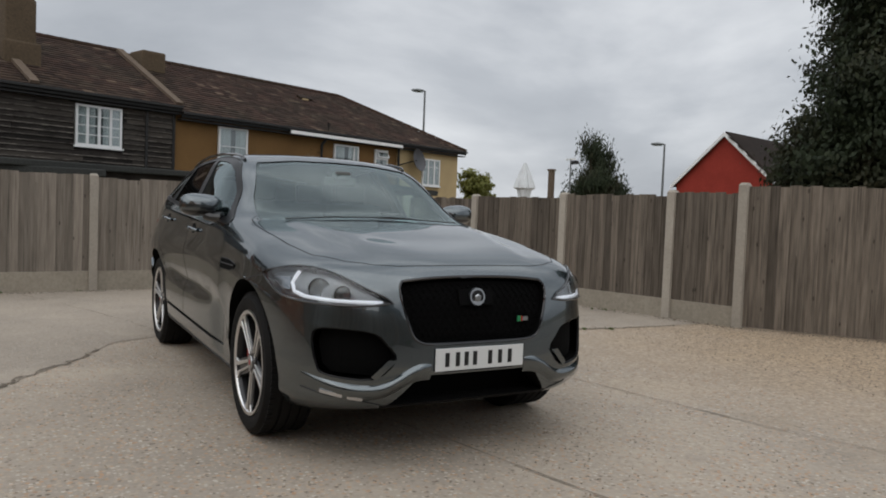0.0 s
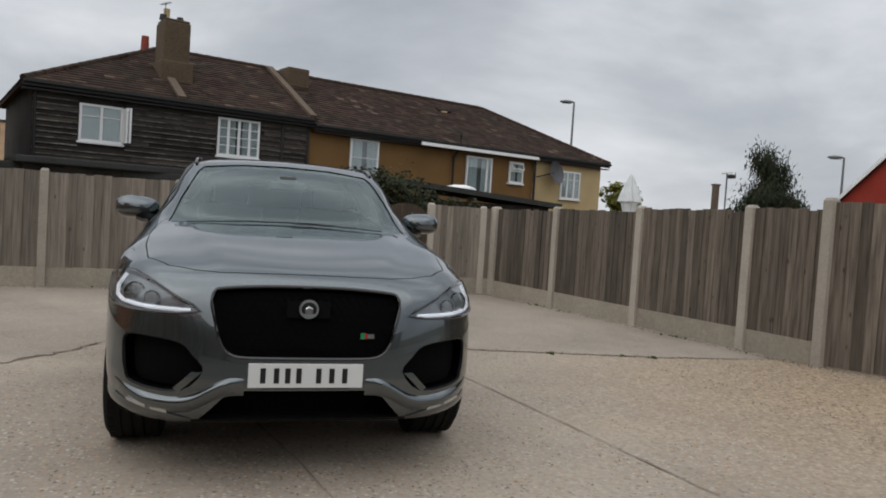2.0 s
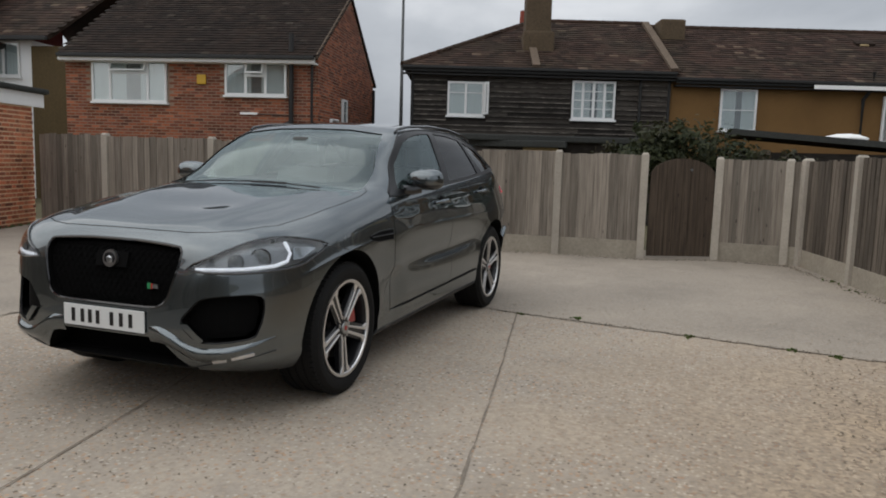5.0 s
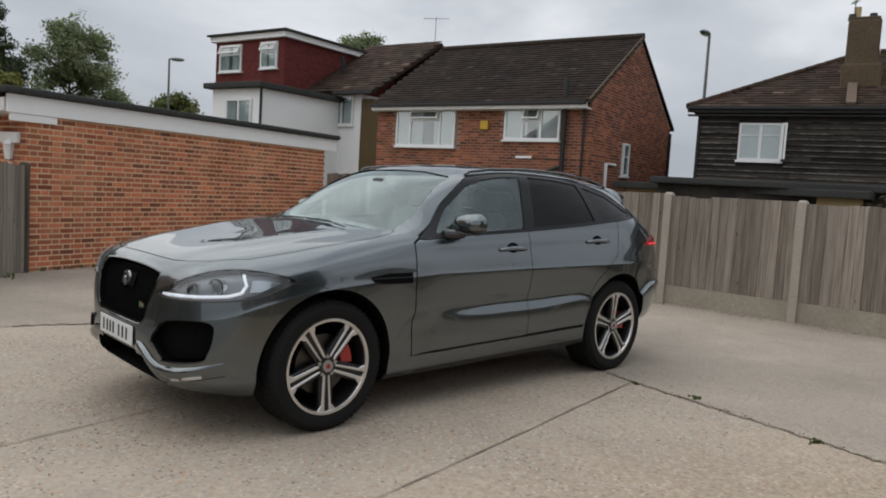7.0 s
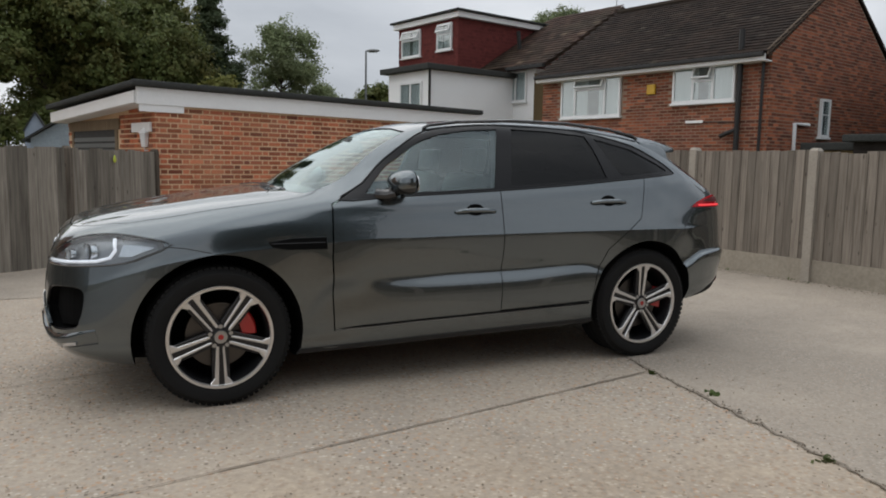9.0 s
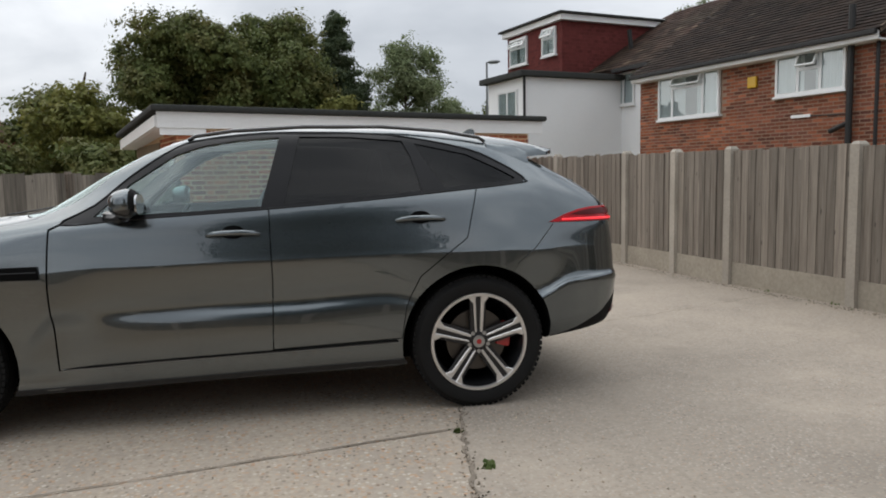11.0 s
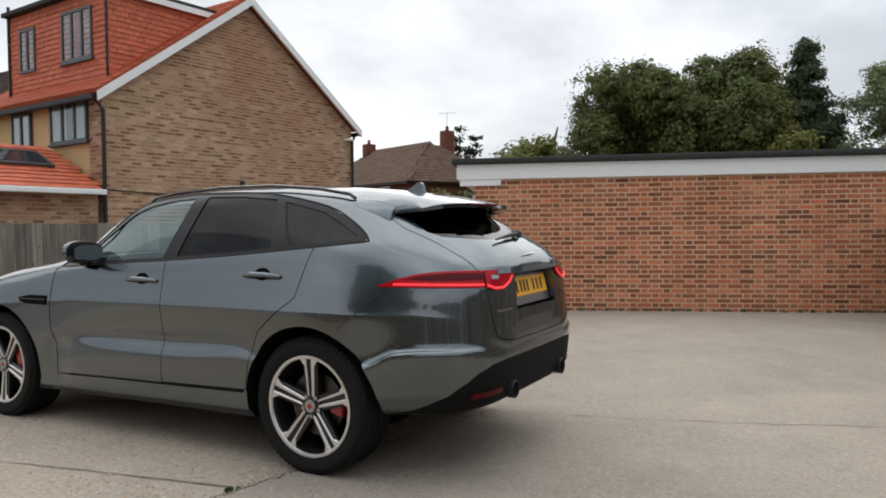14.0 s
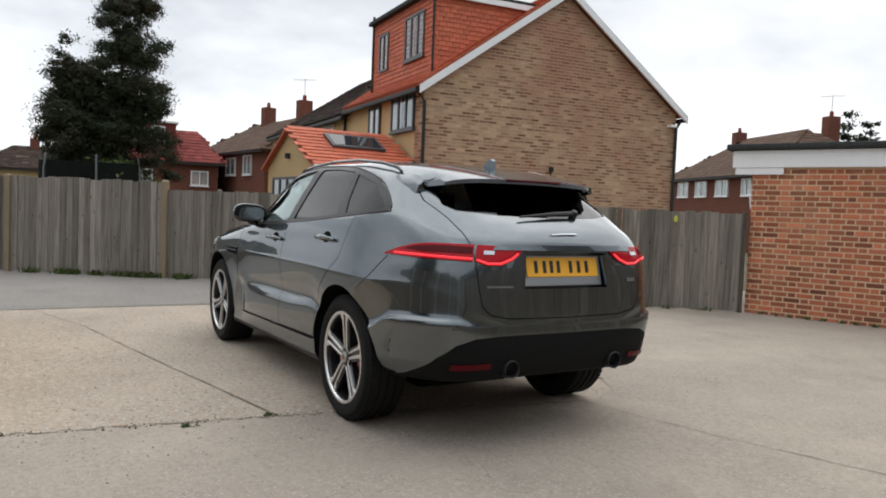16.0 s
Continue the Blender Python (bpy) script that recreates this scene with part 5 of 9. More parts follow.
    e0, e1, r0, r1 = Vector((-0.12, -0.2, XE - 0.02)), Vector((XW, -0.2, XE - 0.02)), Vector((-0.12, XL / 2, XR)), Vector((XW, XL / 2, XR))
    part("roof", poly_face([mx @ p for p in (e0, e1, r1, r0)], 0.06), "tile_orange", x)
    part("roof", poly_face([mx @ p for p in (Vector((XW, XL + 0.2, XE)), Vector((-0.12, XL + 0.2, XE)), r0, r1)], 0.06), "tile_orange", x)
    u = r0 - e0
    sf = slope_frame(mx @ e0, mx.to_3x3() @ Vector((1, 0, 0)), mx.to_3x3() @ u)
    tiled(sf, [(0, 0), (XW + 0.12, 0), (XW + 0.12, u.length), (0, u.length)], "tile_orange", x, 0.17, 0.24, 67)
    sk = part("skylight", box((0.7, 0.85, 0.03), (1.95, 1.5, 0.1), sf, 0.01), "grey_frame", x, "dark framed skylight")
    part("pane", box((0.77, 0.92, 0.1), (1.88, 1.43, 0.106), sf), plain("sky_glass", (0.03, 0.035, 0.04), 0.03), sk)
    part("gutter", box((-0.12, -0.3, XE - 0.1), (XW, -0.2, XE - 0.0), mx, 0.02), "white_paint", x)
    me = mx @ Matrix(((0, 1, 0, 0), (-1, 0, 0, XL), (0, 0, 1, 0), (0, 0, 0, 1)))
    window("window", me, 0.5, 0.9, 1.9, 1.0, (0.25, 0.25, 0.25, 0.25), x, frame_material="grey_frame")
    part("lamp", box((1.4, -0.1, 2.3), (1.5, 0, 2.42), me, 0.01), "black_pipe", x)


gable_house()


def next_house():
    """Joined to the gable house: the same shape a little lower, still under its old brown tiles."""
    h = thing("attached_house", "buff rendered house under old brown tiles, joined to the gable", "house", at=(13.5, -5.7, 0))
    o = Matrix.Translation((-13.5, 5.7, 0))
    m = o @ wall_frame((8.47, -5.22), (-0.098, -0.995))
    W, ZE, ZR, A, B = 7.1, 3.86, 6.2, 5.02, 14.5
    part("wall", prism([(0, -0.05), (W, -0.05), (W, ZE), (W / 2, ZR), (0, ZE)], m @ Matrix(((1, 0, 0, 0), (0, 0, 1, 0), (0, 1, 0, 0), (0, 0, 0, 1))), A, B), "render_buff", h)
    for sgn in (0, 1):
        e0, e1 = Vector((-0.25 if not sgn else W + 0.25, A, ZE - 0.06)), Vector((-0.25 if not sgn else W + 0.25, B + 0.1, ZE - 0.06))
        r0, r1 = Vector((W / 2, A, ZR + 0.1)), Vector((W / 2, B + 0.1, ZR + 0.1))
        part("roof", poly_face([m @ p for p in ((e0, r0, r1, e1) if sgn else (e0, e1, r1, r0))], 0.07), "tile_brown", h)
        if not sgn:
            u = r0 - e0
            tiled(slope_frame(m @ e1, m.to_3x3() @ Vector((0, -1, 0)), m.to_3x3() @ u), [(0, 0), (B - A + 0.1, 0), (B - A + 0.1, u.length), (0, u.length)], "tile_brown", h, 0.17, 0.24, 68, lift=0.075)
        part("gutter", box((e0.x - 0.06, A, ZE - 0.16), (e0.x + 0.06, B, ZE - 0.06), m, 0.02), "black_pipe", h)
    mn = m @ Matrix(((0, 1, 0, 0.0), (-1, 0, 0, B), (0, 0, 1, 0), (0, 0, 0, 1)))
    window("window", mn, B - A - 2.6, 2.95, 1.1, 0.78, (0.34, 0.33, 0.33), h)
    window("window", mn, B - A - 5.6, 2.95, 1.1, 0.78, (0.5, 0.5), h)
    pipe([m @ Vector((-0.05, A + 0.4, z)) for z in (3.8, 0.5)], 0.04, h)
    c = part("chimney", box((W / 2 - 0.3, A + 0.6, ZR - 0.3), (W / 2 + 0.3, A + 1.2, ZR + 0.55), m, 0.02), "brick_far", h, "red brick chimney")
    part("chimney_pot", cyl(m @ Vector((W / 2, A + 0.9, ZR + 0.55)), m @ Vector((W / 2, A + 0.9, ZR + 0.8)), 0.1, 0.08, 10), "pot", c)


next_house()


# ---- the garage ----
def garage():
    g = thing("garage", "flat-roofed red brick garage with a white fascia and felt roof", "garage", at=(1.24, -6.6, 0))
    o = Matrix.Translation((-1.24, 6.6, 0))
    a, b = Vector((1.24, -6.6)), Vector((-4.88, -8.75))
    m = o @ wall_frame(a, b - a)
    W, Z, D, FALL = (b - a).length, 2.09, 3.7, 0.05
    fall = Matrix(((1, 0, 0, 0), (0, 1, 0, 0), (0, -FALL, 1, 0), (0, 0, 0, 1)))
    side = Matrix(((0, 1, 0, 0), (-1, 0, 0, D), (0, 0, 1, 0), (0, 0, 0, 1)))
    ms = m @ fall
    part("wall", box((0, 0.0, -0.05), (W, D, Z + 0.1), ms), "mortar", g)
    near = lambda x, z: 1.0 < x < 4.2 and 0.3 < z < 1.9
    brick_face(m, [(0.0, -0.02), (W, -0.02), (W, Z), (0.0, Z)], [], "brick_red", "mortar", g, seed=71, pieces=True, piece_material="brick_red_o", pick=near, proud=0.006, bond=True)
    left, left_s = m @ side, ms @ side
    brick_face(left, [(0.0, -0.02), (D, -0.02), (D, Z), (0.0, Z - FALL * D)], [(0.2, -0.1, 2.3, 1.96)], "brick_red", "mortar", g, seed=72, proud=0.006, bond=True)
    part("fascia", box((-0.28, -0.06, Z + 0.01), (W + 0.3, -0.02, Z + 0.25), m, 0.004), "white_paint", g, "white painted fascia board")
    part("fascia_end", box((-0.24, -0.045, Z - 0.09), (0.42, -0.013, Z + 0.01), m, 0.004), "white_paint", g)
    part("fascia", box((0.0, -0.3, Z + 0.03), (D, -0.26, Z + 0.2), left_s, 0.004), "white_paint", g)
    part("soffit", box((-0.26, -0.02, Z + 0.02), (0, D - 0.02, Z + 0.05), ms), "white_paint", g)
    part("roof", box((-0.36, -0.14, Z + 0.25), (W + 0.36, D + 0.06, Z + 0.34), ms, 0.03), "felt", g, "dark felt roof edge")
    part("lintel", box((0.1, -0.03, 1.78), (2.4, 0.0, 1.95), left), "timber_post", g, "brown timber lintel")
    d = part("garage_door", box((0.3, -0.004, 0), (2.2, 0.0, 1.78), left), "black_pipe", g, "dark ribbed roller door")
    for k in range(16):
        part("slat", box((0.3, -0.016, 0.1 * k + 0.1), (2.2, -0.004, 0.1 * k + 0.165), left), "steel", d)
    # black strip painted in for the shade at the head of the doorway
    part("recess", box((0.26, -0.001, 1.70), (2.24, 0.03, 1.78), left), "black_pipe", g)
    for q in (0.2, 2.2):
        part("door_frame", box((q, -0.02, 0), (q + 0.1, 0.02, 1.78), left), "timber_post", g)
    part("bracket", box((2.95, -0.05, 1.72), (3.6, -0.01, 1.86), left), "white_paint", g)
    # coach lamp on the corner pier
    lp = thing("wall_lantern", "white coach lantern on the garage pier", "wall lamp", at=(1.32, -6.85, 1.5))
    bm = cyl((0.06, 0, 0), (0.06, 0, 0.2), 0.05, 0.075, 6)
    part("cage", bm, "white_paint", lp)
    part("cap", cyl((0.06, 0, 0.2), (0.06, 0, 0.28), 0.09, 0.01, 6), "white_paint", lp)
    part("arm", tube([(-0.05, 0, -0.05), (0.06, 0, -0.05), (0.06, 0, 0.0)], 0.012, 6), "white_paint", lp)


garage()


def garden_hut():
    """A narrow upright hut with a steep gable to the yard."""
    h = thing("garden_hut", "narrow pale blue wooden hut with a steep dark roof", "hut", "row of pale blue huts", at=(2.39, -17.0, 0))
    part("wall", box((-0.25, -0.8, 0), (0.25, 0.0, 1.98)), "pale_blue", h)
    gable = Matrix(((1, 0, 0, 0), (0, 0, -1, 0), (0, 1, 0, 0), (0, 0, 0, 1)))
    part("gable", prism([(-0.25, 1.98), (0.25, 1.98), (0.0, 2.42)], gable, 0.0, 0.8), "pale_blue", h)
    for k in range(6):
        part("board", box((-0.245 + 0.083 * k, 0.0, 0.05), (-0.17 + 0.083 * k, 0.012, 1.97)), "pale_blue", h)
    for s in (1, -1):
        slope = Matrix.Translation((0, 0, 2.46)) @ Matrix.Rotation(radians(60) * s, 4, "Y")
        part("roof", box((-0.01 if s > 0 else -0.56, -0.82, -0.015), (0.56 if s > 0 else 0.01, 0.05, 0.015), slope), "felt", h, "dark felt roof slope")
    part("window", box((-0.09, 0.012, 1.70), (0.09, 0.024, 1.90)), "black_pipe", h, "small dark window")
    return h


hut = garden_hut()
for k in (1, 2):
    copy_thing(hut, Matrix.Translation((2.39 + 0.53 * k, -17.0, 0)))


# ---- trees ----
def crown_mesh(name, lobes, count, size, material, seed, droop=0.0, flat=0.0, clump=0.26, per=42, fill=0.5):
    """Leaf sprays in clumps over lobes (x, y, z, rx, ry, rz), with an uneven edge and gaps between the clumps."""
    rng = np.random.RandomState(seed)
    vol = np.array([(l[3] * l[4] * l[5]) ** 0.67 for l in lobes])
    heads = max(8, count // per)
    count = heads * per
    L = np.array(lobes, float)[rng.choice(len(lobes), heads, p=vol / vol.sum())]
    d = rng.normal(size=(heads, 3))
    d /= np.linalg.norm(d, axis=1, keepdims=True)
    rad = 1.0 - fill * rng.random((heads, 1)) ** 1.4
    lump = np.array([noise.noise(Vector(v * 1.8 + p)) for v, p in zip(d, L[:, :3])])[:, None]
    c = L[:, :3] + d * L[:, 3:] * rad * (1.0 + 0.45 * lump)
    r = clump * (0.5 + rng.random((heads, 1)))
    spread = np.array((0.55, 0.55, 0.36 + 0.35 * droop))
    off = rng.normal(size=(heads, per, 3)) * spread
    p = (c[:, None] + off * r[:, None]).reshape(-1, 3)
    d = np.repeat(d, per, 0)
    n = d * 0.8 + off.reshape(-1, 3) * 0.5 + rng.normal(size=d.shape) * 0.5
    n[:, 2] += 0.35
    n /= np.linalg.norm(n, axis=1, keepdims=True)
    t = np.cross(n, rng.normal(size=n.shape))
    t[:, 2] -= droop
    t /= np.linalg.norm(t, axis=1, keepdims=True)
    b = np.cross(n, t)
    s = size * (0.55 + 0.9 * rng.random((count, 1)))
    w = 0.55 if not flat else flat
    q = np.stack([p - t * s, p + b * s * w - t * s * 0.1, p + t * s * 1.1 + n * s * 0.15, p - b * s * w + n * s * 0.1], 1)
    verts = q.reshape(-1, 3)
    me = bpy.data.meshes.new(name)
    k = np.arange(count) * 4
    me.from_pydata(verts.tolist(), [], np.stack([k, k + 1, k + 2, k + 3], 1).tolist())
    me.materials.append(M[material])
    me.update()
    return me


def tree(name, base, height, lobes, material, label, count=5000, size=0.16, trunk=0.25, limbs=7, seed=1, droop=0.0, flat=0.0, category="tree", clump=0.26, per=42, fill=0.5):
    """A tapered trunk with limbs into the lobes, and a crown of leaf sprays. Lobes are given from the tree's foot."""
    rng = random.Random(seed)
    t = thing(name, label, category, {"oak_tree": "oaks beyond the garage", "maple_tree": "maples beyond the garage", "ash_tree": "trees behind the roofs"}.get(name, ""), at=base)
    tops = sorted(lobes, key=lambda l: -l[2])
    top = tops[0]
    pts = [(0, 0, -0.1), (0.05, 0.03, height * 0.25), (top[0] * 0.4, top[1] * 0.4, height * 0.55), (top[0] * 0.9, top[1] * 0.9, height * 0.88)]
    bm = tube(pts, [trunk, trunk * 0.8, trunk * 0.5, trunk * 0.12], 10)
    for l in lobes[:limbs]:
        a = Vector((0, 0, max(0.3 * height, l[2] - 1.2 * l[5])))
        c = Vector((l[0], l[1], l[2]))
        mid = a.lerp(c, 0.5) + Vector((rng.uniform(-0.2, 0.2), rng.uniform(-0.2, 0.2), 0.1))
        tube([a, mid, c, c + (c - mid) * 0.5], [trunk * 0.4, trunk * 0.26, trunk * 0.14, trunk * 0.04], 6, bm)
    part("trunk", bm, "bark", t, smooth=True)
    c = new("crown", crown_mesh("crown", lobes, count, size, material, seed, droop, flat, clump, per, fill))
    c.parent = t
    return t


def ball_lobes(rng, n, spread, z0, z1, r0, r1):
    out = []
    for _ in range(n):
        a, q = rng.uniform(0, math.tau), math.sqrt(rng.random())
        z = rng.uniform(z0, z1)
        k = 1.0 - 0.55 * ((z - z0) / (z1 - z0)) ** 2
        r = rng.uniform(r0, r1)
        out.append((math.cos(a) * q * spread * k, math.sin(a) * q * spread * k, z, r, r, r * 0.8))
    return out


def cone_lobes(rng, height, width, tiers, low=0.8):
    """Drooping tiers of a conifer, ragged at the edge."""
    out = []
    for i in range(tiers):
        f = i / (tiers - 1)
        z = low + (height - low) * f
        r = width * (1 - f) ** 0.75 + 0.12
        n = max(3, int(9 * (1 - f) + 3))
        for k in range(n):
            a = k / n * math.tau + rng.uniform(-0.35, 0.35)
            q = r * rng.uniform(0.45, 1.0)
            s = max(0.22, r * rng.uniform(0.3, 0.5))
            out.append((math.cos(a) * q, math.sin(a) * q, z + rng.uniform(-0.2, 0.2), s, s, s * 0.62))
    return out


rg = random.Random(77)
# oaks and their neighbours beyond the garage
tree("oak_tree", (3.4, -27.0, 0), 8.0, ball_lobes(rg, 54, 3.5, 2.0, 7.5, 0.6, 1.3), "oak", "large round oak in full dark green leaf", 130000, 0.072, 0.4, 12, 1, clump=0.30, per=48, fill=0.6)
tree("oak_tree", (0.2, -27.8, 0), 8.2, ball_lobes(rg, 34, 2.3, 3.0, 7.8, 0.55, 1.2), "oak", "large oak in full dark green leaf", 84000, 0.072, 0.4, 12, 2, clump=0.28, per=48, fill=0.6)
def spire_lobes(rng, height, low, width, n):
    """Uneven boughs round a pointed stem."""
    out = []
    for _ in range(n):
        f = rng.random()
        z = low + (height - low) * f
        r = width * (1 - f) ** 0.62 + 0.05
        a, q = rng.uniform(0, math.tau), rng.uniform(0.25, 1.0)
        e = 0.16 + 0.34 * (1 - f)
        out.append((math.cos(a) * r * q, math.sin(a) * r * q, z, e, e, e * 0.6))
    return out


tree("fir_tree", (-2.55, -29.0, 0), 8.4, spire_lobes(rg, 8.6, 2.2, 1.75, 150), "fir", "dark pointed fir behind the oaks", 110000, 0.060, 0.16, 4, 3, clump=0.24, per=50, fill=0.8)
tree("fir_tree", (-0.75, -29.6, 0), 7.6, spire_lobes(rg, 7.9, 3.4, 1.5, 90), "fir", "smaller dark fir beside the oak", 60000, 0.060, 0.14, 4, 23, clump=0.22, per=50, fill=0.8)
tree("maple_tree", (-5.6, -28.8, 0), 7.2, ball_lobes(rg, 40, 2.2, 2.8, 6.9, 0.35, 0.8), "pale_leaf", "loose tree with pale green leaves", 30000, 0.058, 0.12, 26, 4, clump=0.30, per=34, fill=0.7)
tree("maple_tree", (-8.0, -30.0, 0), 5.0, ball_lobes(rg, 20, 1.4, 2.4, 4.8, 0.3, 0.6), "pale_leaf", "smaller tree with pale green leaves", 12000, 0.058, 0.12, 12, 5, clump=0.26, per=34, fill=0.7)
tree("sycamore_tree", (7.4, -24.6, 0), 4.8, ball_lobes(rg, 26, 1.7, 2.2, 4.7, 0.35, 0.8), "yellow_leaf", "yellowing tree behind the garage", 16000, 0.08, 0.14, 8, 6, clump=0.26)
tree("oak_tree", (8.8, -28.5, 0), 6.8, ball_lobes(rg, 26, 2.6, 0.8, 4.8, 0.8, 1.3), "oak", "broad low oak at the end of the row", 40000, 0.09, 0.3, 7, 17, clump=0.36)
tree("shrub", (-2.3, -25.6, 0), 4.6, ball_lobes(rg, 12, 0.8, 2.6, 4.4, 0.3, 0.55), "yellow_leaf", "yellow-green shrub top among the oaks", 6000, 0.075, 0.1, 3, 8, category="shrub", clump=0.2)
tree("ash_tree", (-20.3, -29.0, 0), 9.6, ball_lobes(rg, 24, 1.7, 7.0, 9.5, 0.3, 0.75), "pale_leaf", "light green tree top behind the roofs", 18000, 0.065, 0.14, 12, 10, clump=0.26, per=34, fill=0.7)
tree("ash_tree", (-10.9, -31.0, 0), 5.4, ball_lobes(rg, 14, 1.0, 3.4, 5.3, 0.3, 0.6), "oak", "small dark tree far behind the roofs", 6000, 0.09, 0.12, 7, 11, clump=0.24)
# the big conifer behind the tall fence
def cypress_lobes(rng):
    """The cypress to above the eye's reach: ragged outer sprays over a dense dark heart."""
    out = [l for l in cone_lobes(rng, 12.5, 2.08, 40, 1.0) if l[2] < 7.2]
    for i in range(16):
        z = 0.9 + 0.42 * i
        r = 1.8 * (1 - (z - 1) / 11.5) ** 0.75
        for k in range(5):
            a = k * 1.257 + i
            out.append((math.cos(a) * r * 0.45, math.sin(a) * r * 0.45, z, r * 0.5, r * 0.5, 0.4))
    return out


tree("conifer_tree", (-0.75, 10.45, 0), 10.5, cypress_lobes(rg), "conifer", "tall dark cypress with drooping feathery branches", 300000, 0.046, 0.3, 4, 12, 0.9, clump=0.19, per=60, fill=0.6)
# willow, parasol neighbours and hedges in the distance
tree("willow_tree", (-26.0, 25.6, 0), 6.0, ball_lobes(rg, 20, 1.6, 2.2, 5.5, 0.45, 0.8), "conifer", "dark willow with long hanging branches", 22000, 0.11, 0.2, 6, 13, 1.8, 0.3, clump=0.3, per=50)
tree("elder_tree", (-21.0, 15.0, 0), 3.4, ball_lobes(rg, 10, 0.9, 1.6, 3.0, 0.4, 0.6), "yellow_leaf", "pale green tree beside the terrace end", 5000, 0.08, 0.12, 5, 14, clump=0.2)
# the cedar over the lane fence
def cedar_lobes(rng):
    """A tall ragged stem of layered boughs, a dense lower mass beside it and one thin outlying top."""
    out = []
    for _ in range(150):
        f = rng.random()
        z = 1.7 + 4.5 * f
        r = 0.84 * min(1.0, (1.02 - f) / 0.45) + 0.04
        a, q = rng.uniform(0, math.tau), rng.random() ** 0.6
        out.append((math.cos(a) * r * q, -0.30 + math.sin(a) * r * q, z + 0.1 * q, 0.27, 0.27, 0.12))
    for _ in range(110):
        a, q, f = rng.uniform(0, math.tau), rng.random() ** 0.6, rng.random()
        r = 0.70 * math.sin(math.pi * (0.18 + 0.76 * f))
        out.append((math.cos(a) * r * q, 0.72 + math.sin(a) * r * q, 1.7 + 2.2 * f, 0.24, 0.24, 0.15))
    for _ in range(90):
        a, q, f = rng.uniform(0, math.tau), rng.random() ** 0.6, rng.random()
        out.append((math.cos(a) * 0.6 * q, 0.22 + math.sin(a) * 0.6 * q, 1.7 + 2.1 * f, 0.26, 0.26, 0.14))
    for _ in range(16):
        f = rng.random()
        out.append((rng.uniform(-0.2, 0.2), 0.95 + rng.uniform(-0.32, 0.32) * (1.1 - f), 3.7 + 0.85 * f, 0.15, 0.15, 0.08))
    return out


tree("cedar_tree", (11.4, 0.6, 0), 6.2, cedar_lobes(rg), "conifer", "dark ragged cedar standing over the fence", 210000, 0.036, 0.09, 14, 15, 0.1, 0.28, clump=0.13, per=60, fill=0.8)
tree("laurel_hedge", (10.7, 0.7, 0), 2.3, ball_lobes(rg, 14, 0.8, 0.8, 1.85, 0.35, 0.5), "grass", "bright green hedge behind the lane fence", 6000, 0.055, 0.05, 3, 16, category="hedge", clump=0.16)
# ivy and elder hanging over the arched gate
tree("ivy_bush", (-7.7, 2.4, 0), 2.3, [(0.1, -0.9, 1.35, 0.6, 0.6, 0.5), (0, -0.2, 1.6, 0.6, 0.7, 0.55), (-0.1, 0.5, 1.45, 0.5, 0.7, 0.45), (0.2, 1.1, 1.3, 0.5, 0.6, 0.4), (-0.3, -0.5, 1.75, 0.4, 0.4, 0.4), (0.2, 1.7, 1.15, 0.4, 0.5, 0.35), (-0.2, 0.2, 1.0, 0.6, 1.0, 0.6)], "ivy", "tangled dark ivy bush over the gate", 15000, 0.04, 0.05, 9, 17, category="bush", clump=0.16, per=30)


# ---- street lamps and other distant things ----
def street_lamp(base, h, heading, label):
    s = thing("street_lamp", label, "street lamp", "street lamps", at=base)
    part("pole", tube([(0, 0, 0), (0, 0, h * 0.3), (0, 0, h)], [0.075, 0.06, 0.04], 10), "steel", s, smooth=True)
    d = Vector((math.cos(heading), math.sin(heading), 0))
    part("arm", tube([(0, 0, h - 0.02), d * 0.25 + Vector((0, 0, h + 0.02))], 0.03, 8), "steel", s, smooth=True)
    bm = bmesh.new()
    bmesh.ops.create_uvsphere(bm, u_segments=14, v_segments=8, radius=1.0)
    bmesh.ops.transform(bm, matrix=Matrix.Translation(d * 0.32 + Vector((0, 0, h))) @ Matrix.Rotation(heading, 4, "Z") @ Matrix.Diagonal((0.30, 0.12, 0.075, 1)), verts=bm.verts[:])
    head = part("head", bm, "steel", s, "grey lamp head", smooth=True)
    part("lens", box((0.1, -0.07, -0.085), (0.5, 0.07, -0.055), Matrix.Translation((0, 0, h)) @ Matrix.Rotation(heading, 4, "Z"), 0.01), "pane", head)


street_lamp((-16.66, -6.67, 0), 6.4, 0.1, "tall grey street lamp seen end-on between the houses")
street_lamp((-23.45, 13.47, 0), 6.6, -1.9, "grey street lamp behind the terrace roof")
street_lamp((-18.6, 23.2, 0), 4.75, -2.2, "grey street lamp beyond the fence")
street_lamp((-8.83, -26.6, 0), 6.18, 2.6, "distant grey street lamp beside the white house")


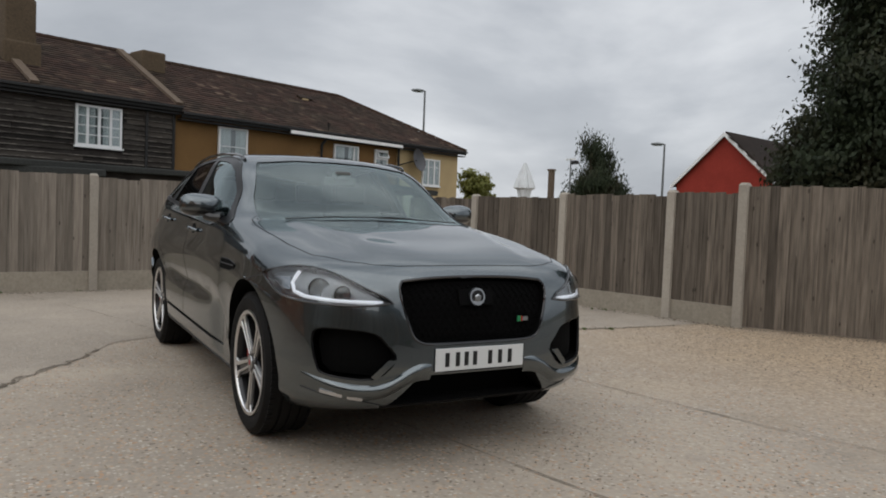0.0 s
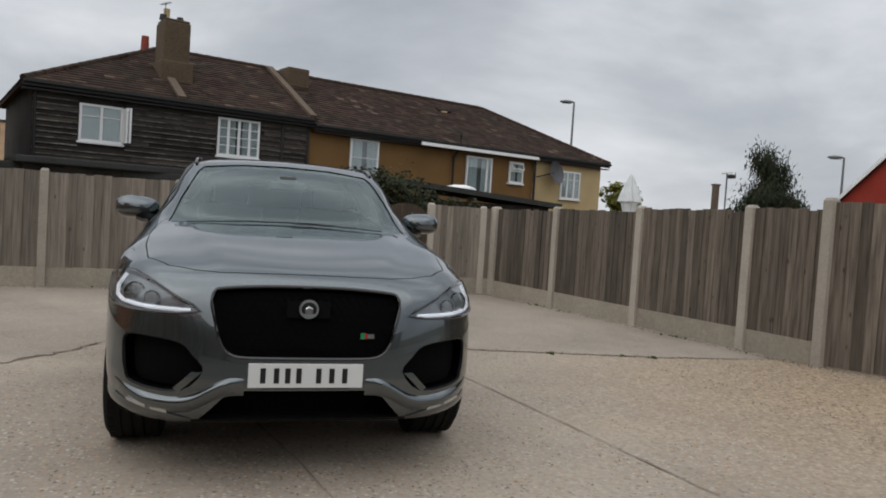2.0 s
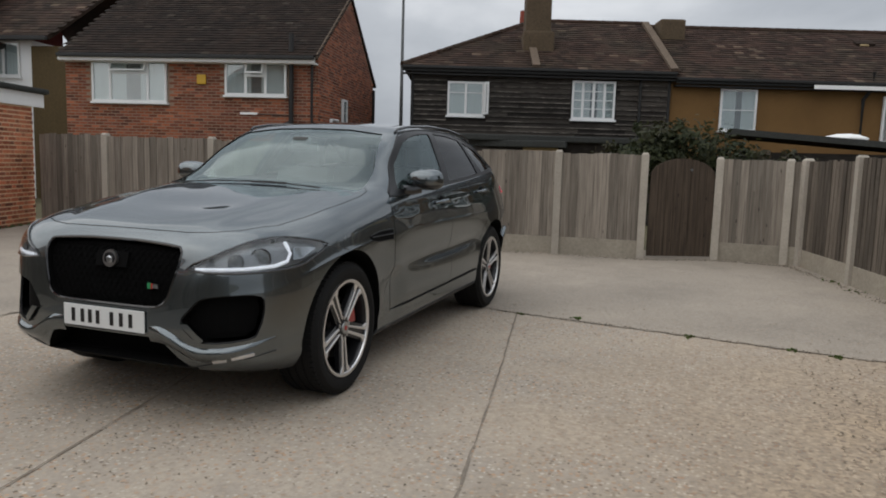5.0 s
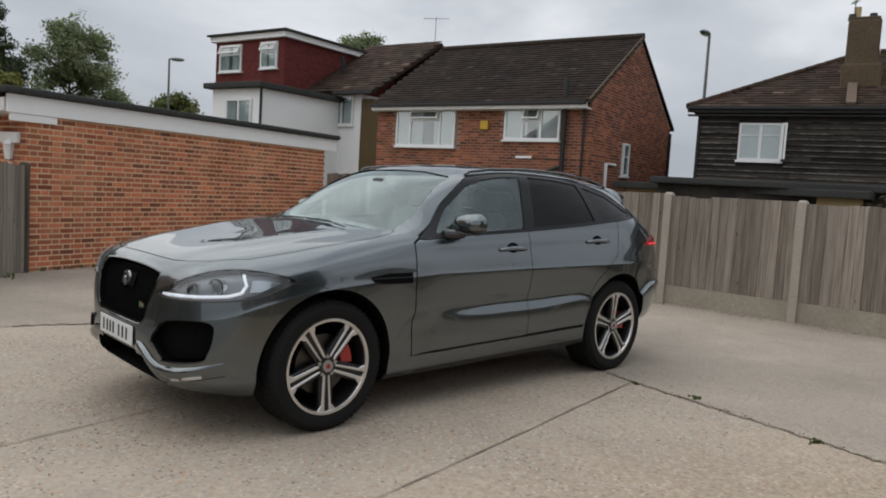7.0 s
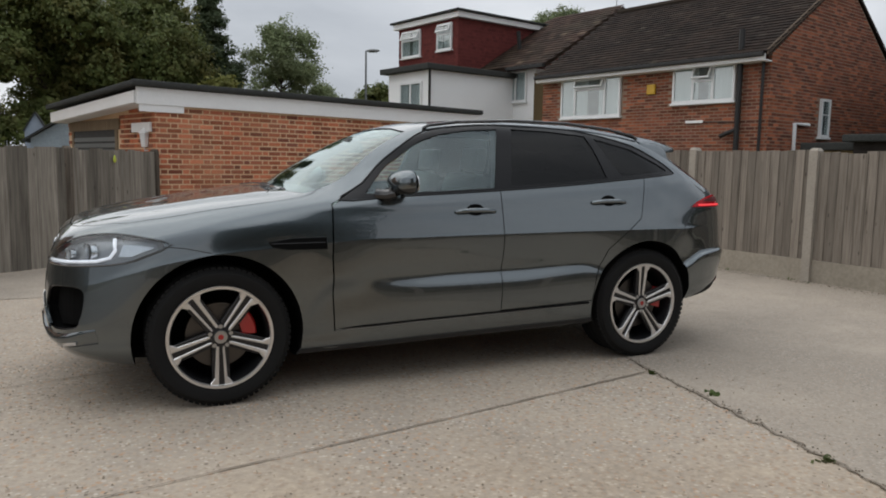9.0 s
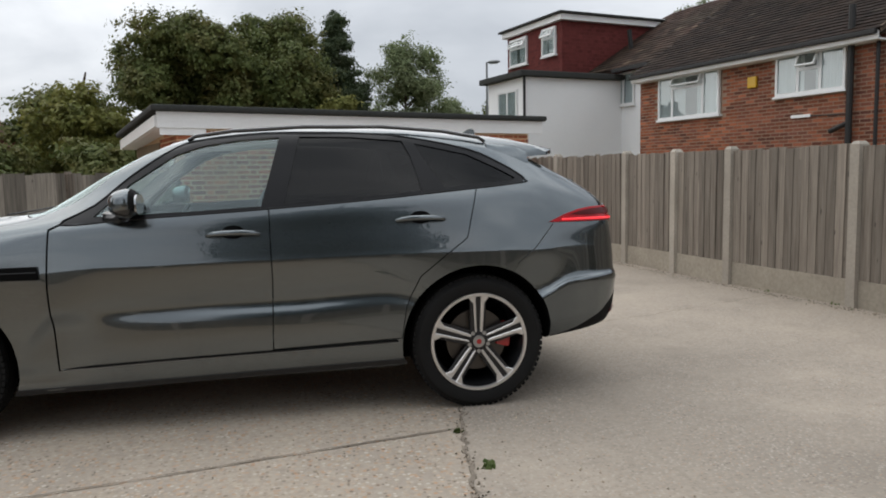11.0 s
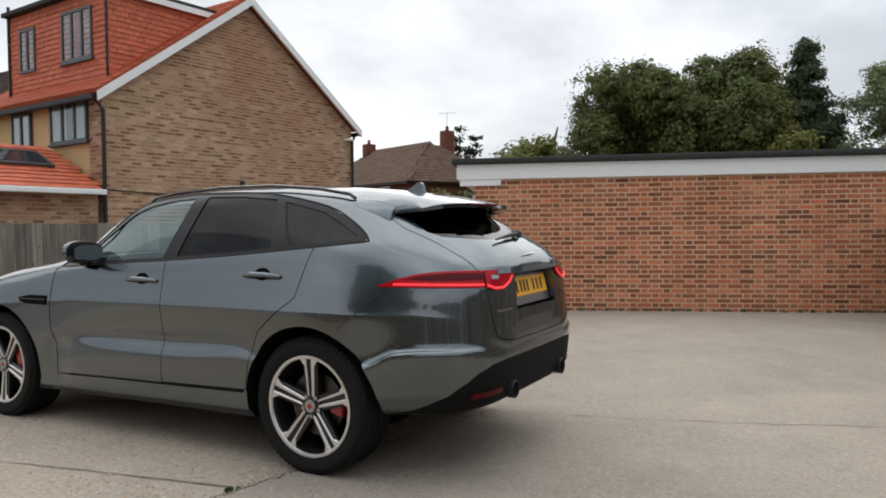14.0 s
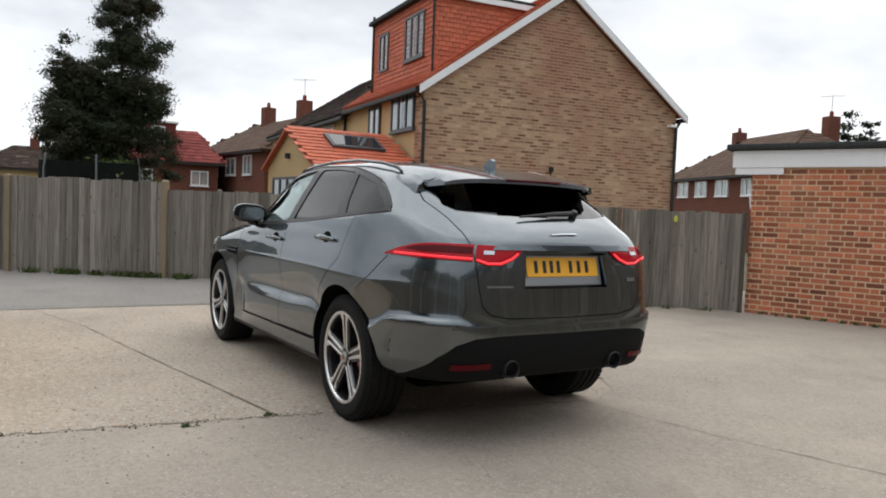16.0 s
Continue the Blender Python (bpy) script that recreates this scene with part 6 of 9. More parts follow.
def parasol():
    p = thing("parasol", "folded cream garden parasol standing behind the fence", "parasol", at=(-6.55, 6.71, 0))
    p.scale = (0.9, 0.9, 0.885)
    part("pole", cyl((0, 0, 0), (0, 0, 2.6), 0.02), "white_paint", p)
    bm = bmesh.new()
    rings = []
    for i, (z, r) in enumerate(((1.35, 0.12), (1.85, 0.12), (2.0, 0.15), (2.04, 0.22), (2.22, 0.17), (2.42, 0.10), (2.6, 0.03))):
        rings.append([bm.verts.new((math.cos(k / 16 * math.tau) * r * (1.15 if k % 2 else 0.85), math.sin(k / 16 * math.tau) * r * (1.15 if k % 2 else 0.85), z)) for k in range(16)])
    for a, b in zip(rings, rings[1:]):
        for k in range(16):
            bm.faces.new((a[k], a[(k + 1) % 16], b[(k + 1) % 16], b[k]))
    part("canopy", bm, "net", p, "folded cream cloth")


parasol()


def far_house(name, label, at_, turn, w, dep, ze, zr, wall, roof, windows, hip=0.0, chimneys=()):
    """A distant house: walls, a pitched or hipped roof, windows, chimneys. Its front looks along its own -y."""
    h = thing(name, label, "house", at=at_)
    h.rotation_euler = (0, 0, radians(turn))
    m = Matrix()
    if hip:
        part("wall", box((0, 0, 0), (w, dep, ze), m), wall, h)
    else:
        part("wall", prism([(0, 0), (dep, 0), (dep, ze), (dep / 2, zr - 0.1), (0, ze)], Matrix(((0, 0, 1, 0), (1, 0, 0, 0), (0, 1, 0, 0), (0, 0, 0, 1))), 0, w), wall, h)
    o = 0.25
    e = [Vector((-o if hip else -0.1, -o, ze)), Vector((w + (o if hip else 0.1), -o, ze)), Vector((w + (o if hip else 0.1), dep + o, ze)), Vector((-o if hip else -0.1, dep + o, ze))]
    r0, r1 = Vector((hip if hip else -0.1, dep / 2, zr)), Vector((w - hip if hip else w + 0.1, dep / 2, zr))
    for pts in ((e[0], e[1], r1, r0), (e[2], e[3], r0, r1)) + (((e[3], e[0], r0), (e[1], e[2], r1)) if hip else ()):
        part("roof", poly_face(pts, 0.08), roof, h)
    up = Vector((0, dep / 2 + o, zr - ze))
    L = e[1].x - e[0].x
    tiled(slope_frame(e[0], (1, 0, 0), up), [(0, 0), (L, 0), (r1.x - e[0].x, up.length), (r0.x - e[0].x, up.length)], roof, h, 0.24, 0.3, 5)
    if hip:
        for a, b, c in ((e[1], e[2], r1), (e[3], e[0], r0)):
            u = c - (a + b) / 2
            tiled(slope_frame(a, b - a, u), [(0, 0), ((b - a).length, 0), ((b - a).length / 2, u.length)], roof, h, 0.24, 0.3, 6)
    if chimneys:
        aerial(Vector((chimneys[-1][0], chimneys[-1][1], chimneys[-1][2] + chimneys[-1][3])), h, 0.8, 1.1)
    for x, z, ww, hh in windows:
        window("window", m, x, z, ww, hh, (0.5, 0.5) if ww > 0.7 else (1.0,), h)
    part("gutter", box((e[0].x, -o - 0.08, ze - 0.1), (e[1].x, -o, ze), m), "black_pipe", h)
    for x, y, z, ch in chimneys:
        c = part("chimney", box((x - 0.25, y - 0.3, z - 0.8), (x + 0.25, y + 0.3, z + ch), m, 0.02), "brick_far", h, "red brick chimney")
        part("chimney_pot", cyl((x, y, z + ch), (x, y, z + ch + 0.25), 0.1, 0.08, 10), "pot", c)
    return h


far_house("brick_semi", "red brick house with white windows under a brown tiled roof", (34.0, -6.1, 0), -175.9, 9.6, 5.2, 3.5, 5.25, "brick_far", "tile_tan", ((0.9, 2.5, 0.95, 0.75), (2.7, 2.5, 1.1, 0.8), (5.0, 2.5, 1.2, 0.8), (7.2, 2.5, 0.95, 0.85)), 1.6, ((3.4, 2.6, 5.3, 0.75), (7.6, 2.6, 5.0, 1.0)))
mansard = far_house("red_roof_house", "distant house with a red tiled mansard and white windows", (28.4, -1.9, 0), -97, 3.9, 3.4, 2.95, 4.45, "brick_far", "tile_red", ((0.5, 1.95, 0.7, 0.62), (2.75, 1.95, 0.75, 0.65)), 0.75)
md_ = part("dormer", box((0.95, -0.12, 3.05), (2.1, 1.6, 4.58)), "brick_maroon", mansard, "maroon tile-hung dormer")
part("dormer_roof", box((0.85, -0.2, 4.58), (2.2, 1.7, 4.66)), "white_paint", md_)
window("window", Matrix.Translation((0, -0.125, 0)), 1.1, 3.75, 0.55, 0.68, (1.0,), mansard)
far_house("brown_roof_house", "distant brick house with a hipped brown roof and white windows", (23.03, -29.09, 0), 157.3, 10.0, 6.4, 3.42, 5.7, "brick_far", "tile_tan", ((1.4, 2.5, 1.15, 0.78), (3.3, 2.5, 1.15, 0.78), (5.3, 2.5, 1.15, 0.78), (7.6, 2.5, 0.8, 0.78)), 2.7, ((1.95, 3.0, 5.35, 0.7), (7.6, 4.2, 5.3, 1.0)))
far_house("low_bungalow", "distant low house with a brown roof", (39.5, 3.5, 0), -92, 6.0, 6.0, 2.6, 3.9, "render_cream", "tile_brown", (), 1.5, ((2.6, 3.0, 3.8, 0.6),))


def red_gable():
    h = thing("red_house", "bright red brick gable with white bargeboards and a dark roof", "house", at=(-10.8, 15.7, 0))
    red = mat("bright_red_brick", (0.36, 0.05, 0.035), (0.29, 0.042, 0.03), 30, 2, 0.85)
    m = Matrix.Translation((10.8, -15.7, 0)) @ wall_frame((-10.85, 15.65), (0.98, 0.2))
    W, ZE, ZR, LEN = 3.1, 2.5, 3.86, 9.0
    part("wall", prism([(0, 0), (W, 0), (W, ZE), (W / 2, ZR), (0, ZE)], m @ Matrix(((1, 0, 0, 0), (0, 0, 1, 0), (0, 1, 0, 0), (0, 0, 0, 1))), 0, LEN), red, h)
    for a, b in (((-0.12, ZE - 0.12), (W / 2, ZR + 0.06)), ((W + 0.12, ZE - 0.12), (W / 2, ZR + 0.06))):
        pts = [Vector((a[0], -0.12, a[1])), Vector((b[0], -0.12, b[1])), Vector((b[0], LEN, b[1])), Vector((a[0], LEN, a[1]))]
        part("roof", poly_face([m @ p for p in pts], 0.05), "tile_dark", h)
        up = pts[1] - pts[0]
        if a[0] > 1:
            tiled(slope_frame(m @ pts[0], m.to_3x3() @ Vector((0, 1, 0)), m.to_3x3() @ up), [(0, 0), (LEN, 0), (LEN, up.length), (0, up.length)], "tile_dark", h, 0.2, 0.26, 81)
        part("bargeboard", poly_face([m @ (p + Vector((0, -0.03, k))) for p, k in ((pts[0], -0.1), (pts[1], -0.1), (pts[1], 0.02), (pts[0], 0.02))], 0.03), "white_paint", h, "white bargeboard")


red_gable()


def flats():
    h = thing("apartment_block", "distant tan brick apartment block with rows of windows", "apartment block", at=(-53, -17.5, 0))
    m = Matrix.Translation((53, 17.5, 0)) @ wall_frame((-52.0, -19.0), (-0.12, 1.0))
    part("wall", box((0, 0, 0), (3.9, 6, 6.0), m), "brick_tan", h)
    for i in range(5):
        for k in range(3):
            w = part("window", box((0.35 + 0.72 * i, -0.05, 2.9 + k * 1.0), (0.75 + 0.72 * i, 0.0, 3.6 + k * 1.0), m), "grey_frame", h)
            part("pane", box((0.4 + 0.72 * i, -0.06, 2.95 + k * 1.0), (0.7 + 0.72 * i, -0.05, 3.55 + k * 1.0), m), plain("far_pane", (0.25, 0.27, 0.3), 0.2) if (i, k) == (0, 0) else bpy.data.materials["far_pane"], w)
    part("roof", box((-0.1, -0.1, 6.0), (4.0, 6, 6.15), m), "felt", h)


flats()


def small_sign(base, h, label):
    s = thing("sign_post", label, "sign")
    s.location = base
    part("pole", cyl((0, 0, 0), (0, 0, h), 0.03), "steel", s)
    part("panel", box((-0.3, -0.02, h - 0.05), (0.3, 0.02, h + 0.02), None, 0.005), "white_paint", s)
    part("camera_box", box((0.12, -0.08, h - 0.22), (0.4, 0.08, h - 0.08), None, 0.01), "black_pipe", s)


small_sign((-17.7, 17.1, 0), 3.62, "thin post with a small flat head beyond the fence")


pc = thing("chimney_stack", "slim grey concrete stack beyond the fence", "chimney", at=(-26.0, 22.7, 0))
part("shaft", box((-0.13, -0.13, 0), (0.13, 0.13, 3.75), None, 0.02), "cement", pc)
part("cap", box((-0.17, -0.17, 3.75), (0.17, 0.17, 3.85), None, 0.02), "cement", pc)
for x, y, top, k in ((14.7, -31.8, 6.5, 51), (13.9, -32.3, 6.3, 52)):
    tree("spruce_tree", (x, y, 0), top, cone_lobes(rg, top, 1.0, 13, 2.2), "conifer", "small dark spruce beyond the brown roof", 9000, 0.08, 0.12, 4, k, clump=0.2)


def trampoline():
    """Only its dark safety net on bent poles shows over the fence."""
    t = thing("trampoline", "garden trampoline with a dark net on grey poles", "trampoline", at=(10.9, 1.1, 0))
    net = mat("black_netting", (0.012, 0.016, 0.014), (0.02, 0.026, 0.022), 60, 4, 0.9)
    ring = [(math.cos(a) * 0.95, math.sin(a) * 0.95) for a in np.linspace(0, math.tau, 24, endpoint=False)]
    bm = bmesh.new()
    lo = [bm.verts.new((x, y, 0.7)) for x, y in ring]
    hi = [bm.verts.new((x * 0.97, y * 0.97, 1.98 + 0.02 * math.cos(6 * k))) for k, (x, y) in enumerate(ring)]
    for k in range(24):
        bm.faces.new((lo[k], lo[(k + 1) % 24], hi[(k + 1) % 24], hi[k]))
    bmesh.ops.solidify(bm, geom=bm.faces[:], thickness=0.01)
    part("net", bm, net, t)
    part("bed", cyl((0, 0, 0.66), (0, 0, 0.70), 1.0, 1.0, 24), "black_pipe", t)
    for k in range(0, 24, 4):
        x, y = ring[k]
        part("pole", tube([(x * 1.04, y * 1.04, 0), (x * 1.04, y * 1.04, 1.8), (x, y, 2.1)], 0.02, 8), "steel", t, smooth=True)


trampoline()
tg = thing("plastic_tag", "small yellow-green plastic tag caught on the boards", "tag", at=(1.84, -5.72, 1.30))
bmt = bmesh.new()
bmesh.ops.create_uvsphere(bmt, u_segments=12, v_segments=8, radius=1.0)
for v in bmt.verts:
    v.co = Vector((v.co.x * 0.012, v.co.y * 0.03 * (1 - 0.4 * v.co.z), v.co.z * 0.05))
bmesh.ops.rotate(bmt, cent=(0, 0, 0), matrix=Matrix.Rotation(radians(-38), 3, "Z"), verts=bmt.verts[:])
bmesh.ops.translate(bmt, vec=(-0.03, 0.03, 0.02), verts=bmt.verts[:])
part("tag", bmt, plain("yellow_green_plastic", (0.45, 0.50, 0.06), 0.5), tg, smooth=True)


def summer_house():
    s = thing("summer_house", "pale blue wooden summer house with a pointed dark roof", "shed", at=(2.6, -15.4, 0))
    blue = mat("pale_blue_paint", (0.35, 0.42, 0.47), (0.28, 0.34, 0.39), 15, 2, 0.8)
    part("wall", prism([(-0.8, 0), (0.8, 0), (0.8, 1.75), (0, 2.25), (-0.8, 1.75)], Matrix(((1, 0, 0, 0), (0, 0, 1, 0), (0, 1, 0, 0), (0, 0, 0, 1))), -0.8, 0.8), blue, s)
    for k in (-1, 1):
        part("roof", poly_face([(k * 0.95, 0.95, 1.66), (k * 0.95, -0.95, 1.66), (0, -0.95, 2.3), (0, 0.95, 2.3)], 0.05), "felt", s)


summer_house()

# dark undergrowth behind the garage
rg = np.random.default_rng(91) if not isinstance(rg, random.Random) else random.Random(91)
for k, (x, y) in enumerate(((2.6, -22.0), (5.6, -21.5), (8.8, -21.0))):
    tree("laurel_shrub", (x, y, 0), 2.9, ball_lobes(rg, 16, 1.8, 0.5, 2.3, 0.5, 0.8), "oak", "dense dark green shrub behind the garage", 12000, 0.08, 0.1, 4, 61 + k, category="shrub", clump=0.3)


# ---- the car: its nose looks along +x, its middle between the axles is at the origin ----
def smooth_rows(xs, rows, at):
    """Monotone cubic through rows of numbers given at xs (rising), read at other places."""
    xs, rows = np.array(xs, float), np.array(rows, float)
    h = np.diff(xs)[:, None]
    dlt = np.diff(rows, axis=0) / h
    d = np.zeros_like(rows)
    for i in range(1, len(xs) - 1):
        w1, w2 = 2 * h[i] + h[i - 1], h[i] + 2 * h[i - 1]
        same = dlt[i - 1] * dlt[i] > 0
        with np.errstate(divide="ignore", invalid="ignore"):
            v = (w1 + w2) / (w1 / dlt[i - 1] + w2 / dlt[i])
        d[i] = np.where(same, np.nan_to_num(v), 0)
    d[0], d[-1] = dlt[0], dlt[-1]
    out = []
    for x in at:
        i = min(max(np.searchsorted(xs, x) - 1, 0), len(xs) - 2)
        t = (x - xs[i]) / h[i, 0]
        out.append((2 * t**3 - 3 * t**2 + 1) * rows[i] + (t**3 - 2 * t**2 + t) * h[i] * d[i] + (-2 * t**3 + 3 * t**2) * rows[i + 1] + (t**3 - t**2) * h[i] * d[i + 1])
    return np.array(out)


def round_line(pts, n):
    """Catmull-Rom through points, n steps a span."""
    p = np.array(pts, float)
    p = np.vstack([2 * p[0] - p[1], p, 2 * p[-1] - p[-2]])
    out = []
    for i in range(1, len(p) - 2):
        for k in range(n):
            t = k / n
            out.append(0.5 * (2 * p[i] + (p[i + 1] - p[i - 1]) * t + (2 * p[i - 1] - 5 * p[i] + 4 * p[i + 1] - p[i + 2]) * t**2 + (3 * p[i] - p[i - 1] - 3 * p[i + 1] + p[i + 2]) * t**3))
    out.append(p[-2])
    return np.array(out)


# sections of half the body from nose to tail: x, then (y, z) from the sill round to the middle of the roof
SECTIONS = [
    (2.305, (0.10, 0.44), (0.26, 0.46), (0.30, 0.50), (0.30, 0.56), (0.27, 0.60), (0.22, 0.62), (0.16, 0.63), (0.10, 0.635), (0.05, 0.637), (0, 0.638)),
    (2.285, (0.30, 0.37), (0.45, 0.42), (0.49, 0.50), (0.48, 0.60), (0.45, 0.68), (0.40, 0.72), (0.32, 0.745), (0.22, 0.76), (0.10, 0.765), (0, 0.767)),
    (2.24, (0.44, 0.31), (0.60, 0.37), (0.645, 0.50), (0.635, 0.64), (0.61, 0.76), (0.56, 0.83), (0.47, 0.865), (0.33, 0.885), (0.16, 0.892), (0, 0.895)),
    (2.18, (0.56, 0.28), (0.71, 0.34), (0.745, 0.48), (0.735, 0.66), (0.71, 0.80), (0.66, 0.875), (0.57, 0.92), (0.42, 0.943), (0.21, 0.955), (0, 0.958)),
    (2.08, (0.66, 0.26), (0.80, 0.32), (0.83, 0.46), (0.825, 0.67), (0.80, 0.83), (0.755, 0.91), (0.66, 0.96), (0.49, 0.985), (0.25, 0.998), (0, 1.0)),
    (1.92, (0.76, 0.24), (0.875, 0.32), (0.90, 0.48), (0.898, 0.72), (0.875, 0.87), (0.81, 0.955), (0.70, 1.0), (0.50, 1.022), (0.26, 1.032), (0, 1.033)),
    (1.70, (0.84, 0.23), (0.92, 0.34), (0.94, 0.52), (0.94, 0.78), (0.905, 0.93), (0.83, 1.0), (0.70, 1.04), (0.48, 1.058), (0.24, 1.066), (0, 1.066)),
    (1.437, (0.86, 0.23), (0.94, 0.35), (0.958, 0.54), (0.958, 0.82), (0.92, 0.98), (0.84, 1.05), (0.71, 1.085), (0.49, 1.103), (0.25, 1.112), (0, 1.112)),
    (1.15, (0.87, 0.23), (0.925, 0.35), (0.94, 0.54), (0.948, 0.83), (0.92, 1.0), (0.855, 1.082), (0.73, 1.12), (0.51, 1.142), (0.26, 1.153), (0, 1.155)),
    (0.97, (0.87, 0.235), (0.91, 0.36), (0.925, 0.54), (0.945, 0.84), (0.922, 1.01), (0.865, 1.10), (0.735, 1.145), (0.52, 1.168), (0.26, 1.182), (0, 1.186)),
    (0.80, (0.87, 0.24), (0.905, 0.37), (0.918, 0.54), (0.945, 0.85), (0.925, 1.02), (0.875, 1.115), (0.73, 1.19), (0.55, 1.25), (0.28, 1.285), (0, 1.29)),
    (0.55, (0.87, 0.24), (0.928, 0.395), (0.908, 0.53), (0.945, 0.87), (0.928, 1.03), (0.885, 1.13), (0.735, 1.29), (0.61, 1.385), (0.33, 1.425), (0, 1.435)),
    (0.30, (0.87, 0.245), (0.932, 0.40), (0.906, 0.53), (0.945, 0.87), (0.93, 1.035), (0.887, 1.145), (0.755, 1.365), (0.635, 1.495), (0.36, 1.54), (0, 1.552)),
    (0.05, (0.87, 0.25), (0.934, 0.405), (0.905, 0.535), (0.946, 0.875), (0.93, 1.04), (0.888, 1.155), (0.765, 1.405), (0.645, 1.56), (0.36, 1.604), (0, 1.616)),
    (-0.40, (0.87, 0.255), (0.936, 0.41), (0.906, 0.54), (0.95, 0.88), (0.93, 1.05), (0.887, 1.175), (0.768, 1.43), (0.648, 1.592), (0.36, 1.636), (0, 1.648)),
    (-0.90, (0.875, 0.26), (0.938, 0.425), (0.918, 0.56), (0.958, 0.885), (0.935, 1.06), (0.885, 1.205), (0.765, 1.44), (0.643, 1.59), (0.36, 1.634), (0, 1.646)),
    (-1.40, (0.86, 0.28), (0.935, 0.42), (0.958, 0.58), (0.968, 0.88), (0.938, 1.08), (0.875, 1.24), (0.755, 1.43), (0.622, 1.556), (0.35, 1.605), (0, 1.617)),
    (-1.62, (0.84, 0.31), (0.93, 0.43), (0.955, 0.59), (0.962, 0.88), (0.928, 1.085), (0.855, 1.255), (0.735, 1.41), (0.60, 1.52), (0.34, 1.572), (0, 1.584)),
    (-1.80, (0.81, 0.345), (0.905, 0.44), (0.935, 0.60), (0.94, 0.87), (0.90, 1.08), (0.825, 1.245), (0.71, 1.372), (0.575, 1.455), (0.33, 1.50), (0, 1.51)),
    (-2.00, (0.78, 0.37), (0.865, 0.46), (0.895, 0.61), (0.895, 0.86), (0.85, 1.07), (0.77, 1.215), (0.66, 1.312), (0.53, 1.37), (0.30, 1.402), (0, 1.41)),
    (-2.18, (0.72, 0.385), (0.80, 0.47), (0.835, 0.62), (0.832, 0.85), (0.785, 1.05), (0.71, 1.17), (0.60, 1.242), (0.47, 1.285), (0.26, 1.31), (0, 1.315)),
    (-2.29, (0.66, 0.40), (0.735, 0.48), (0.77, 0.62), (0.765, 0.83), (0.72, 1.03), (0.65, 1.135), (0.55, 1.195), (0.42, 1.228), (0.23, 1.248), (0, 1.252)),
    (-2.365, (0.57, 0.42), (0.655, 0.50), (0.69, 0.62), (0.685, 0.80), (0.63, 0.99), (0.565, 1.09), (0.475, 1.14), (0.36, 1.17), (0.2, 1.185), (0, 1.19)),
    (-2.405, (0.46, 0.45), (0.56, 0.52), (0.60, 0.62), (0.595, 0.76), (0.52, 0.92), (0.46, 1.0), (0.38, 1.06), (0.28, 1.09), (0.15, 1.105), (0, 1.11)),
    (-2.43, (0.25, 0.52), (0.38, 0.56), (0.44, 0.62), (0.43, 0.70), (0.38, 0.74), (0.30, 0.755), (0.22, 0.765), (0.15, 0.77), (0.07, 0.772), (0, 0.773)),
]


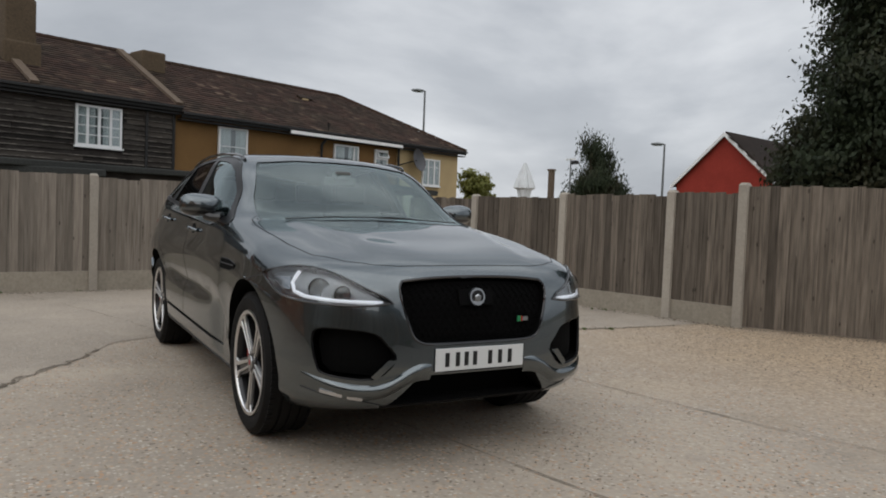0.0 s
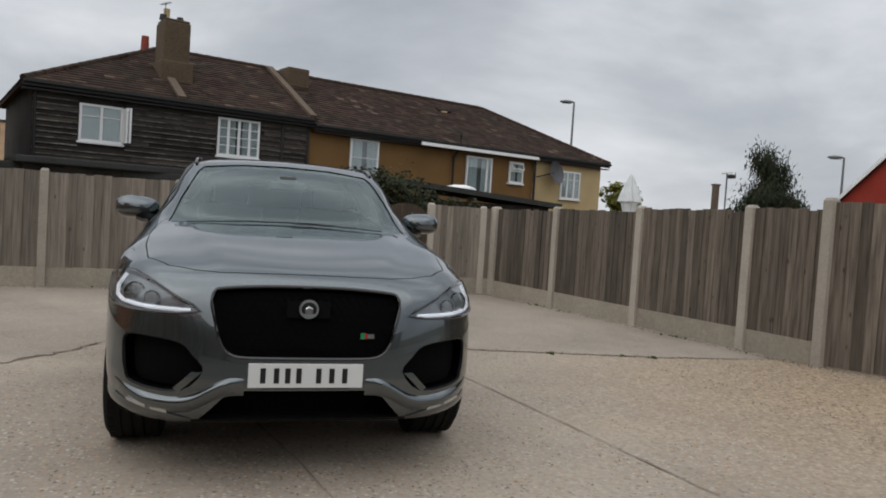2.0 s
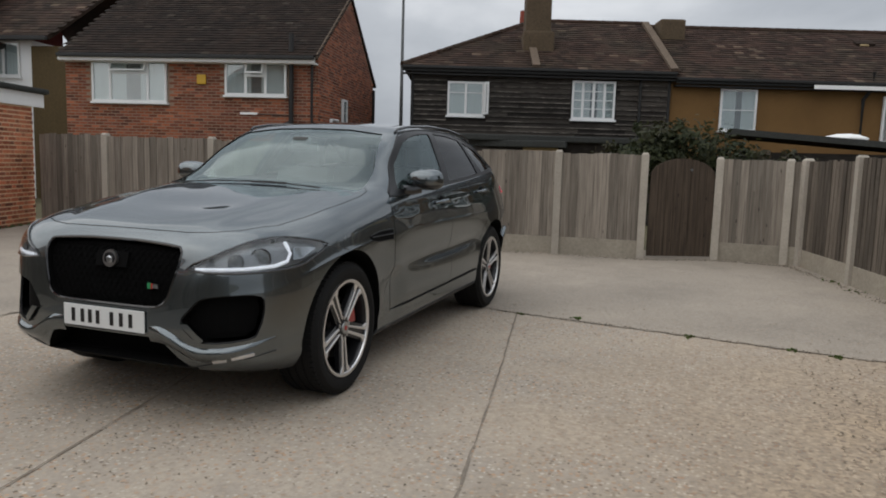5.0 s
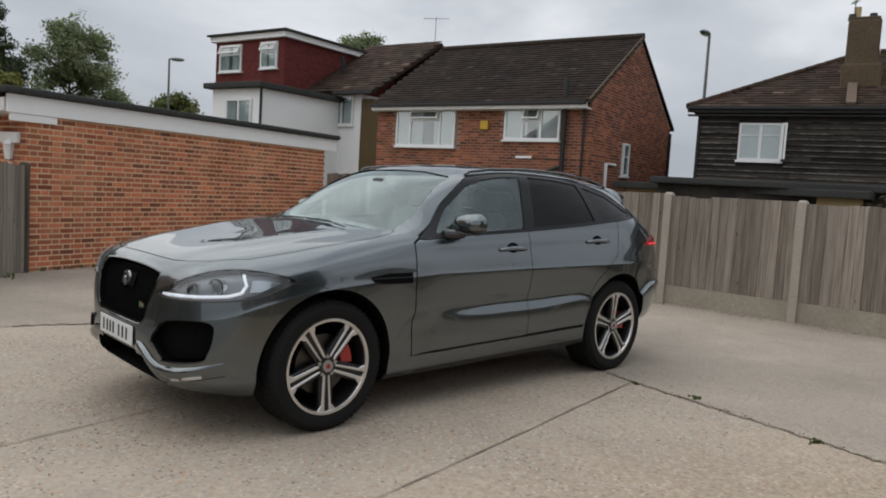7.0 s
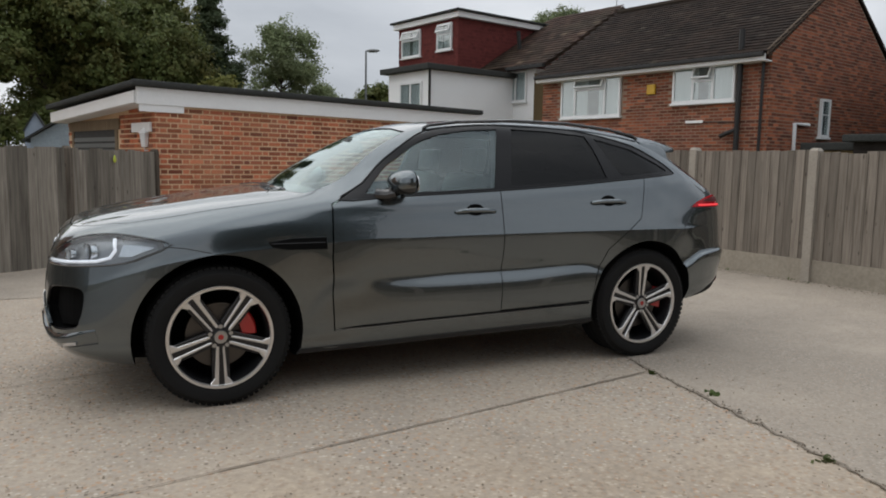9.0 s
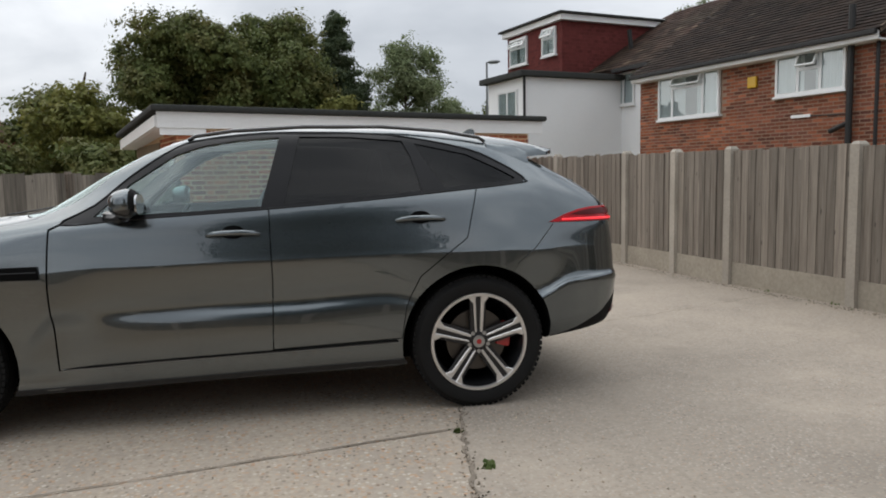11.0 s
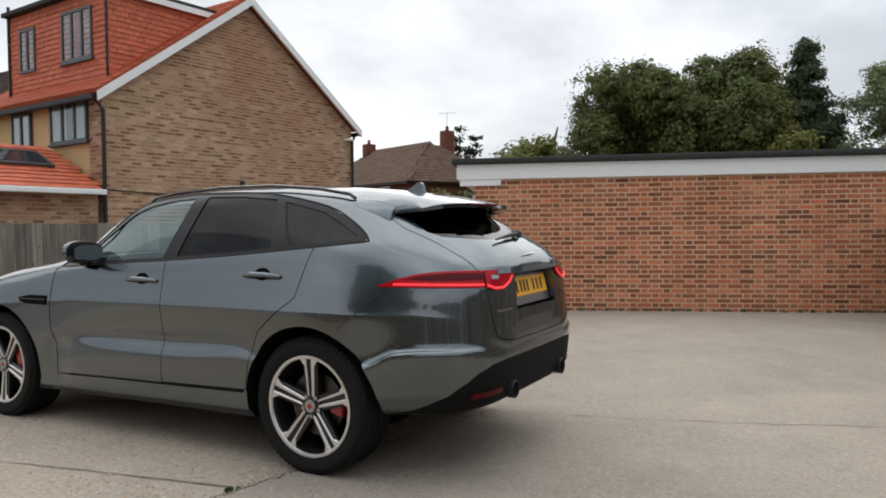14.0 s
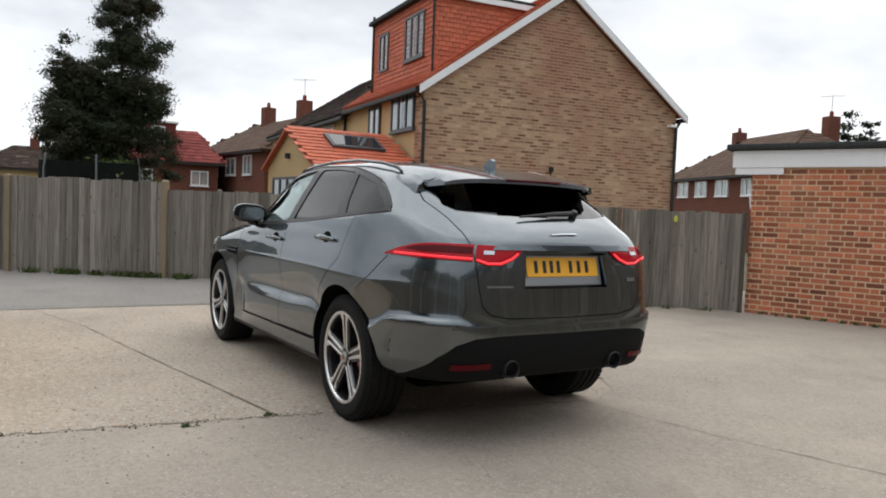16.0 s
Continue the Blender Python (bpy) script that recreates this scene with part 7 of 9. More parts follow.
def body_solid():
    secs = []
    for s in SECTIONS[::-1]:
        # the flank leans in over the waist behind the front wheels
        lean = 0.012 * max(0.0, min(1.0, (1.1 - s[0]) / 0.5, (s[0] + 2.3) / 0.4))
        s = (*s[:5], (s[5][0] - lean, s[5][1]), *s[6:])
        p2, p3 = s[2], s[3]
        if -1.0 < s[0] < 0.9:
            # the doors are hollowed below the waist and swell again above the sill
            g = max(0.0, min(1.0, (0.72 - s[0]) / 0.6))
            p2b, p3 = (p2[0] + 0.002 + 0.005 * g, p3[1] + 0.045), (p3[0] + 0.008 * g + 0.022 * (1 - g), p3[1] + 0.13)
        elif s[0] < -1.75:
            # the rear bumper stands out below the tail
            f = min(1.0, (-1.75 - s[0]) / 0.25, max(0.25, (s[0] + 2.46) / 0.08))
            p2b, p3 = ((p2[0] + p3[0]) / 2 + 0.006, (p2[1] + p3[1]) / 2), (p3[0] + 0.022 * f, p3[1] + 0.085 * f)
            s = (*s[:4], (s[4][0] - 0.020 * f, s[4][1] + 0.03 * f), *s[5:])
        else:
            p2b = ((p2[0] + p3[0]) / 2 + 0.003, (p2[1] + p3[1]) / 2)
        p4, p5 = s[4], s[5]
        # a narrow shelf over the rear bumper; elsewhere a gentle swell
        f = max(0.0, min(1.0, (-1.62 - s[0]) / 0.25))
        p3c = (p3[0] + (p4[0] - p3[0]) * 0.4 + 0.003, p3[1] + (p4[1] - p3[1]) * 0.4)
        p3c = (p3c[0] + (p3[0] - 0.034 - p3c[0]) * f, p3c[1] + (p3[1] + 0.045 - p3c[1]) * f)
        # a line along the waist, fading out over the wheels: hollow below, leaning in above
        w = max(0.0, min((1.5 - s[0]) / 0.7, (s[0] + 2.0) / 0.4, 1.0))
        w = w * w * (3 - 2 * w) * 0.2
        soft = (p4[0] + (p5[0] - p4[0]) * 0.2, p4[1] + (p5[1] - p4[1]) * 0.25)
        p4b = (soft[0] + (p4[0] - 0.005 - soft[0]) * w, soft[1] + (0.962 - soft[1]) * w)
        p4 = (p4[0], p4[1] + (0.908 - p4[1]) * w)
        secs.append((s[0], s[1], p2, p2b, p3, p3c, p4, p4b, *s[5:]))
    xs = [s[0] for s in secs]
    rows = [[v for p in s[1:] for v in p] for s in secs]
    at = sorted(set(np.round(np.concatenate([np.linspace(-2.43, -2.2, 16), np.linspace(-2.2, 2.0, 76), np.linspace(2.0, 2.305, 18)]), 4)))
    table = smooth_rows(xs, rows, at)
    verts, faces, rings = [], [], []
    for x, row in zip(at, table):
        half = row.reshape(-1, 2)
        low = np.array([[0.0, half[0, 1] - 0.012], [half[0, 0] * 0.6, half[0, 1] - 0.01]])
        line = round_line(np.vstack([low, half]), 6)
        line[:, 0] = np.maximum(line[:, 0], 0)
        if 0.95 < x < 2.2:
            f = min((2.2 - x) / 0.4, (x - 0.95) / 0.2, 1.0)
            ay = line[:, 0]
            off = ay - 0.40 - 0.19 * (2.1 - x)
            line[:, 1] += f * 0.015 * np.exp(-((off / np.where(off < 0, 0.20, 0.045)) ** 2)) * (line[:, 1] > 0.85)
        full = [(x, y, z) for y, z in line] + [(x, -y, z) for y, z in line[-2:0:-1]]
        rings.append(list(range(len(verts), len(verts) + len(full))))
        verts += full
    n = len(rings[0])
    for a, b in zip(rings, rings[1:]):
        for k in range(n):
            faces.append((a[k], a[(k + 1) % n], b[(k + 1) % n], b[k]))
    faces.append(tuple(rings[0]))
    faces.append(tuple(rings[-1][::-1]))
    bm = bmesh.new()
    vs = [bm.verts.new(v) for v in verts]
    for f in faces:
        bm.faces.new([vs[i] for i in f])
    bmesh.ops.recalc_face_normals(bm, faces=bm.faces[:])
    return bm


from mathutils.bvhtree import BVHTree

M["paint"] = plain("grey_metallic_paint", (0.13, 0.14, 0.145), 0.27, 1.0, 1.0)
M["paint"].node_tree.nodes["Principled BSDF"].inputs["Specular Tint"].default_value = (0.56, 0.60, 0.62, 1.0)
M["paint"].node_tree.nodes["Principled BSDF"].inputs["Coat Roughness"].default_value = 0.01
M["paint"].node_tree.nodes["Principled BSDF"].inputs["Coat IOR"].default_value = 1.74
flake = noise_node(M["paint"].node_tree.nodes, M["paint"].node_tree.links, M["paint"].node_tree.nodes.new("ShaderNodeTexCoord").outputs["Object"], 900.0, 1.0)
M["paint"].node_tree.links.new(mixed(M["paint"].node_tree.nodes, M["paint"].node_tree.links, ranged(M["paint"].node_tree.nodes, M["paint"].node_tree.links, flake.outputs["Fac"], 0.35, 0.65), (0.080, 0.097, 0.105), (0.120, 0.141, 0.151)), M["paint"].node_tree.nodes["Principled BSDF"].inputs["Base Color"])
M["trim_black"] = plain("black_window_trim", (0.006, 0.006, 0.007), 0.3)
M["trim_black"].node_tree.nodes["Principled BSDF"].inputs["Specular IOR Level"].default_value = 0.25
M["gloss_black"] = plain("gloss_black", (0.006, 0.006, 0.007), 0.12, 0.0, 0.6)
M["black_plastic"] = mat("black_grained_plastic", (0.014, 0.014, 0.015), (0.009, 0.009, 0.010), 120, 3, 0.55, bump=0.1, dirt=0.1)
# near-black with little gloss: shade of hollows put into the colour; also black trim
M["void"] = plain("trim_and_shade_black", (0.002, 0.002, 0.002), 0.9)
M["grille_black"] = plain("black_grille", (0.003, 0.003, 0.003), 0.55)
M["matt_black"] = mat("matt_black_bumper", (0.006, 0.006, 0.006), (0.004, 0.004, 0.004), 90, 3, 0.8, bump=0.08, dirt=0.1)
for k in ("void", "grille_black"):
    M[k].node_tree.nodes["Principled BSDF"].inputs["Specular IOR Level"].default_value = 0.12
M["chrome"] = plain("chrome", (0.5, 0.51, 0.52), 0.08, 1.0)
M["satin_chrome"] = plain("satin_silver", (0.42, 0.43, 0.44), 0.3, 1.0)
M["machined"] = plain("machined_alloy", (0.74, 0.735, 0.73), 0.34, 1.0)
M["alloy_dark"] = plain("dark_grey_alloy", (0.022, 0.022, 0.024), 0.35, 0.5, 0.3)
M["rubber"] = mat("tyre_rubber", (0.009, 0.009, 0.009), (0.014, 0.0135, 0.013), 60, 5, 0.8, bump=0.15, dirt=0.2)
M["disc"] = plain("brake_disc", (0.10, 0.092, 0.085), 0.4, 1.0)
M["caliper"] = plain("red_caliper", (0.35, 0.012, 0.012), 0.35, 0.0, 0.6)
M["interior"] = mat("dark_trim", (0.018, 0.018, 0.019), (0.028, 0.028, 0.029), 60, 3, 0.7, bump=0.1)
M["leather"] = mat("black_leather", (0.022, 0.021, 0.021), (0.03, 0.029, 0.028), 50, 3, 0.5, bump=0.2)
M["lining"] = mat("grey_headlining", (0.16, 0.16, 0.155), (0.13, 0.13, 0.125), 80, 3, 0.95)
M["screen_glass"] = glass("windscreen_glass", (0.70, 0.84, 0.81), (0.86, 0.98, 0.98), 2.2)
M["front_glass"] = glass("side_glass", (0.60, 0.76, 0.74), (0.84, 0.97, 0.99), 2.0)
M["privacy"] = glass("privacy_glass", (0.045, 0.05, 0.052), 0.8, 1.42)
M["lamp_glass"] = glass("lamp_cover", (0.9, 0.92, 0.93), 1.0, 1.5)
M["led"] = plain("daytime_led", (0.86, 0.86, 0.91), 0.3, glow=0.45)
M["reflector"] = plain("lamp_reflector", (0.66, 0.67, 0.69), 0.25, 1.0)
M["lamp_body"] = plain("silver_grey_lamp_body", (0.25, 0.253, 0.262), 0.32, 0.5, 0.3)
M["silver_line"] = plain("silver_sill_line", (0.30, 0.31, 0.32), 0.4, 0.6)
M["red_lamp"] = plain("red_lamp", (0.40, 0.006, 0.012), 0.16, 0.0, 0.0)
M["red_lamp"].node_tree.nodes["Principled BSDF"].inputs["Specular IOR Level"].default_value = 0.25
M["red_glow"] = plain("red_lit_strip", (1.0, 0.03, 0.045), 0.3, glow=0.5)
M["red_dark"] = plain("dark_red_reflector", (0.085, 0.004, 0.006), 0.3)
M["red_dark"].node_tree.nodes["Principled BSDF"].inputs["Specular IOR Level"].default_value = 0.15
M["plate_white"] = plain("white_number_plate", (0.72, 0.73, 0.72), 0.35)
M["plate_yellow"] = plain("yellow_number_plate", (0.88, 0.44, 0.03), 0.35)
M["ink"] = plain("black_characters", (0.008, 0.008, 0.008), 0.5)


def as_object(bm, material):
    me = bpy.data.meshes.new("tool")
    bm.to_mesh(me)
    bm.free()
    me.materials.append(M[material])
    return new("tool", me)


def bulk(mesh):
    b = bmesh.new()
    b.from_mesh(mesh)
    v = b.calc_volume()
    b.free()
    return v


MISSED = []


def one_cut(mesh, t, op):
    ob = new("tool", mesh)
    b = ob.modifiers.new("cut", "BOOLEAN")
    b.object, b.operation, b.solver, b.material_mode = t, op, "EXACT", "TRANSFER"
    bpy.context.view_layer.update()
    out = bpy.data.meshes.new_from_object(ob.evaluated_get(bpy.context.evaluated_depsgraph_get()))
    bpy.data.objects.remove(ob)
    return out


def carve(mesh, tools, op="DIFFERENCE"):
    """A new mesh: the given one cut by, or kept within, each of the tools, one after another. What is cut off and what is left must make up the whole; else the cut is tried again a hair's breadth aside."""
    for t in tools:
        before = bulk(mesh)
        best = None
        for k in range(24):
            t.location = Vector((0.00031, -0.00017, 0.00023)) * k * (-1 if k % 2 else 1)
            t.scale = (1.0 + 0.00013 * k, 1.0 + 0.0004 * k, 1.0 - 0.00011 * k)
            left, off = one_cut(mesh, t, "DIFFERENCE"), one_cut(mesh, t, "INTERSECT")
            a, b = bulk(left), bulk(off)
            miss = abs(a + b - before) + (9 if b < 0.0003 or a < 0.15 * before else 0)
            if best is None or miss < best[0]:
                best = (miss, left, off)
            if miss < 0.0006 + 0.0006 * before:
                break
        else:
            MISSED.append(round(best[0], 4))
        mesh = best[1] if op == "DIFFERENCE" else best[2]
    return mesh


def drop(tools):
    for t in tools:
        bpy.data.objects.remove(t)


SIDE = Matrix(((1, 0, 0, 0), (0, 0, 1, 0), (0, 1, 0, 0), (0, 0, 0, 1)))  # (x, z, y)
FRONT = Matrix(((0, 0, 1, 0), (1, 0, 0, 0), (0, 1, 0, 0), (0, 0, 0, 1)))  # (y, z, x)
TOP = Matrix()


def both(poly, y0, y1, material):
    """The polygon (x, z) drawn out on both sides of the car, as one tool."""
    bm = prism(poly, SIDE, y0, y1)
    b2 = prism(poly, SIDE, -y1, -y0)
    me = bpy.data.meshes.new("tmp")
    b2.to_mesh(me)
    b2.free()
    bm.from_mesh(me)
    bmesh.ops.recalc_face_normals(bm, faces=bm.faces[:])
    return as_object(bm, material)


def grown(poly, d):
    """The polygon moved outward by d."""
    n = len(poly)
    area = sum(poly[i - 1][0] * poly[i][1] - poly[i][0] * poly[i - 1][1] for i in range(n))
    s = 1 if area > 0 else -1
    out = []
    for i in range(n):
        a, p, b = Vector(poly[i - 1]), Vector(poly[i]), Vector(poly[(i + 1) % n])
        e1, e2 = (p - a).normalized(), (b - p).normalized()
        n1, n2 = Vector((e1.y, -e1.x)) * s, Vector((e2.y, -e2.x)) * s
        m = (n1 + n2)
        m = m.normalized() / max(0.35, m.normalized().dot(n1)) if m.length > 0.01 else n1
        out.append((p.x + m.x * d, p.y + m.y * d))
    return out


def curved(poly, n=6):
    """A closed polygon rounded through its points."""
    p = np.array([poly[-1]] + list(poly) + list(poly[:2]), float)
    out = []
    for i in range(1, len(p) - 2):
        for k in range(n):
            t = k / n
            out.append(tuple(0.5 * (2 * p[i] + (p[i + 1] - p[i - 1]) * t + (2 * p[i - 1] - 5 * p[i] + 4 * p[i + 1] - p[i + 2]) * t**2 + (3 * p[i] - p[i - 1] - 3 * p[i + 1] + p[i + 2]) * t**3)))
    return out


GRILLE_HALF = [(0.0, 0.592), (0.26, 0.594), (0.335, 0.605), (0.376, 0.64), (0.402, 0.71), (0.426, 0.80), (0.433, 0.85), (0.42, 0.888), (0.38, 0.902), (0.20, 0.915), (0.0, 0.918)]
GRILLE = GRILLE_HALF[:-1] + [(-y, z) for y, z in GRILLE_HALF[::-1]][:-1]
INTAKE = [(0.555, 0.435), (0.76, 0.452), (0.80, 0.50), (0.815, 0.60), (0.80, 0.668), (0.70, 0.676), (0.56, 0.655), (0.50, 0.60), (0.455, 0.53)]
LOWER = [(-0.47, 0.295), (0.47, 0.295), (0.41, 0.36), (0.335, 0.445), (-0.335, 0.445), (-0.41, 0.36)]
SCREEN = [(0.0, 1.182), (0.35, 1.175), (0.735, 1.152), (0.69, 1.30), (0.60, 1.50), (0.565, 1.537), (0.3, 1.567), (0.0, 1.574), (-0.3, 1.567), (-0.565, 1.537), (-0.60, 1.50), (-0.69, 1.30), (-0.735, 1.152), (-0.35, 1.175)]
REARWIN = [(0.0, 1.285), (0.35, 1.292), (0.56, 1.31), (0.60, 1.34), (0.57, 1.43), (0.50, 1.49), (0.0, 1.53), (-0.50, 1.49), (-0.57, 1.43), (-0.60, 1.34), (-0.56, 1.31), (-0.35, 1.292)]
DLO = [(0.76, 1.118), (0.60, 1.215), (0.435, 1.36), (0.20, 1.515), (0.05, 1.558), (-0.13, 1.582), (-0.37, 1.595), (-0.75, 1.59), (-1.06, 1.565), (-1.43, 1.49), (-1.62, 1.405), (-1.73, 1.335), (-1.755, 1.305), (-1.73, 1.288), (-1.30, 1.25), (-0.85, 1.212), (-0.40, 1.182), (0.0, 1.16), (0.40, 1.14)]
FGLASS = [(0.60, 1.155), (0.435, 1.318), (0.20, 1.472), (0.05, 1.522), (-0.13, 1.55), (-0.355, 1.565), (-0.25, 1.19), (0.10, 1.172)]
RGLASS = [(-0.465, 1.57), (-0.75, 1.565), (-1.045, 1.54), (-1.085, 1.45), (-1.13, 1.255), (-0.85, 1.232), (-0.37, 1.2)]
QGLASS = [(-1.115, 1.525), (-1.42, 1.458), (-1.60, 1.372), (-1.695, 1.318), (-1.68, 1.304), (-1.265, 1.268), (-1.20, 1.36)]
PLATE_WELL = [(-0.30, 0.90), (0.30, 0.90), (0.29, 1.10), (-0.29, 1.10)]
HEAD = [(-1.265, 0.794), (-1.15, 0.858), (-1.03, 0.908), (-0.92, 0.936), (-0.79, 0.944), (-0.65, 0.926), (-0.535, 0.895), (-0.63, 0.838), (-0.71, 0.805), (-0.85, 0.788), (-1.06, 0.782)]
FDOOR = [(0.80, 0.368), (0.822, 0.8), (0.812, 1.10), (0.74, 1.137), (0.60, 1.222), (0.49, 1.318), (-0.275, 1.318), (-0.285, 0.8), (-0.275, 0.415), (0.2, 0.40)]
RDOOR = [(-0.285, 0.415), (-0.295, 0.8), (-0.285, 1.3), (-1.47, 1.32), (-1.44, 1.24), (-1.37, 0.985), (-1.25, 0.9), (-1.10, 0.78), (-1.02, 0.62), (-0.99, 0.435)]
BONNET_HALF = [(2.165, 0.0), (2.165, 0.22), (2.155, 0.40), (2.12, 0.52), (2.05, 0.635), (1.88, 0.745), (1.60, 0.785), (1.30, 0.80), (1.05, 0.795), (0.90, 0.775), (0.86, 0.74), (0.90, 0.60), (0.955, 0.3), (0.965, 0.0)]
GATE_HALF = [(0.0, 0.735), (0.40, 0.742), (0.52, 0.765), (0.565, 0.81), (0.582, 0.90), (0.595, 1.02), (0.605, 1.14), (0.625, 1.27), (0.66, 1.36), (0.63, 1.47), (0.4, 1.56), (0.0, 1.58)]
DIFF_HALF = [(0.0, 0.650), (0.45, 0.652), (0.60, 0.640), (0.69, 0.605), (0.76, 0.53), (0.815, 0.43), (0.85, 0.34), (0.85, 0.30), (0.0, 0.30)]
DIAG = Matrix(((-0.70711, 0, 0.70711, 0), (0.70711, 0, 0.70711, 0), (0, 1, 0, 0), (0, 0, 0, 1)))  # (u, z) seen from the front left corner
DIAG_R = Matrix(((-0.70711, 0, 0.70711, 0), (-0.70711, 0, -0.70711, 0), (0, 1, 0, 0), (0, 0, 0, 1)))
TAIL = Matrix(((0.70711, 0, -0.70711, 0), (0.70711, 0, 0.70711, 0), (0, 1, 0, 0), (0, 0, 0, 1)))  # from the rear left corner
TAIL_R = Matrix(((0.70711, 0, -0.70711, 0), (-0.70711, 0, -0.70711, 0), (0, 1, 0, 0), (0, 0, 0, 1)))


def cabin_solid():
    """The hollow inside, a hand's width within the body."""
    verts, faces, rings = [], [], []
    secs = [s for s in SECTIONS[::-1] if -2.05 < s[0] < 0.9]
    for s in secs:
        w8, w9, w10, w11 = s[7], s[8], s[9], s[10]
        inset = 0.045
        half = [(0, 0.42), (0.80, 0.42), (0.84, 0.60), (0.845, 1.05), (s[6][0] - inset, min(s[6][1], w8[1] - 0.05)), (w8[0] - inset, w8[1] - 0.03), (w9[0] - inset, w9[1] - 0.04), (w10[0], w10[1] - 0.045), (0, w11[1] - 0.045)]
        if s[0] < -0.8:
            half[1:4] = [(0.55, 0.42), (0.55, 0.60), (0.55, 0.90)]
        if s[0] < -1.7:
            half[1:4] = [(0.54, 0.62), (0.55, 0.75), (0.56, 0.92)]
            half[0] = (0, 0.62)
        full = [(s[0], y, z) for y, z in half] + [(s[0], -y, z) for y, z in half[-2:0:-1]]
        rings.append(list(range(len(verts), len(verts) + len(full))))
        verts += full
    bm = bmesh.new()
    vs = [bm.verts.new(v) for v in verts]
    n = len(rings[0])
    for a, b in zip(rings, rings[1:]):
        for k in range(n):
            bm.faces.new([vs[i] for i in (a[k], a[(k + 1) % n], b[(k + 1) % n], b[k])])
    bm.faces.new([vs[i] for i in rings[0]])
    bm.faces.new([vs[i] for i in rings[-1][::-1]])
    bmesh.ops.recalc_face_normals(bm, faces=bm.faces[:])
    return as_object(bm, "interior")


solid = bpy.data.meshes.new("solid")
bm0 = body_solid()
SKIN = BVHTree.FromBMesh(bm0)
bm0.to_mesh(solid)
bm0.free()
solid.materials.append(M["paint"])
tools = [cabin_solid()]
# wheel wells are cut in near-black, their deep shade painted in
for ax in (1.437, -1.437):
    for s in (1, -1):
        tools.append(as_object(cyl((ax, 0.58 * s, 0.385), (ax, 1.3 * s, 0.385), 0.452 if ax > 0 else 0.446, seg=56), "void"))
tools += [as_object(prism(curved(GRILLE, 3), FRONT, 2.13, 2.7), "void"), as_object(prism(LOWER, FRONT, 2.12, 2.7), "void")]
for s in (1, -1):
    slant = FRONT @ Matrix(((s, 0, 0, 0), (0, 1, 0, 0), (-0.42, 0, 1, 0.28), (0, 0, 0, 1)))
    tools.append(as_object(prism(curved(INTAKE, 3), slant, 2.03, 2.7), "void"))
    tools.append(as_object(prism(HEAD, DIAG if s > 0 else DIAG_R, 1.86, 2.6), "lamp_body"))
tools += [as_object(prism(SCREEN, FRONT, 0.0, 2.0), "interior"), as_object(prism(REARWIN, FRONT, -2.6, -1.6), "interior"), as_object(prism(PLATE_WELL, FRONT, -2.6, -2.335), "paint")]
for poly in (FGLASS, RGLASS, QGLASS):
    tools.append(both(poly, 0.35, 1.3, "gloss_black"))
shell = carve(solid, tools)
drop(tools)


def shown(name, mesh, label="", parent=None):
    for p in mesh.polygons:
        p.use_smooth = True
    mesh.set_sharp_from_angle(angle=radians(28))
    mesh.name = name
    ob = new(name, mesh)
    ob.parent = parent
    if label:
        ob["label"] = label
    return ob


car = thing("car", "parked dark grey metallic sports utility car with a black grille", "car")
GAP = 0.0035
t_dlo = both(DLO, 0.3, 1.3, "gloss_black")
t_dif = as_object(prism(DIFF_HALF[:-1] + [(-y, z) for y, z in DIFF_HALF[::-1]][1:], FRONT, -2.7, -1.9), "black_plastic")
t_lip = as_object(box((2.0, -0.5, 0.2), (2.6, 0.5, 0.297)), "black_plastic")
shown("window_surround", carve(shell, [t_dlo], "INTERSECT"), "gloss black window surrounds and pillars", car)
panels = []
bon = [(x, y) for x, y in BONNET_HALF] + [(x, -y) for x, y in BONNET_HALF[::-1]][1:-1]
gate = GATE_HALF[:-1] + [(-y, z) for y, z in GATE_HALF[::-1]][:-1]
for nm, lab, poly, mtx, a, b in (("bonnet", "grey painted bonnet", bon, TOP, 0.88, 1.6), ("tailgate", "grey painted tailgate", gate, FRONT, -2.7, -1.78), ("front_door", "", FDOOR, SIDE, 0.5, 1.3), ("front_door", "", FDOOR, SIDE, -1.3, -0.5), ("rear_door", "", RDOOR, SIDE, 0.5, 1.3), ("rear_door", "", RDOOR, SIDE, -1.3, -0.5)):
    panels.append((nm, lab, as_object(prism(grown(poly, -GAP), mtx, a, b), "paint"), as_object(prism(grown(poly, GAP * 0.6), mtx, a, b), "paint")))
trimmed = carve(shell, [t_dlo, t_dif, t_lip])
doors = []
for nm, lab, inner, outer in panels:
    ob = shown(nm, carve(trimmed, [inner], "INTERSECT"), lab, car)
    doors.append(ob)
body = shown("body", carve(trimmed, [p[3] for p in panels]), "dark grey metallic painted bodyshell", car)
dif = shown("rear_diffuser", carve(shell, [t_dif], "INTERSECT"), "black plastic lower rear bumper", car)
lip = shown("front_lip", carve(shell, [t_lip], "INTERSECT"), "black plastic front lip", car)
for o in (dif, lip):
    o.data.materials.clear()
    o.data.materials.append(M["matt_black"])
sur = bpy.data.objects["window_surround"]
sur.data.materials.clear()
sur.data.materials.append(M["trim_black"])
drop([t_dlo, t_dif, t_lip] + [p[2] for p in panels] + [p[3] for p in panels])


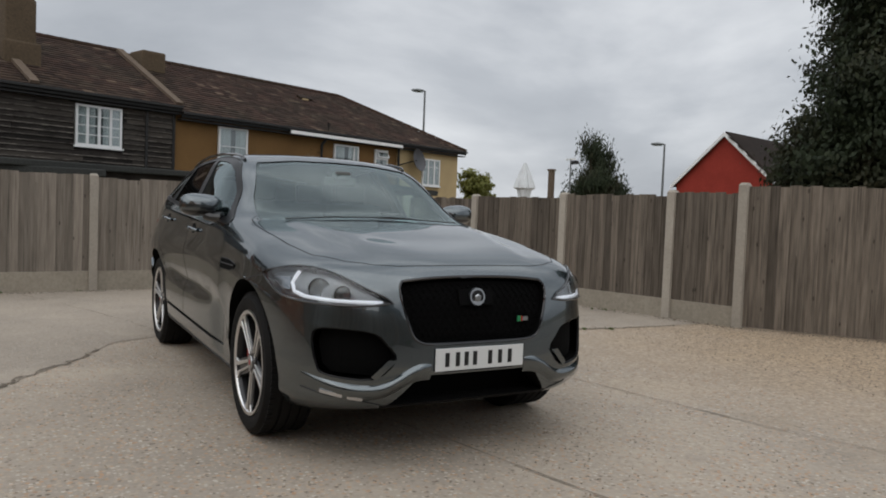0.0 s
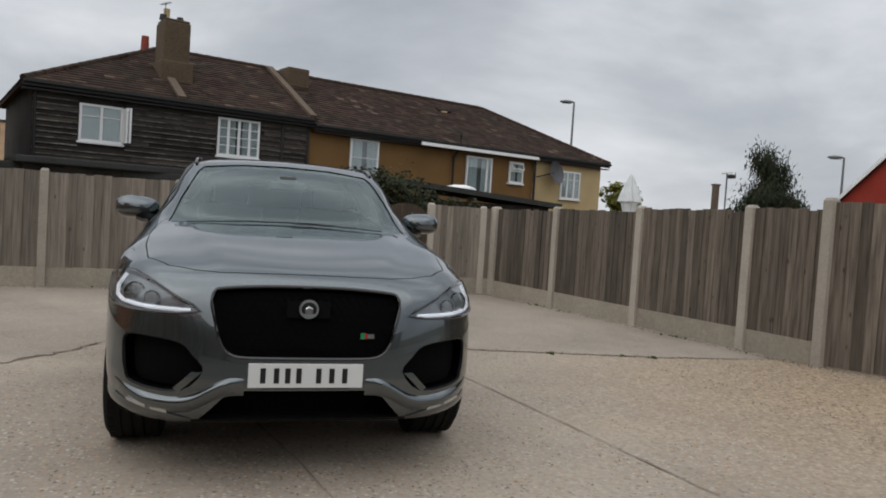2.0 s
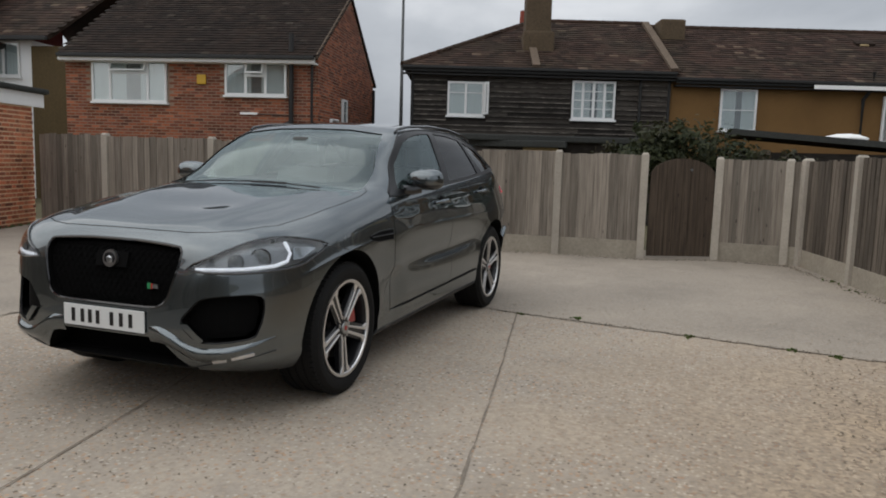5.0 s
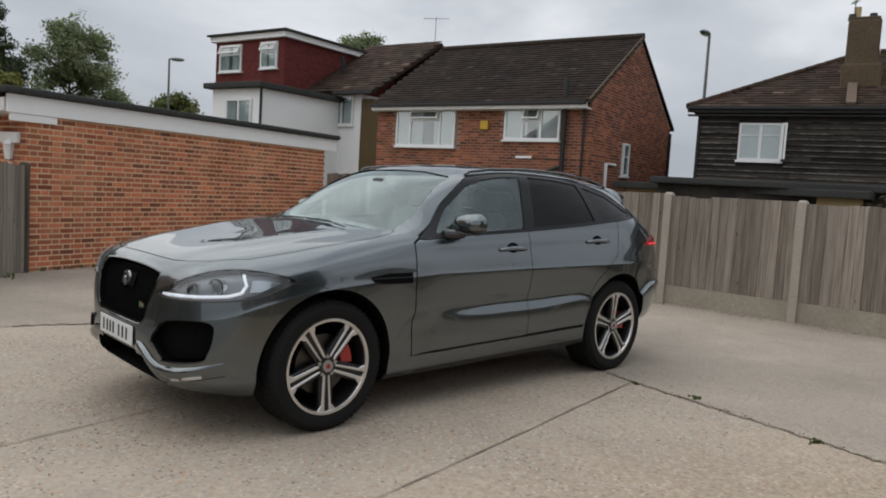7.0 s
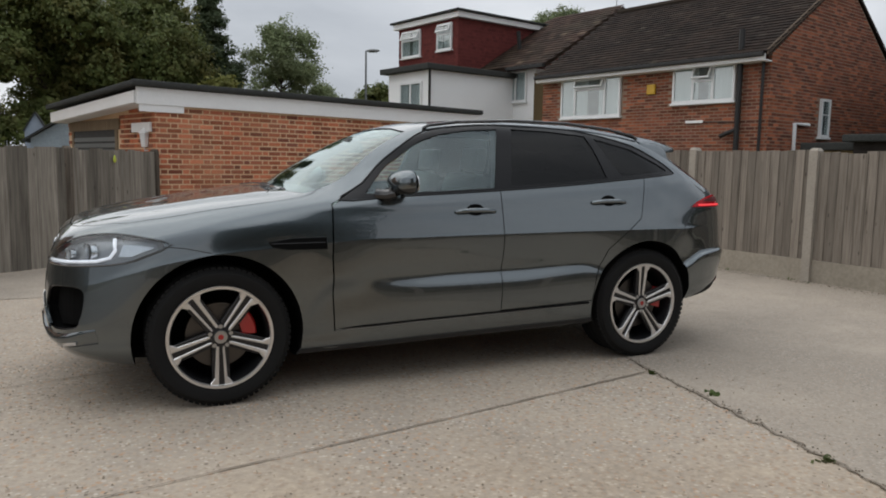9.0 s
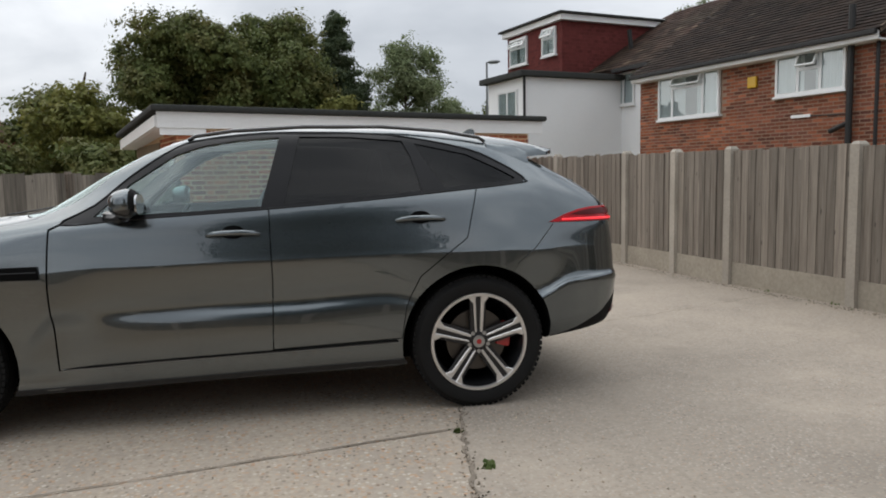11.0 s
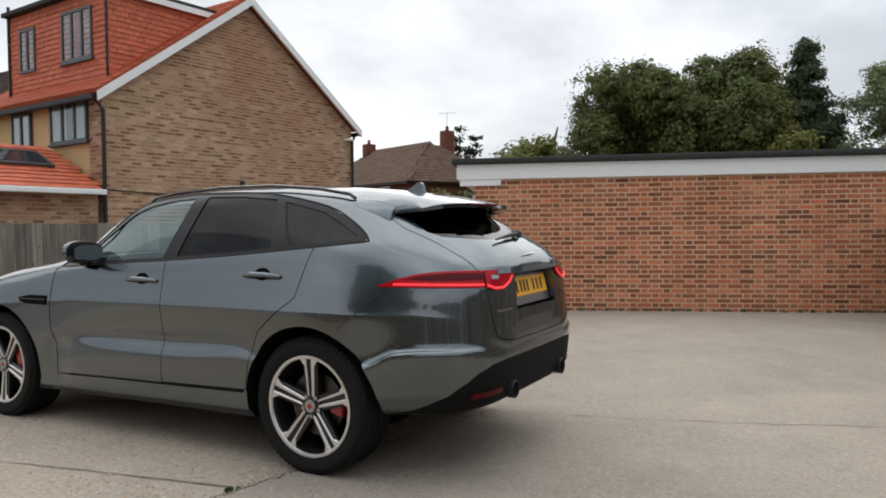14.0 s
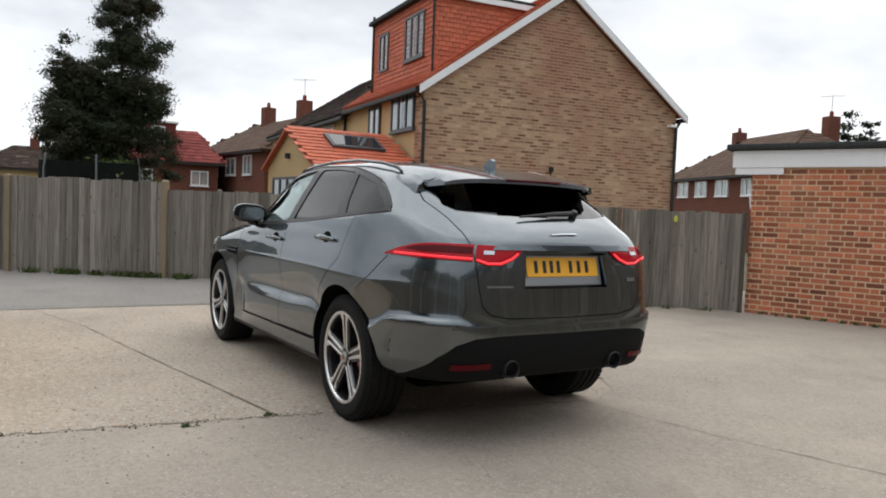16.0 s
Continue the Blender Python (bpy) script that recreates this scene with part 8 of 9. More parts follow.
def on_skin(mtx, u, v, lift=0.0):
    """The place on the body under (u, v) seen along the third axis of mtx, lifted off it."""
    w = mtx.to_3x3() @ Vector((0, 0, 1))
    o = mtx @ Vector((u, v, 0)) + w * 4.0
    hit, nrm, _, _ = SKIN.ray_cast(o, -w)
    if hit is None:
        near, nrm, _, _ = SKIN.find_nearest(mtx @ Vector((u, v, 2.0)))
        return near + nrm * lift
    return hit + nrm * lift


def away(mtx, s):
    """The same view from the other side of the car."""
    return Matrix.Diagonal((1, s, 1, 1)) @ mtx


def drape(poly, mtx, lift, thick, step=0.04):
    """A thin shell of the polygon's outline lying on the body."""
    bm = bmesh.new()
    bm.faces.new([bm.verts.new((u, v, 0)) for u, v in poly])
    us, vs = [p[0] for p in poly], [p[1] for p in poly]
    for lo, hi, nrm in ((min(us), max(us), (1, 0, 0)), (min(vs), max(vs), (0, 1, 0))):
        k = max(1, int((hi - lo) / step))
        for i in range(1, k):
            c = lo + (hi - lo) * i / k
            bmesh.ops.bisect_plane(bm, geom=bm.verts[:] + bm.edges[:] + bm.faces[:], plane_co=(c * nrm[0], c * nrm[1], 0), plane_no=nrm)
    w = mtx.to_3x3() @ Vector((0, 0, 1))
    for v in bm.verts:
        v.co = on_skin(mtx, v.co.x, v.co.y, lift)
    bm.normal_update()
    flip = [f for f in bm.faces if f.normal.dot(w) < 0]
    bmesh.ops.reverse_faces(bm, faces=flip)
    if thick:
        bmesh.ops.solidify(bm, geom=bm.faces[:], thickness=-thick)
        bmesh.ops.recalc_face_normals(bm, faces=bm.faces[:])
    return bm


def bead(line, mtx, r, lift=0.0, closed=False, n=10):
    """A thin round bar lying along a line on the body."""
    pts = []
    cnt = len(line)
    for i in range(cnt if closed else cnt - 1):
        a, b = line[i], line[(i + 1) % cnt]
        k = max(1, int(math.hypot(b[0] - a[0], b[1] - a[1]) / 0.03))
        pts += [(a[0] + (b[0] - a[0]) * j / k, a[1] + (b[1] - a[1]) * j / k) for j in range(k)]
    if not closed:
        pts.append(line[-1])
    return tube([on_skin(mtx, u, v, lift) for u, v in pts], r, 6, closed=closed)


# ---- glass ----
def pane_of(name, poly, mtx, material, label, parent=None):
    o = part(name, drape(grown(poly, 0.006), mtx, -0.006, 0.0, 0.03), material, parent or car, label, smooth=True)
    o.visible_shadow = False
    return o


pane_of("windscreen", SCREEN, FRONT, "screen_glass", "curved green-tinted windscreen")
pane_of("rear_window", REARWIN, away(FRONT, 1) @ Matrix.Diagonal((1, 1, -1, 1)), "privacy", "dark tinted rear window")
for s in (1, -1):
    mtx = away(SIDE, s)
    pane_of("front_door_glass", FGLASS, mtx, "front_glass", "lightly tinted front side window")
    pane_of("rear_door_glass", RGLASS, mtx, "privacy", "dark tinted rear side window")
    pane_of("quarter_glass", QGLASS, mtx, "privacy", "dark tinted quarter window")
    part("window_trim", bead(curved(DLO, 3), mtx, 0.006, 0.0, True), "trim_black", car)


# ---- wheels ----
def lathe(profile, seg=64):
    """Turns (radius, y) round the y axis."""
    bm = bmesh.new()
    rings = [[bm.verts.new((math.cos(k / seg * math.tau) * r, y, math.sin(k / seg * math.tau) * r)) for k in range(seg)] for r, y in profile]
    for a, b in zip(rings, rings[1:]):
        for k in range(seg):
            bm.faces.new((a[k], a[(k + 1) % seg], b[(k + 1) % seg], b[k]))
    bmesh.ops.recalc_face_normals(bm, faces=bm.faces[:])
    return bm


def spoke_bar(a0, off0, off1, r0, r1, w0, w1, y0, y1, thick):
    """One tapered bar of a wheel spoke."""
    d, s = Vector((math.cos(a0), 0, math.sin(a0))), Vector((-math.sin(a0), 0, math.cos(a0)))
    bm = bmesh.new()
    vs = []
    for r, off, w, y in ((r0, off0, w0, y0), (r1, off1, w1, y1)):
        for yy in (y, y - thick):
            for k in (-1, 1):
                vs.append(bm.verts.new(d * r + s * (off + k * w / 2) + Vector((0, yy, 0))))
    for q in ((0, 1, 3, 2), (4, 6, 7, 5), (0, 4, 5, 1), (2, 3, 7, 6), (0, 2, 6, 4), (1, 5, 7, 3)):
        bm.faces.new([vs[i] for i in q])
    bmesh.ops.recalc_face_normals(bm, faces=bm.faces[:])
    bmesh.ops.bevel(bm, geom=bm.edges[:], offset=0.003, segments=1, affect="EDGES")
    return bm


def wheel(at_, side, turn, caliper_at):
    """A twin five-spoke wheel with its tyre, brake disc and caliper; y = 0 is the outer face of the rim."""
    w = new("wheel")
    w.parent = car
    w["label"] = "black tyre on a silver twin five-spoke alloy wheel"
    w.location = at_
    w.rotation_euler = (0, 0, 0 if side > 0 else math.pi)
    ty = part("tyre", lathe([(0.272, -0.02), (0.285, 0.006), (0.315, 0.022), (0.350, 0.018), (0.372, -0.004), (0.380, -0.03), (0.381, -0.062), (0.372, -0.064), (0.372, -0.074), (0.382, -0.076), (0.3825, -0.112), (0.372, -0.114), (0.372, -0.126), (0.3825, -0.128), (0.382, -0.166), (0.372, -0.168), (0.372, -0.178), (0.381, -0.18), (0.380, -0.212), (0.372, -0.238), (0.345, -0.255), (0.29, -0.25), (0.272, -0.23)], 72), "rubber", w, smooth=True)
    blocks = bmesh.new()
    for k in range(72):
        a = k / 72 * math.tau
        for y0, y1, tilt in ((-0.004, -0.032, 0.03), (-0.213, -0.236, -0.03)):
            d = Vector((math.cos(a), 0, math.sin(a)))
            s = Vector((-math.sin(a), 0, math.cos(a)))
            m = Matrix((( s.x, 0, d.x, 0), (0, 1, 0, 0), (s.z, 0, d.z, 0), (0, 0, 0, 1)))
            box_into(blocks, (-0.0115, min(y0, y1), 0.366), (0.0115, max(y0, y1), 0.3835), m)
    bmesh.ops.recalc_face_normals(blocks, faces=blocks.faces[:])
    part("tread", blocks, "rubber", ty)["kind"] = "stuff"
    rim = part("rim", lathe([(0.283, 0.002), (0.281, 0.012), (0.272, 0.013), (0.262, 0.004), (0.256, -0.02), (0.25, -0.06), (0.245, -0.16), (0.262, -0.24)], 72), "alloy_dark", w, "dark grey alloy rim", smooth=True)
    part("rim_lip", lathe([(0.284, 0.003), (0.2825, 0.0135), (0.274, 0.0150), (0.266, 0.0125), (0.262, 0.004)], 72), "machined", rim, "machined bright lip", smooth=True)
    # disc behind the spokes, its colour standing for the shade inside
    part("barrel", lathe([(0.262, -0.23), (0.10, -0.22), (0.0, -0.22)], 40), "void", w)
    for k in range(5):
        a = radians(turn + 72 * k)
        part("spoke", spoke_bar(a, 0, 0, 0.03, 0.268, 0.085, 0.098, -0.020, -0.006, 0.035), "alloy_dark", rim)
        for s in (1, -1):
            part("spoke_face", spoke_bar(a, (0.0165 if s > 0 else 0.0150) * s, 0.026 * s, 0.050, 0.270, 0.016 if s > 0 else 0.011, 0.024 if s > 0 else 0.017, -0.008, 0.006, 0.014), "machined", rim, "machined silver spoke face")
        for s in (1, -1):
            part("spoke_tip", spoke_bar(a, 0.028 * s, 0.046 * s, 0.226, 0.273, 0.018, 0.056, 0.0035, 0.0085, 0.014), "machined", rim)
        b = radians(turn + 36 + 72 * k)
        part("wheel_bolt", cyl((math.cos(b) * 0.057, -0.03, math.sin(b) * 0.057), (math.cos(b) * 0.057, -0.006, math.sin(b) * 0.057), 0.0125, seg=6), "satin_chrome", rim)
    part("hub", lathe([(0.075, -0.03), (0.072, -0.012), (0.045, -0.006), (0.036, -0.004)], 32), "alloy_dark", rim, smooth=True)
    cap = part("centre_cap", lathe([(0.036, -0.004), (0.034, 0.002), (0.0, 0.003)], 32), "satin_chrome", rim, smooth=True)
    part("emblem", lathe([(0.015, 0.0032), (0.014, 0.005), (0.0, 0.0055)], 24), "caliper", cap, "small red round emblem")
    part("brake_disc", lathe([(0.178, -0.09), (0.178, -0.07), (0.085, -0.068), (0.08, -0.045), (0.0, -0.045)], 48), "disc", w, smooth=True)
    c = radians(caliper_at)
    cal = bmesh.new()
    rows = []
    for i in range(7):
        a = c + radians(-22 + 44 * i / 6)
        rows.append([cal.verts.new((math.cos(a) * r, y, math.sin(a) * r)) for r, y in ((0.115, -0.05), (0.118, -0.038), (0.19, -0.036), (0.2, -0.05), (0.2, -0.1), (0.115, -0.1))])
    for p, q in zip(rows, rows[1:]):
        for k in range(6):
            cal.faces.new((p[k], p[(k + 1) % 6], q[(k + 1) % 6], q[k]))
    cal.faces.new(rows[0])
    cal.faces.new(rows[-1][::-1])
    bmesh.ops.recalc_face_normals(cal, faces=cal.faces[:])
    part("brake_caliper", cal, "caliper", w, "red brake caliper", smooth=True)


for ax, turn in ((1.437, -90), (-1.437, 90)):
    for s in (1, -1):
        wheel((ax, 0.915 * s, 0.383), s, turn, (158 if s > 0 else 22) if ax > 0 else (172 if s > 0 else 8))

# ---- nose ----
gr = part("front_grille", drape(grown(curved(GRILLE, 3), -0.004), FRONT, -0.05, 0.012), "void", car, "gloss black mesh grille")
mesh_bm = bmesh.new()
for i in range(-12, 13):
    for k in range(-2, 11):
        y, z = 0.038 * i + (0.019 if k % 2 else 0), 0.59 + 0.032 * k
        if inside(GRILLE, y, z) and inside(GRILLE, y - 0.02, z) and inside(GRILLE, y + 0.02, z) and inside(GRILLE, y, z + 0.014) and inside(GRILLE, y, z - 0.014):
            ring = [on_skin(FRONT, y + 0.019 * math.cos(a), z + 0.017 * math.sin(a), -0.035) for a in (0, math.pi / 2, math.pi, -math.pi / 2)]
            tube(ring, 0.0026, 4, mesh_bm, True)
part("mesh", mesh_bm, "void", gr)
part("grille_frame", bead(curved(GRILLE, 3), FRONT, 0.008, -0.004, True), "gloss_black", gr)
part("emblem_panel", drape([(-0.10, 0.78), (0.10, 0.78), (0.10, 0.86), (-0.10, 0.86)], FRONT, -0.03, 0.01), "void", gr)
em = on_skin(FRONT, 0, 0.82, -0.02)
part("emblem", cyl(em, em + Vector((0.014, 0, 0.002)), 0.046, 0.044, 28), "satin_chrome", gr, "round silver emblem", smooth=True)
part("emblem_centre", cyl(em + Vector((0.014, 0, 0)), em + Vector((0.017, 0, 0)), 0.036, 0.034, 20), "alloy_dark", gr)
part("emblem_relief", cyl(em + Vector((0.017, 0, -0.004)), em + Vector((0.022, 0, -0.004)), 0.021, 0.014, 6), "satin_chrome", gr)
bd = on_skin(FRONT, 0.275, 0.70, -0.02)
part("badge", box((-0.004, -0.028, -0.014), (0.004, -0.008, 0.014), Matrix.Translation(bd)), plain("green_badge", (0.03, 0.25, 0.1), 0.3), gr, "small green badge mark")
part("badge", box((-0.004, -0.006, -0.013), (0.004, 0.002, 0.013), Matrix.Translation(bd)), plain("red_badge", (0.5, 0.02, 0.02), 0.3), gr, "small red badge mark")
part("badge", box((-0.004, 0.004, -0.010), (0.004, 0.036, 0.010), Matrix.Translation(bd)), "satin_chrome", gr, "small silver badge mark")
def ledge(line, mtx, profile):
    """A rounded shelf swept along a line on the body; profile: rise over the line and lift off the skin."""
    pts = []
    for a, b in zip(line, line[1:]):
        k = max(1, int(math.hypot(b[0] - a[0], b[1] - a[1]) / 0.02))
        pts += [(a[0] + (b[0] - a[0]) * j / k, a[1] + (b[1] - a[1]) * j / k) for j in range(k)]
    pts.append(line[-1])
    bm = bmesh.new()
    rows = []
    for i, (u, v) in enumerate(pts):
        g = min(1.0, (i + 0.4) / 5, (len(pts) - i - 0.6) / 8)
        rows.append([bm.verts.new(on_skin(mtx, u, v + dz, lf * g if lf > 0 else lf)) for dz, lf in profile])
    for a, b in zip(rows, rows[1:]):
        for k in range(len(profile) - 1):
            bm.faces.new((a[k], a[k + 1], b[k + 1], b[k]))
    bmesh.ops.recalc_face_normals(bm, faces=bm.faces[:])
    if sum(f.normal.dot(mtx.to_3x3() @ Vector((0, 0, 1))) for f in bm.faces) < 0:
        bmesh.ops.reverse_faces(bm, faces=bm.faces[:])
    return bm


BLADE = [tuple(p) for p in round_line([(0.275, 0.480), (0.34, 0.476), (0.40, 0.452), (0.49, 0.400), (0.56, 0.384), (0.66, 0.388), (0.76, 0.408), (0.845, 0.44)], 4)]
for s in (1, -1):
    mtx = away(FRONT, s)
    part("bumper_blade", ledge(BLADE, mtx, [(-0.060, -0.004), (-0.045, 0.006), (-0.022, 0.016), (-0.004, 0.024), (0.008, 0.024), (0.018, 0.016), (0.030, -0.006)]), "paint", car, "grey painted blade under the intakes", smooth=True, angle=60)
    part("intake_mesh", drape(grown(INTAKE, -0.004), mtx, -0.06, 0.006), "void", car, "black mesh in the side intake")
    part("intake_frame", bead(curved(INTAKE, 3), mtx, 0.006, -0.009, True), "trim_black", car)
    part("intake_blade", drape([(0.455, 0.53), (0.50, 0.53), (0.575, 0.455), (0.555, 0.435)], mtx, -0.004, 0.02, 0.02), "paint", car, "grey blade edging the intake")
    for a, b in ((0.60, 0.67), (0.69, 0.775)):
        part("fog_lamp", drape([(a, 0.336 + (a - 0.6) * 0.2), (b, 0.336 + (b - 0.6) * 0.2), (b, 0.352 + (b - 0.6) * 0.2), (a, 0.352 + (a - 0.6) * 0.2)], mtx, 0.004, 0.009, 0.03), "reflector", car, "slim silver fog lamp strip")
    part("bumper_crease", bead([(0.50, 0.30), (0.62, 0.335), (0.76, 0.36), (0.84, 0.385)], mtx, 0.004, 0.0), "black_plastic", car)

# number plates with plain bars for their characters
def number_plate(name, mtx, material, label, z0):
    p = part(name, box((-0.26, 0, -0.006), (0.26, 0.111, 0.0), mtx, 0.003), material, car, label)
    if name.startswith("rear"):
        part("plate_holder", box((-0.285, -0.05, -0.016), (0.285, 0.122, -0.007), mtx, 0.003), "satin_chrome", car, "pale frame behind the rear plate")
    for i, x in enumerate((-0.195, -0.135, -0.085, -0.035, 0.055, 0.115, 0.175)):
        part("character_bar", box((x - 0.012, 0.021, 0.0003), (x + 0.012, 0.09, 0.0015), mtx), "ink", p, "black bar")
    return p


number_plate("front_number_plate", Matrix.Translation((2.318, 0, 0.462)) @ pose(0, 0, 0, 90, 0, 90), "plate_white", "white number plate with black bars", 0)
part("plate_bracket", box((2.28, -0.2, 0.455), (2.311, 0.2, 0.57)), "black_plastic", car)
number_plate("rear_number_plate", Matrix.Translation((-2.386, 0, 0.962)) @ pose(0, 0, 0, 90, 0, -90) @ pose(0, 0, 0, -14), "plate_yellow", "yellow number plate with black bars", 0)


# ---- lamps ----
for s, mtx in ((1, DIAG), (-1, DIAG_R)):
    h = new("headlight")
    h.parent = car
    h["label"] = "clear headlight with a lit white daytime strip"
    part("housing", drape(grown(HEAD, -0.004), mtx, -0.032, 0.006, 0.02), "lamp_body", h)
    for u, z, r in ((-0.90, 0.862, 0.048), (-1.035, 0.845, 0.036)):
        o_ = on_skin(mtx, u, z, -0.045)
        w = Vector((0.93, 0.36 * s, 0.05)).normalized()
        part("projector", cyl(o_ + w * 0.0, o_ + w * 0.035, r, r * 0.92, 24), "reflector", h, "round projector lens", smooth=True)
        part("projector_lens", cyl(o_ + w * 0.035, o_ + w * 0.042, r * 0.8, r * 0.55, 24), "lamp_glass", h, smooth=True)
        part("bezel", tube([o_ + w * 0.036 + Matrix.Rotation(k / 24 * math.tau, 3, w) @ w.orthogonal().normalized() * r for k in range(24)], 0.005, 6, closed=True), "gloss_black", h)
    led = [(-0.79, 0.926), (-0.765, 0.87), (-0.785, 0.83), (-0.85, 0.812), (-1.0, 0.803), (-1.225, 0.798)]
    part("daytime_strip", bead(led, mtx, 0.0095, -0.005), "led", h, "lit white strip")
    part("indicator", drape([(-0.74, 0.90), (-0.66, 0.895), (-0.60, 0.882), (-0.69, 0.835), (-0.745, 0.835)], mtx, -0.016, 0.006), "reflector", h)
    c = part("cover", drape(grown(HEAD, 0.001), mtx, 0.006, 0.003, 0.025), "lamp_glass", h, "clear cover", smooth=True)
    c.visible_shadow = False
    part("seal", bead(curved(HEAD, 2), mtx, 0.0060, 0.006, True), "gloss_black", h)
T_SIDE = [(-0.70, 1.055), (-0.80, 1.093), (-0.90, 1.118), (-1.00, 1.129), (-1.10, 1.131), (-1.238, 1.130), (-1.238, 1.044), (-1.10, 1.048), (-0.90, 1.05)]
T_DARK = [(-0.84, 1.092), (-0.92, 1.108), (-1.02, 1.117), (-1.10, 1.118), (-1.232, 1.115), (-1.232, 1.085), (-1.10, 1.084), (-0.95, 1.084)]
T_GATE = [(-1.250, 1.130), (-1.36, 1.127), (-1.478, 1.120), (-1.462, 1.09), (-1.43, 1.055), (-1.37, 1.025), (-1.31, 1.025), (-1.25, 1.046)]
for s, mtx in ((1, TAIL), (-1, TAIL_R)):
    t_ = new("tail_light")
    t_.parent = car
    t_["label"] = "red wraparound tail light"
    part("lens", drape(T_SIDE, mtx, 0.003, 0.008), "red_lamp", t_, smooth=True)
    part("upper_lens", drape(T_DARK, mtx, 0.012, 0.004, 0.03), "red_dark", t_, "dark red upper lens", smooth=True)
    part("lit_strip", bead([(-0.78, 1.066), (-0.95, 1.064), (-1.1, 1.061), (-1.235, 1.058)], mtx, 0.0070, 0.010), "red_glow", t_, "lit red strip")
    part("gate_lens", drape(T_GATE, mtx, 0.003, 0.008, 0.03), "red_lamp", t_, smooth=True)
    part("lit_strip", bead([(-1.255, 1.054), (-1.31, 1.036), (-1.37, 1.036), (-1.42, 1.06), (-1.45, 1.09)], mtx, 0.0070, 0.010), "red_glow", t_, "lit red strip")
    part("reverse_lamp", drape([(-1.285, 1.082), (-1.335, 1.082), (-1.335, 1.100), (-1.285, 1.100)], mtx, 0.012, 0.004, 0.03), "reflector", t_)

# ---- rear ----
BACK_V = Matrix(((0, 0, -1, 0), (1, 0, 0, 0), (0, 1, 0, 0), (0, 0, 0, 1)))
part("gate_strip", drape([(-0.50, 1.105), (0.50, 1.105), (0.47, 1.135), (-0.47, 1.135)], BACK_V, 0.004, 0.012, 0.05), "paint", car, "painted strip over the rear plate")
for x0, x1, z0, z1 in ((0.38, 0.54, 0.908, 0.919),):
    part("badge", drape([(x0, z0), (x1, z0), (x1, z1), (x0, z1)], BACK_V, 0.004, 0.004, 0.03), "satin_chrome", car, "small silver lettering bar")
part("badge", drape([(-0.46, 0.93), (-0.53, 0.93), (-0.53, 0.952), (-0.46, 0.952)], BACK_V, 0.004, 0.004, 0.03), "satin_chrome", car, "small silver lettering bar")
part("rear_emblem", drape([(-0.10, 1.194), (0.02, 1.192), (0.09, 1.1885), (0.095, 1.191), (0.02, 1.197), (-0.09, 1.200)], BACK_V, 0.005, 0.006, 0.03), "chrome", car, "slim chrome emblem")
spo = bmesh.new()
rowsp = []
for y in np.linspace(-0.615, 0.615, 25):
    f = (abs(y) / 0.615) ** 2
    zt = 1.580 - 0.012 * f - 0.046 * f**4
    back, thin = 0.07 * f + 0.20 * f**8, 1 - 0.75 * f**6
    rowsp.append([spo.verts.new(v) for v in ((-1.56, y, zt + 0.018 - 0.01 * f), (-1.75, y, zt - 0.012), (-1.93 + back * 0.4, y, zt - 0.046), (-2.075 + back, y, zt - 0.075), (-2.08 + back, y, zt - 0.075 - 0.025 * thin), (-1.93 + back * 0.4, y, zt - 0.046 - 0.059 * thin), (-1.75, y, zt - 0.012 - 0.073 * thin), (-1.60, y, zt - 0.04))])
for a, b in zip(rowsp, rowsp[1:]):
    for k in range(8):
        spo.faces.new((a[k], a[(k + 1) % 8], b[(k + 1) % 8], b[k]))
spo.faces.new(rowsp[0])
spo.faces.new(rowsp[-1][::-1])
bmesh.ops.recalc_face_normals(spo, faces=spo.faces[:])
under_side = spo.copy()
rowsp_y = [[v.co.copy() for v in rowsp[e][:4]] for e in (0, -1)]
bmesh.ops.delete(spo, geom=[f for f in spo.faces if f.calc_center_median().x < -1.6 and f.normal.z < 0.5 and abs(f.normal.y) < 0.8], context="FACES")
bmesh.ops.delete(under_side, geom=[f for f in under_side.faces if not (f.calc_center_median().x < -1.6 and f.normal.z < 0.5 and abs(f.normal.y) < 0.8)], context="FACES")
sp = part("rear_spoiler", spo, "paint", car, "grey roof spoiler over the rear window", smooth=True)
part("spoiler_underside", under_side, "gloss_black", sp, "black underside and lip", smooth=True)
for sd, rowe in ((1, rowsp_y[1]), (-1, rowsp_y[0])):
    # a painted winglet joins each end of the spoiler to the pillar
    wing = bmesh.new()
    strip = []
    for i in range(9):
        f = i / 8
        k = f * 2.6
        j = min(int(k), 2)
        top = rowe[j].lerp(rowe[j + 1], k - j)
        foot = SKIN.find_nearest(top + Vector((0.0, 0.045 * sd, -0.045 - 0.05 * math.sin(math.pi * min(f * 0.95, 1.0)))))[0]
        mid = top.lerp(foot, 0.5) + Vector((0, 0.010 * sd, 0.006))
        strip.append([wing.verts.new(v) for v in (top + Vector((0, -0.004 * sd, 0.0015)), mid, foot, foot - Vector((0, 0.02 * sd, 0)), top - Vector((0, 0.03 * sd, 0.012)))])
    for a_, b_ in zip(strip, strip[1:]):
        for k in range(5):
            wing.faces.new((a_[k], a_[(k + 1) % 5], b_[(k + 1) % 5], b_[k]))
    wing.faces.new(strip[0])
    wing.faces.new(strip[-1][::-1])
    bmesh.ops.recalc_face_normals(wing, faces=wing.faces[:])
    part("winglet", wing, "paint", sp, "grey side piece of the spoiler", smooth=True)
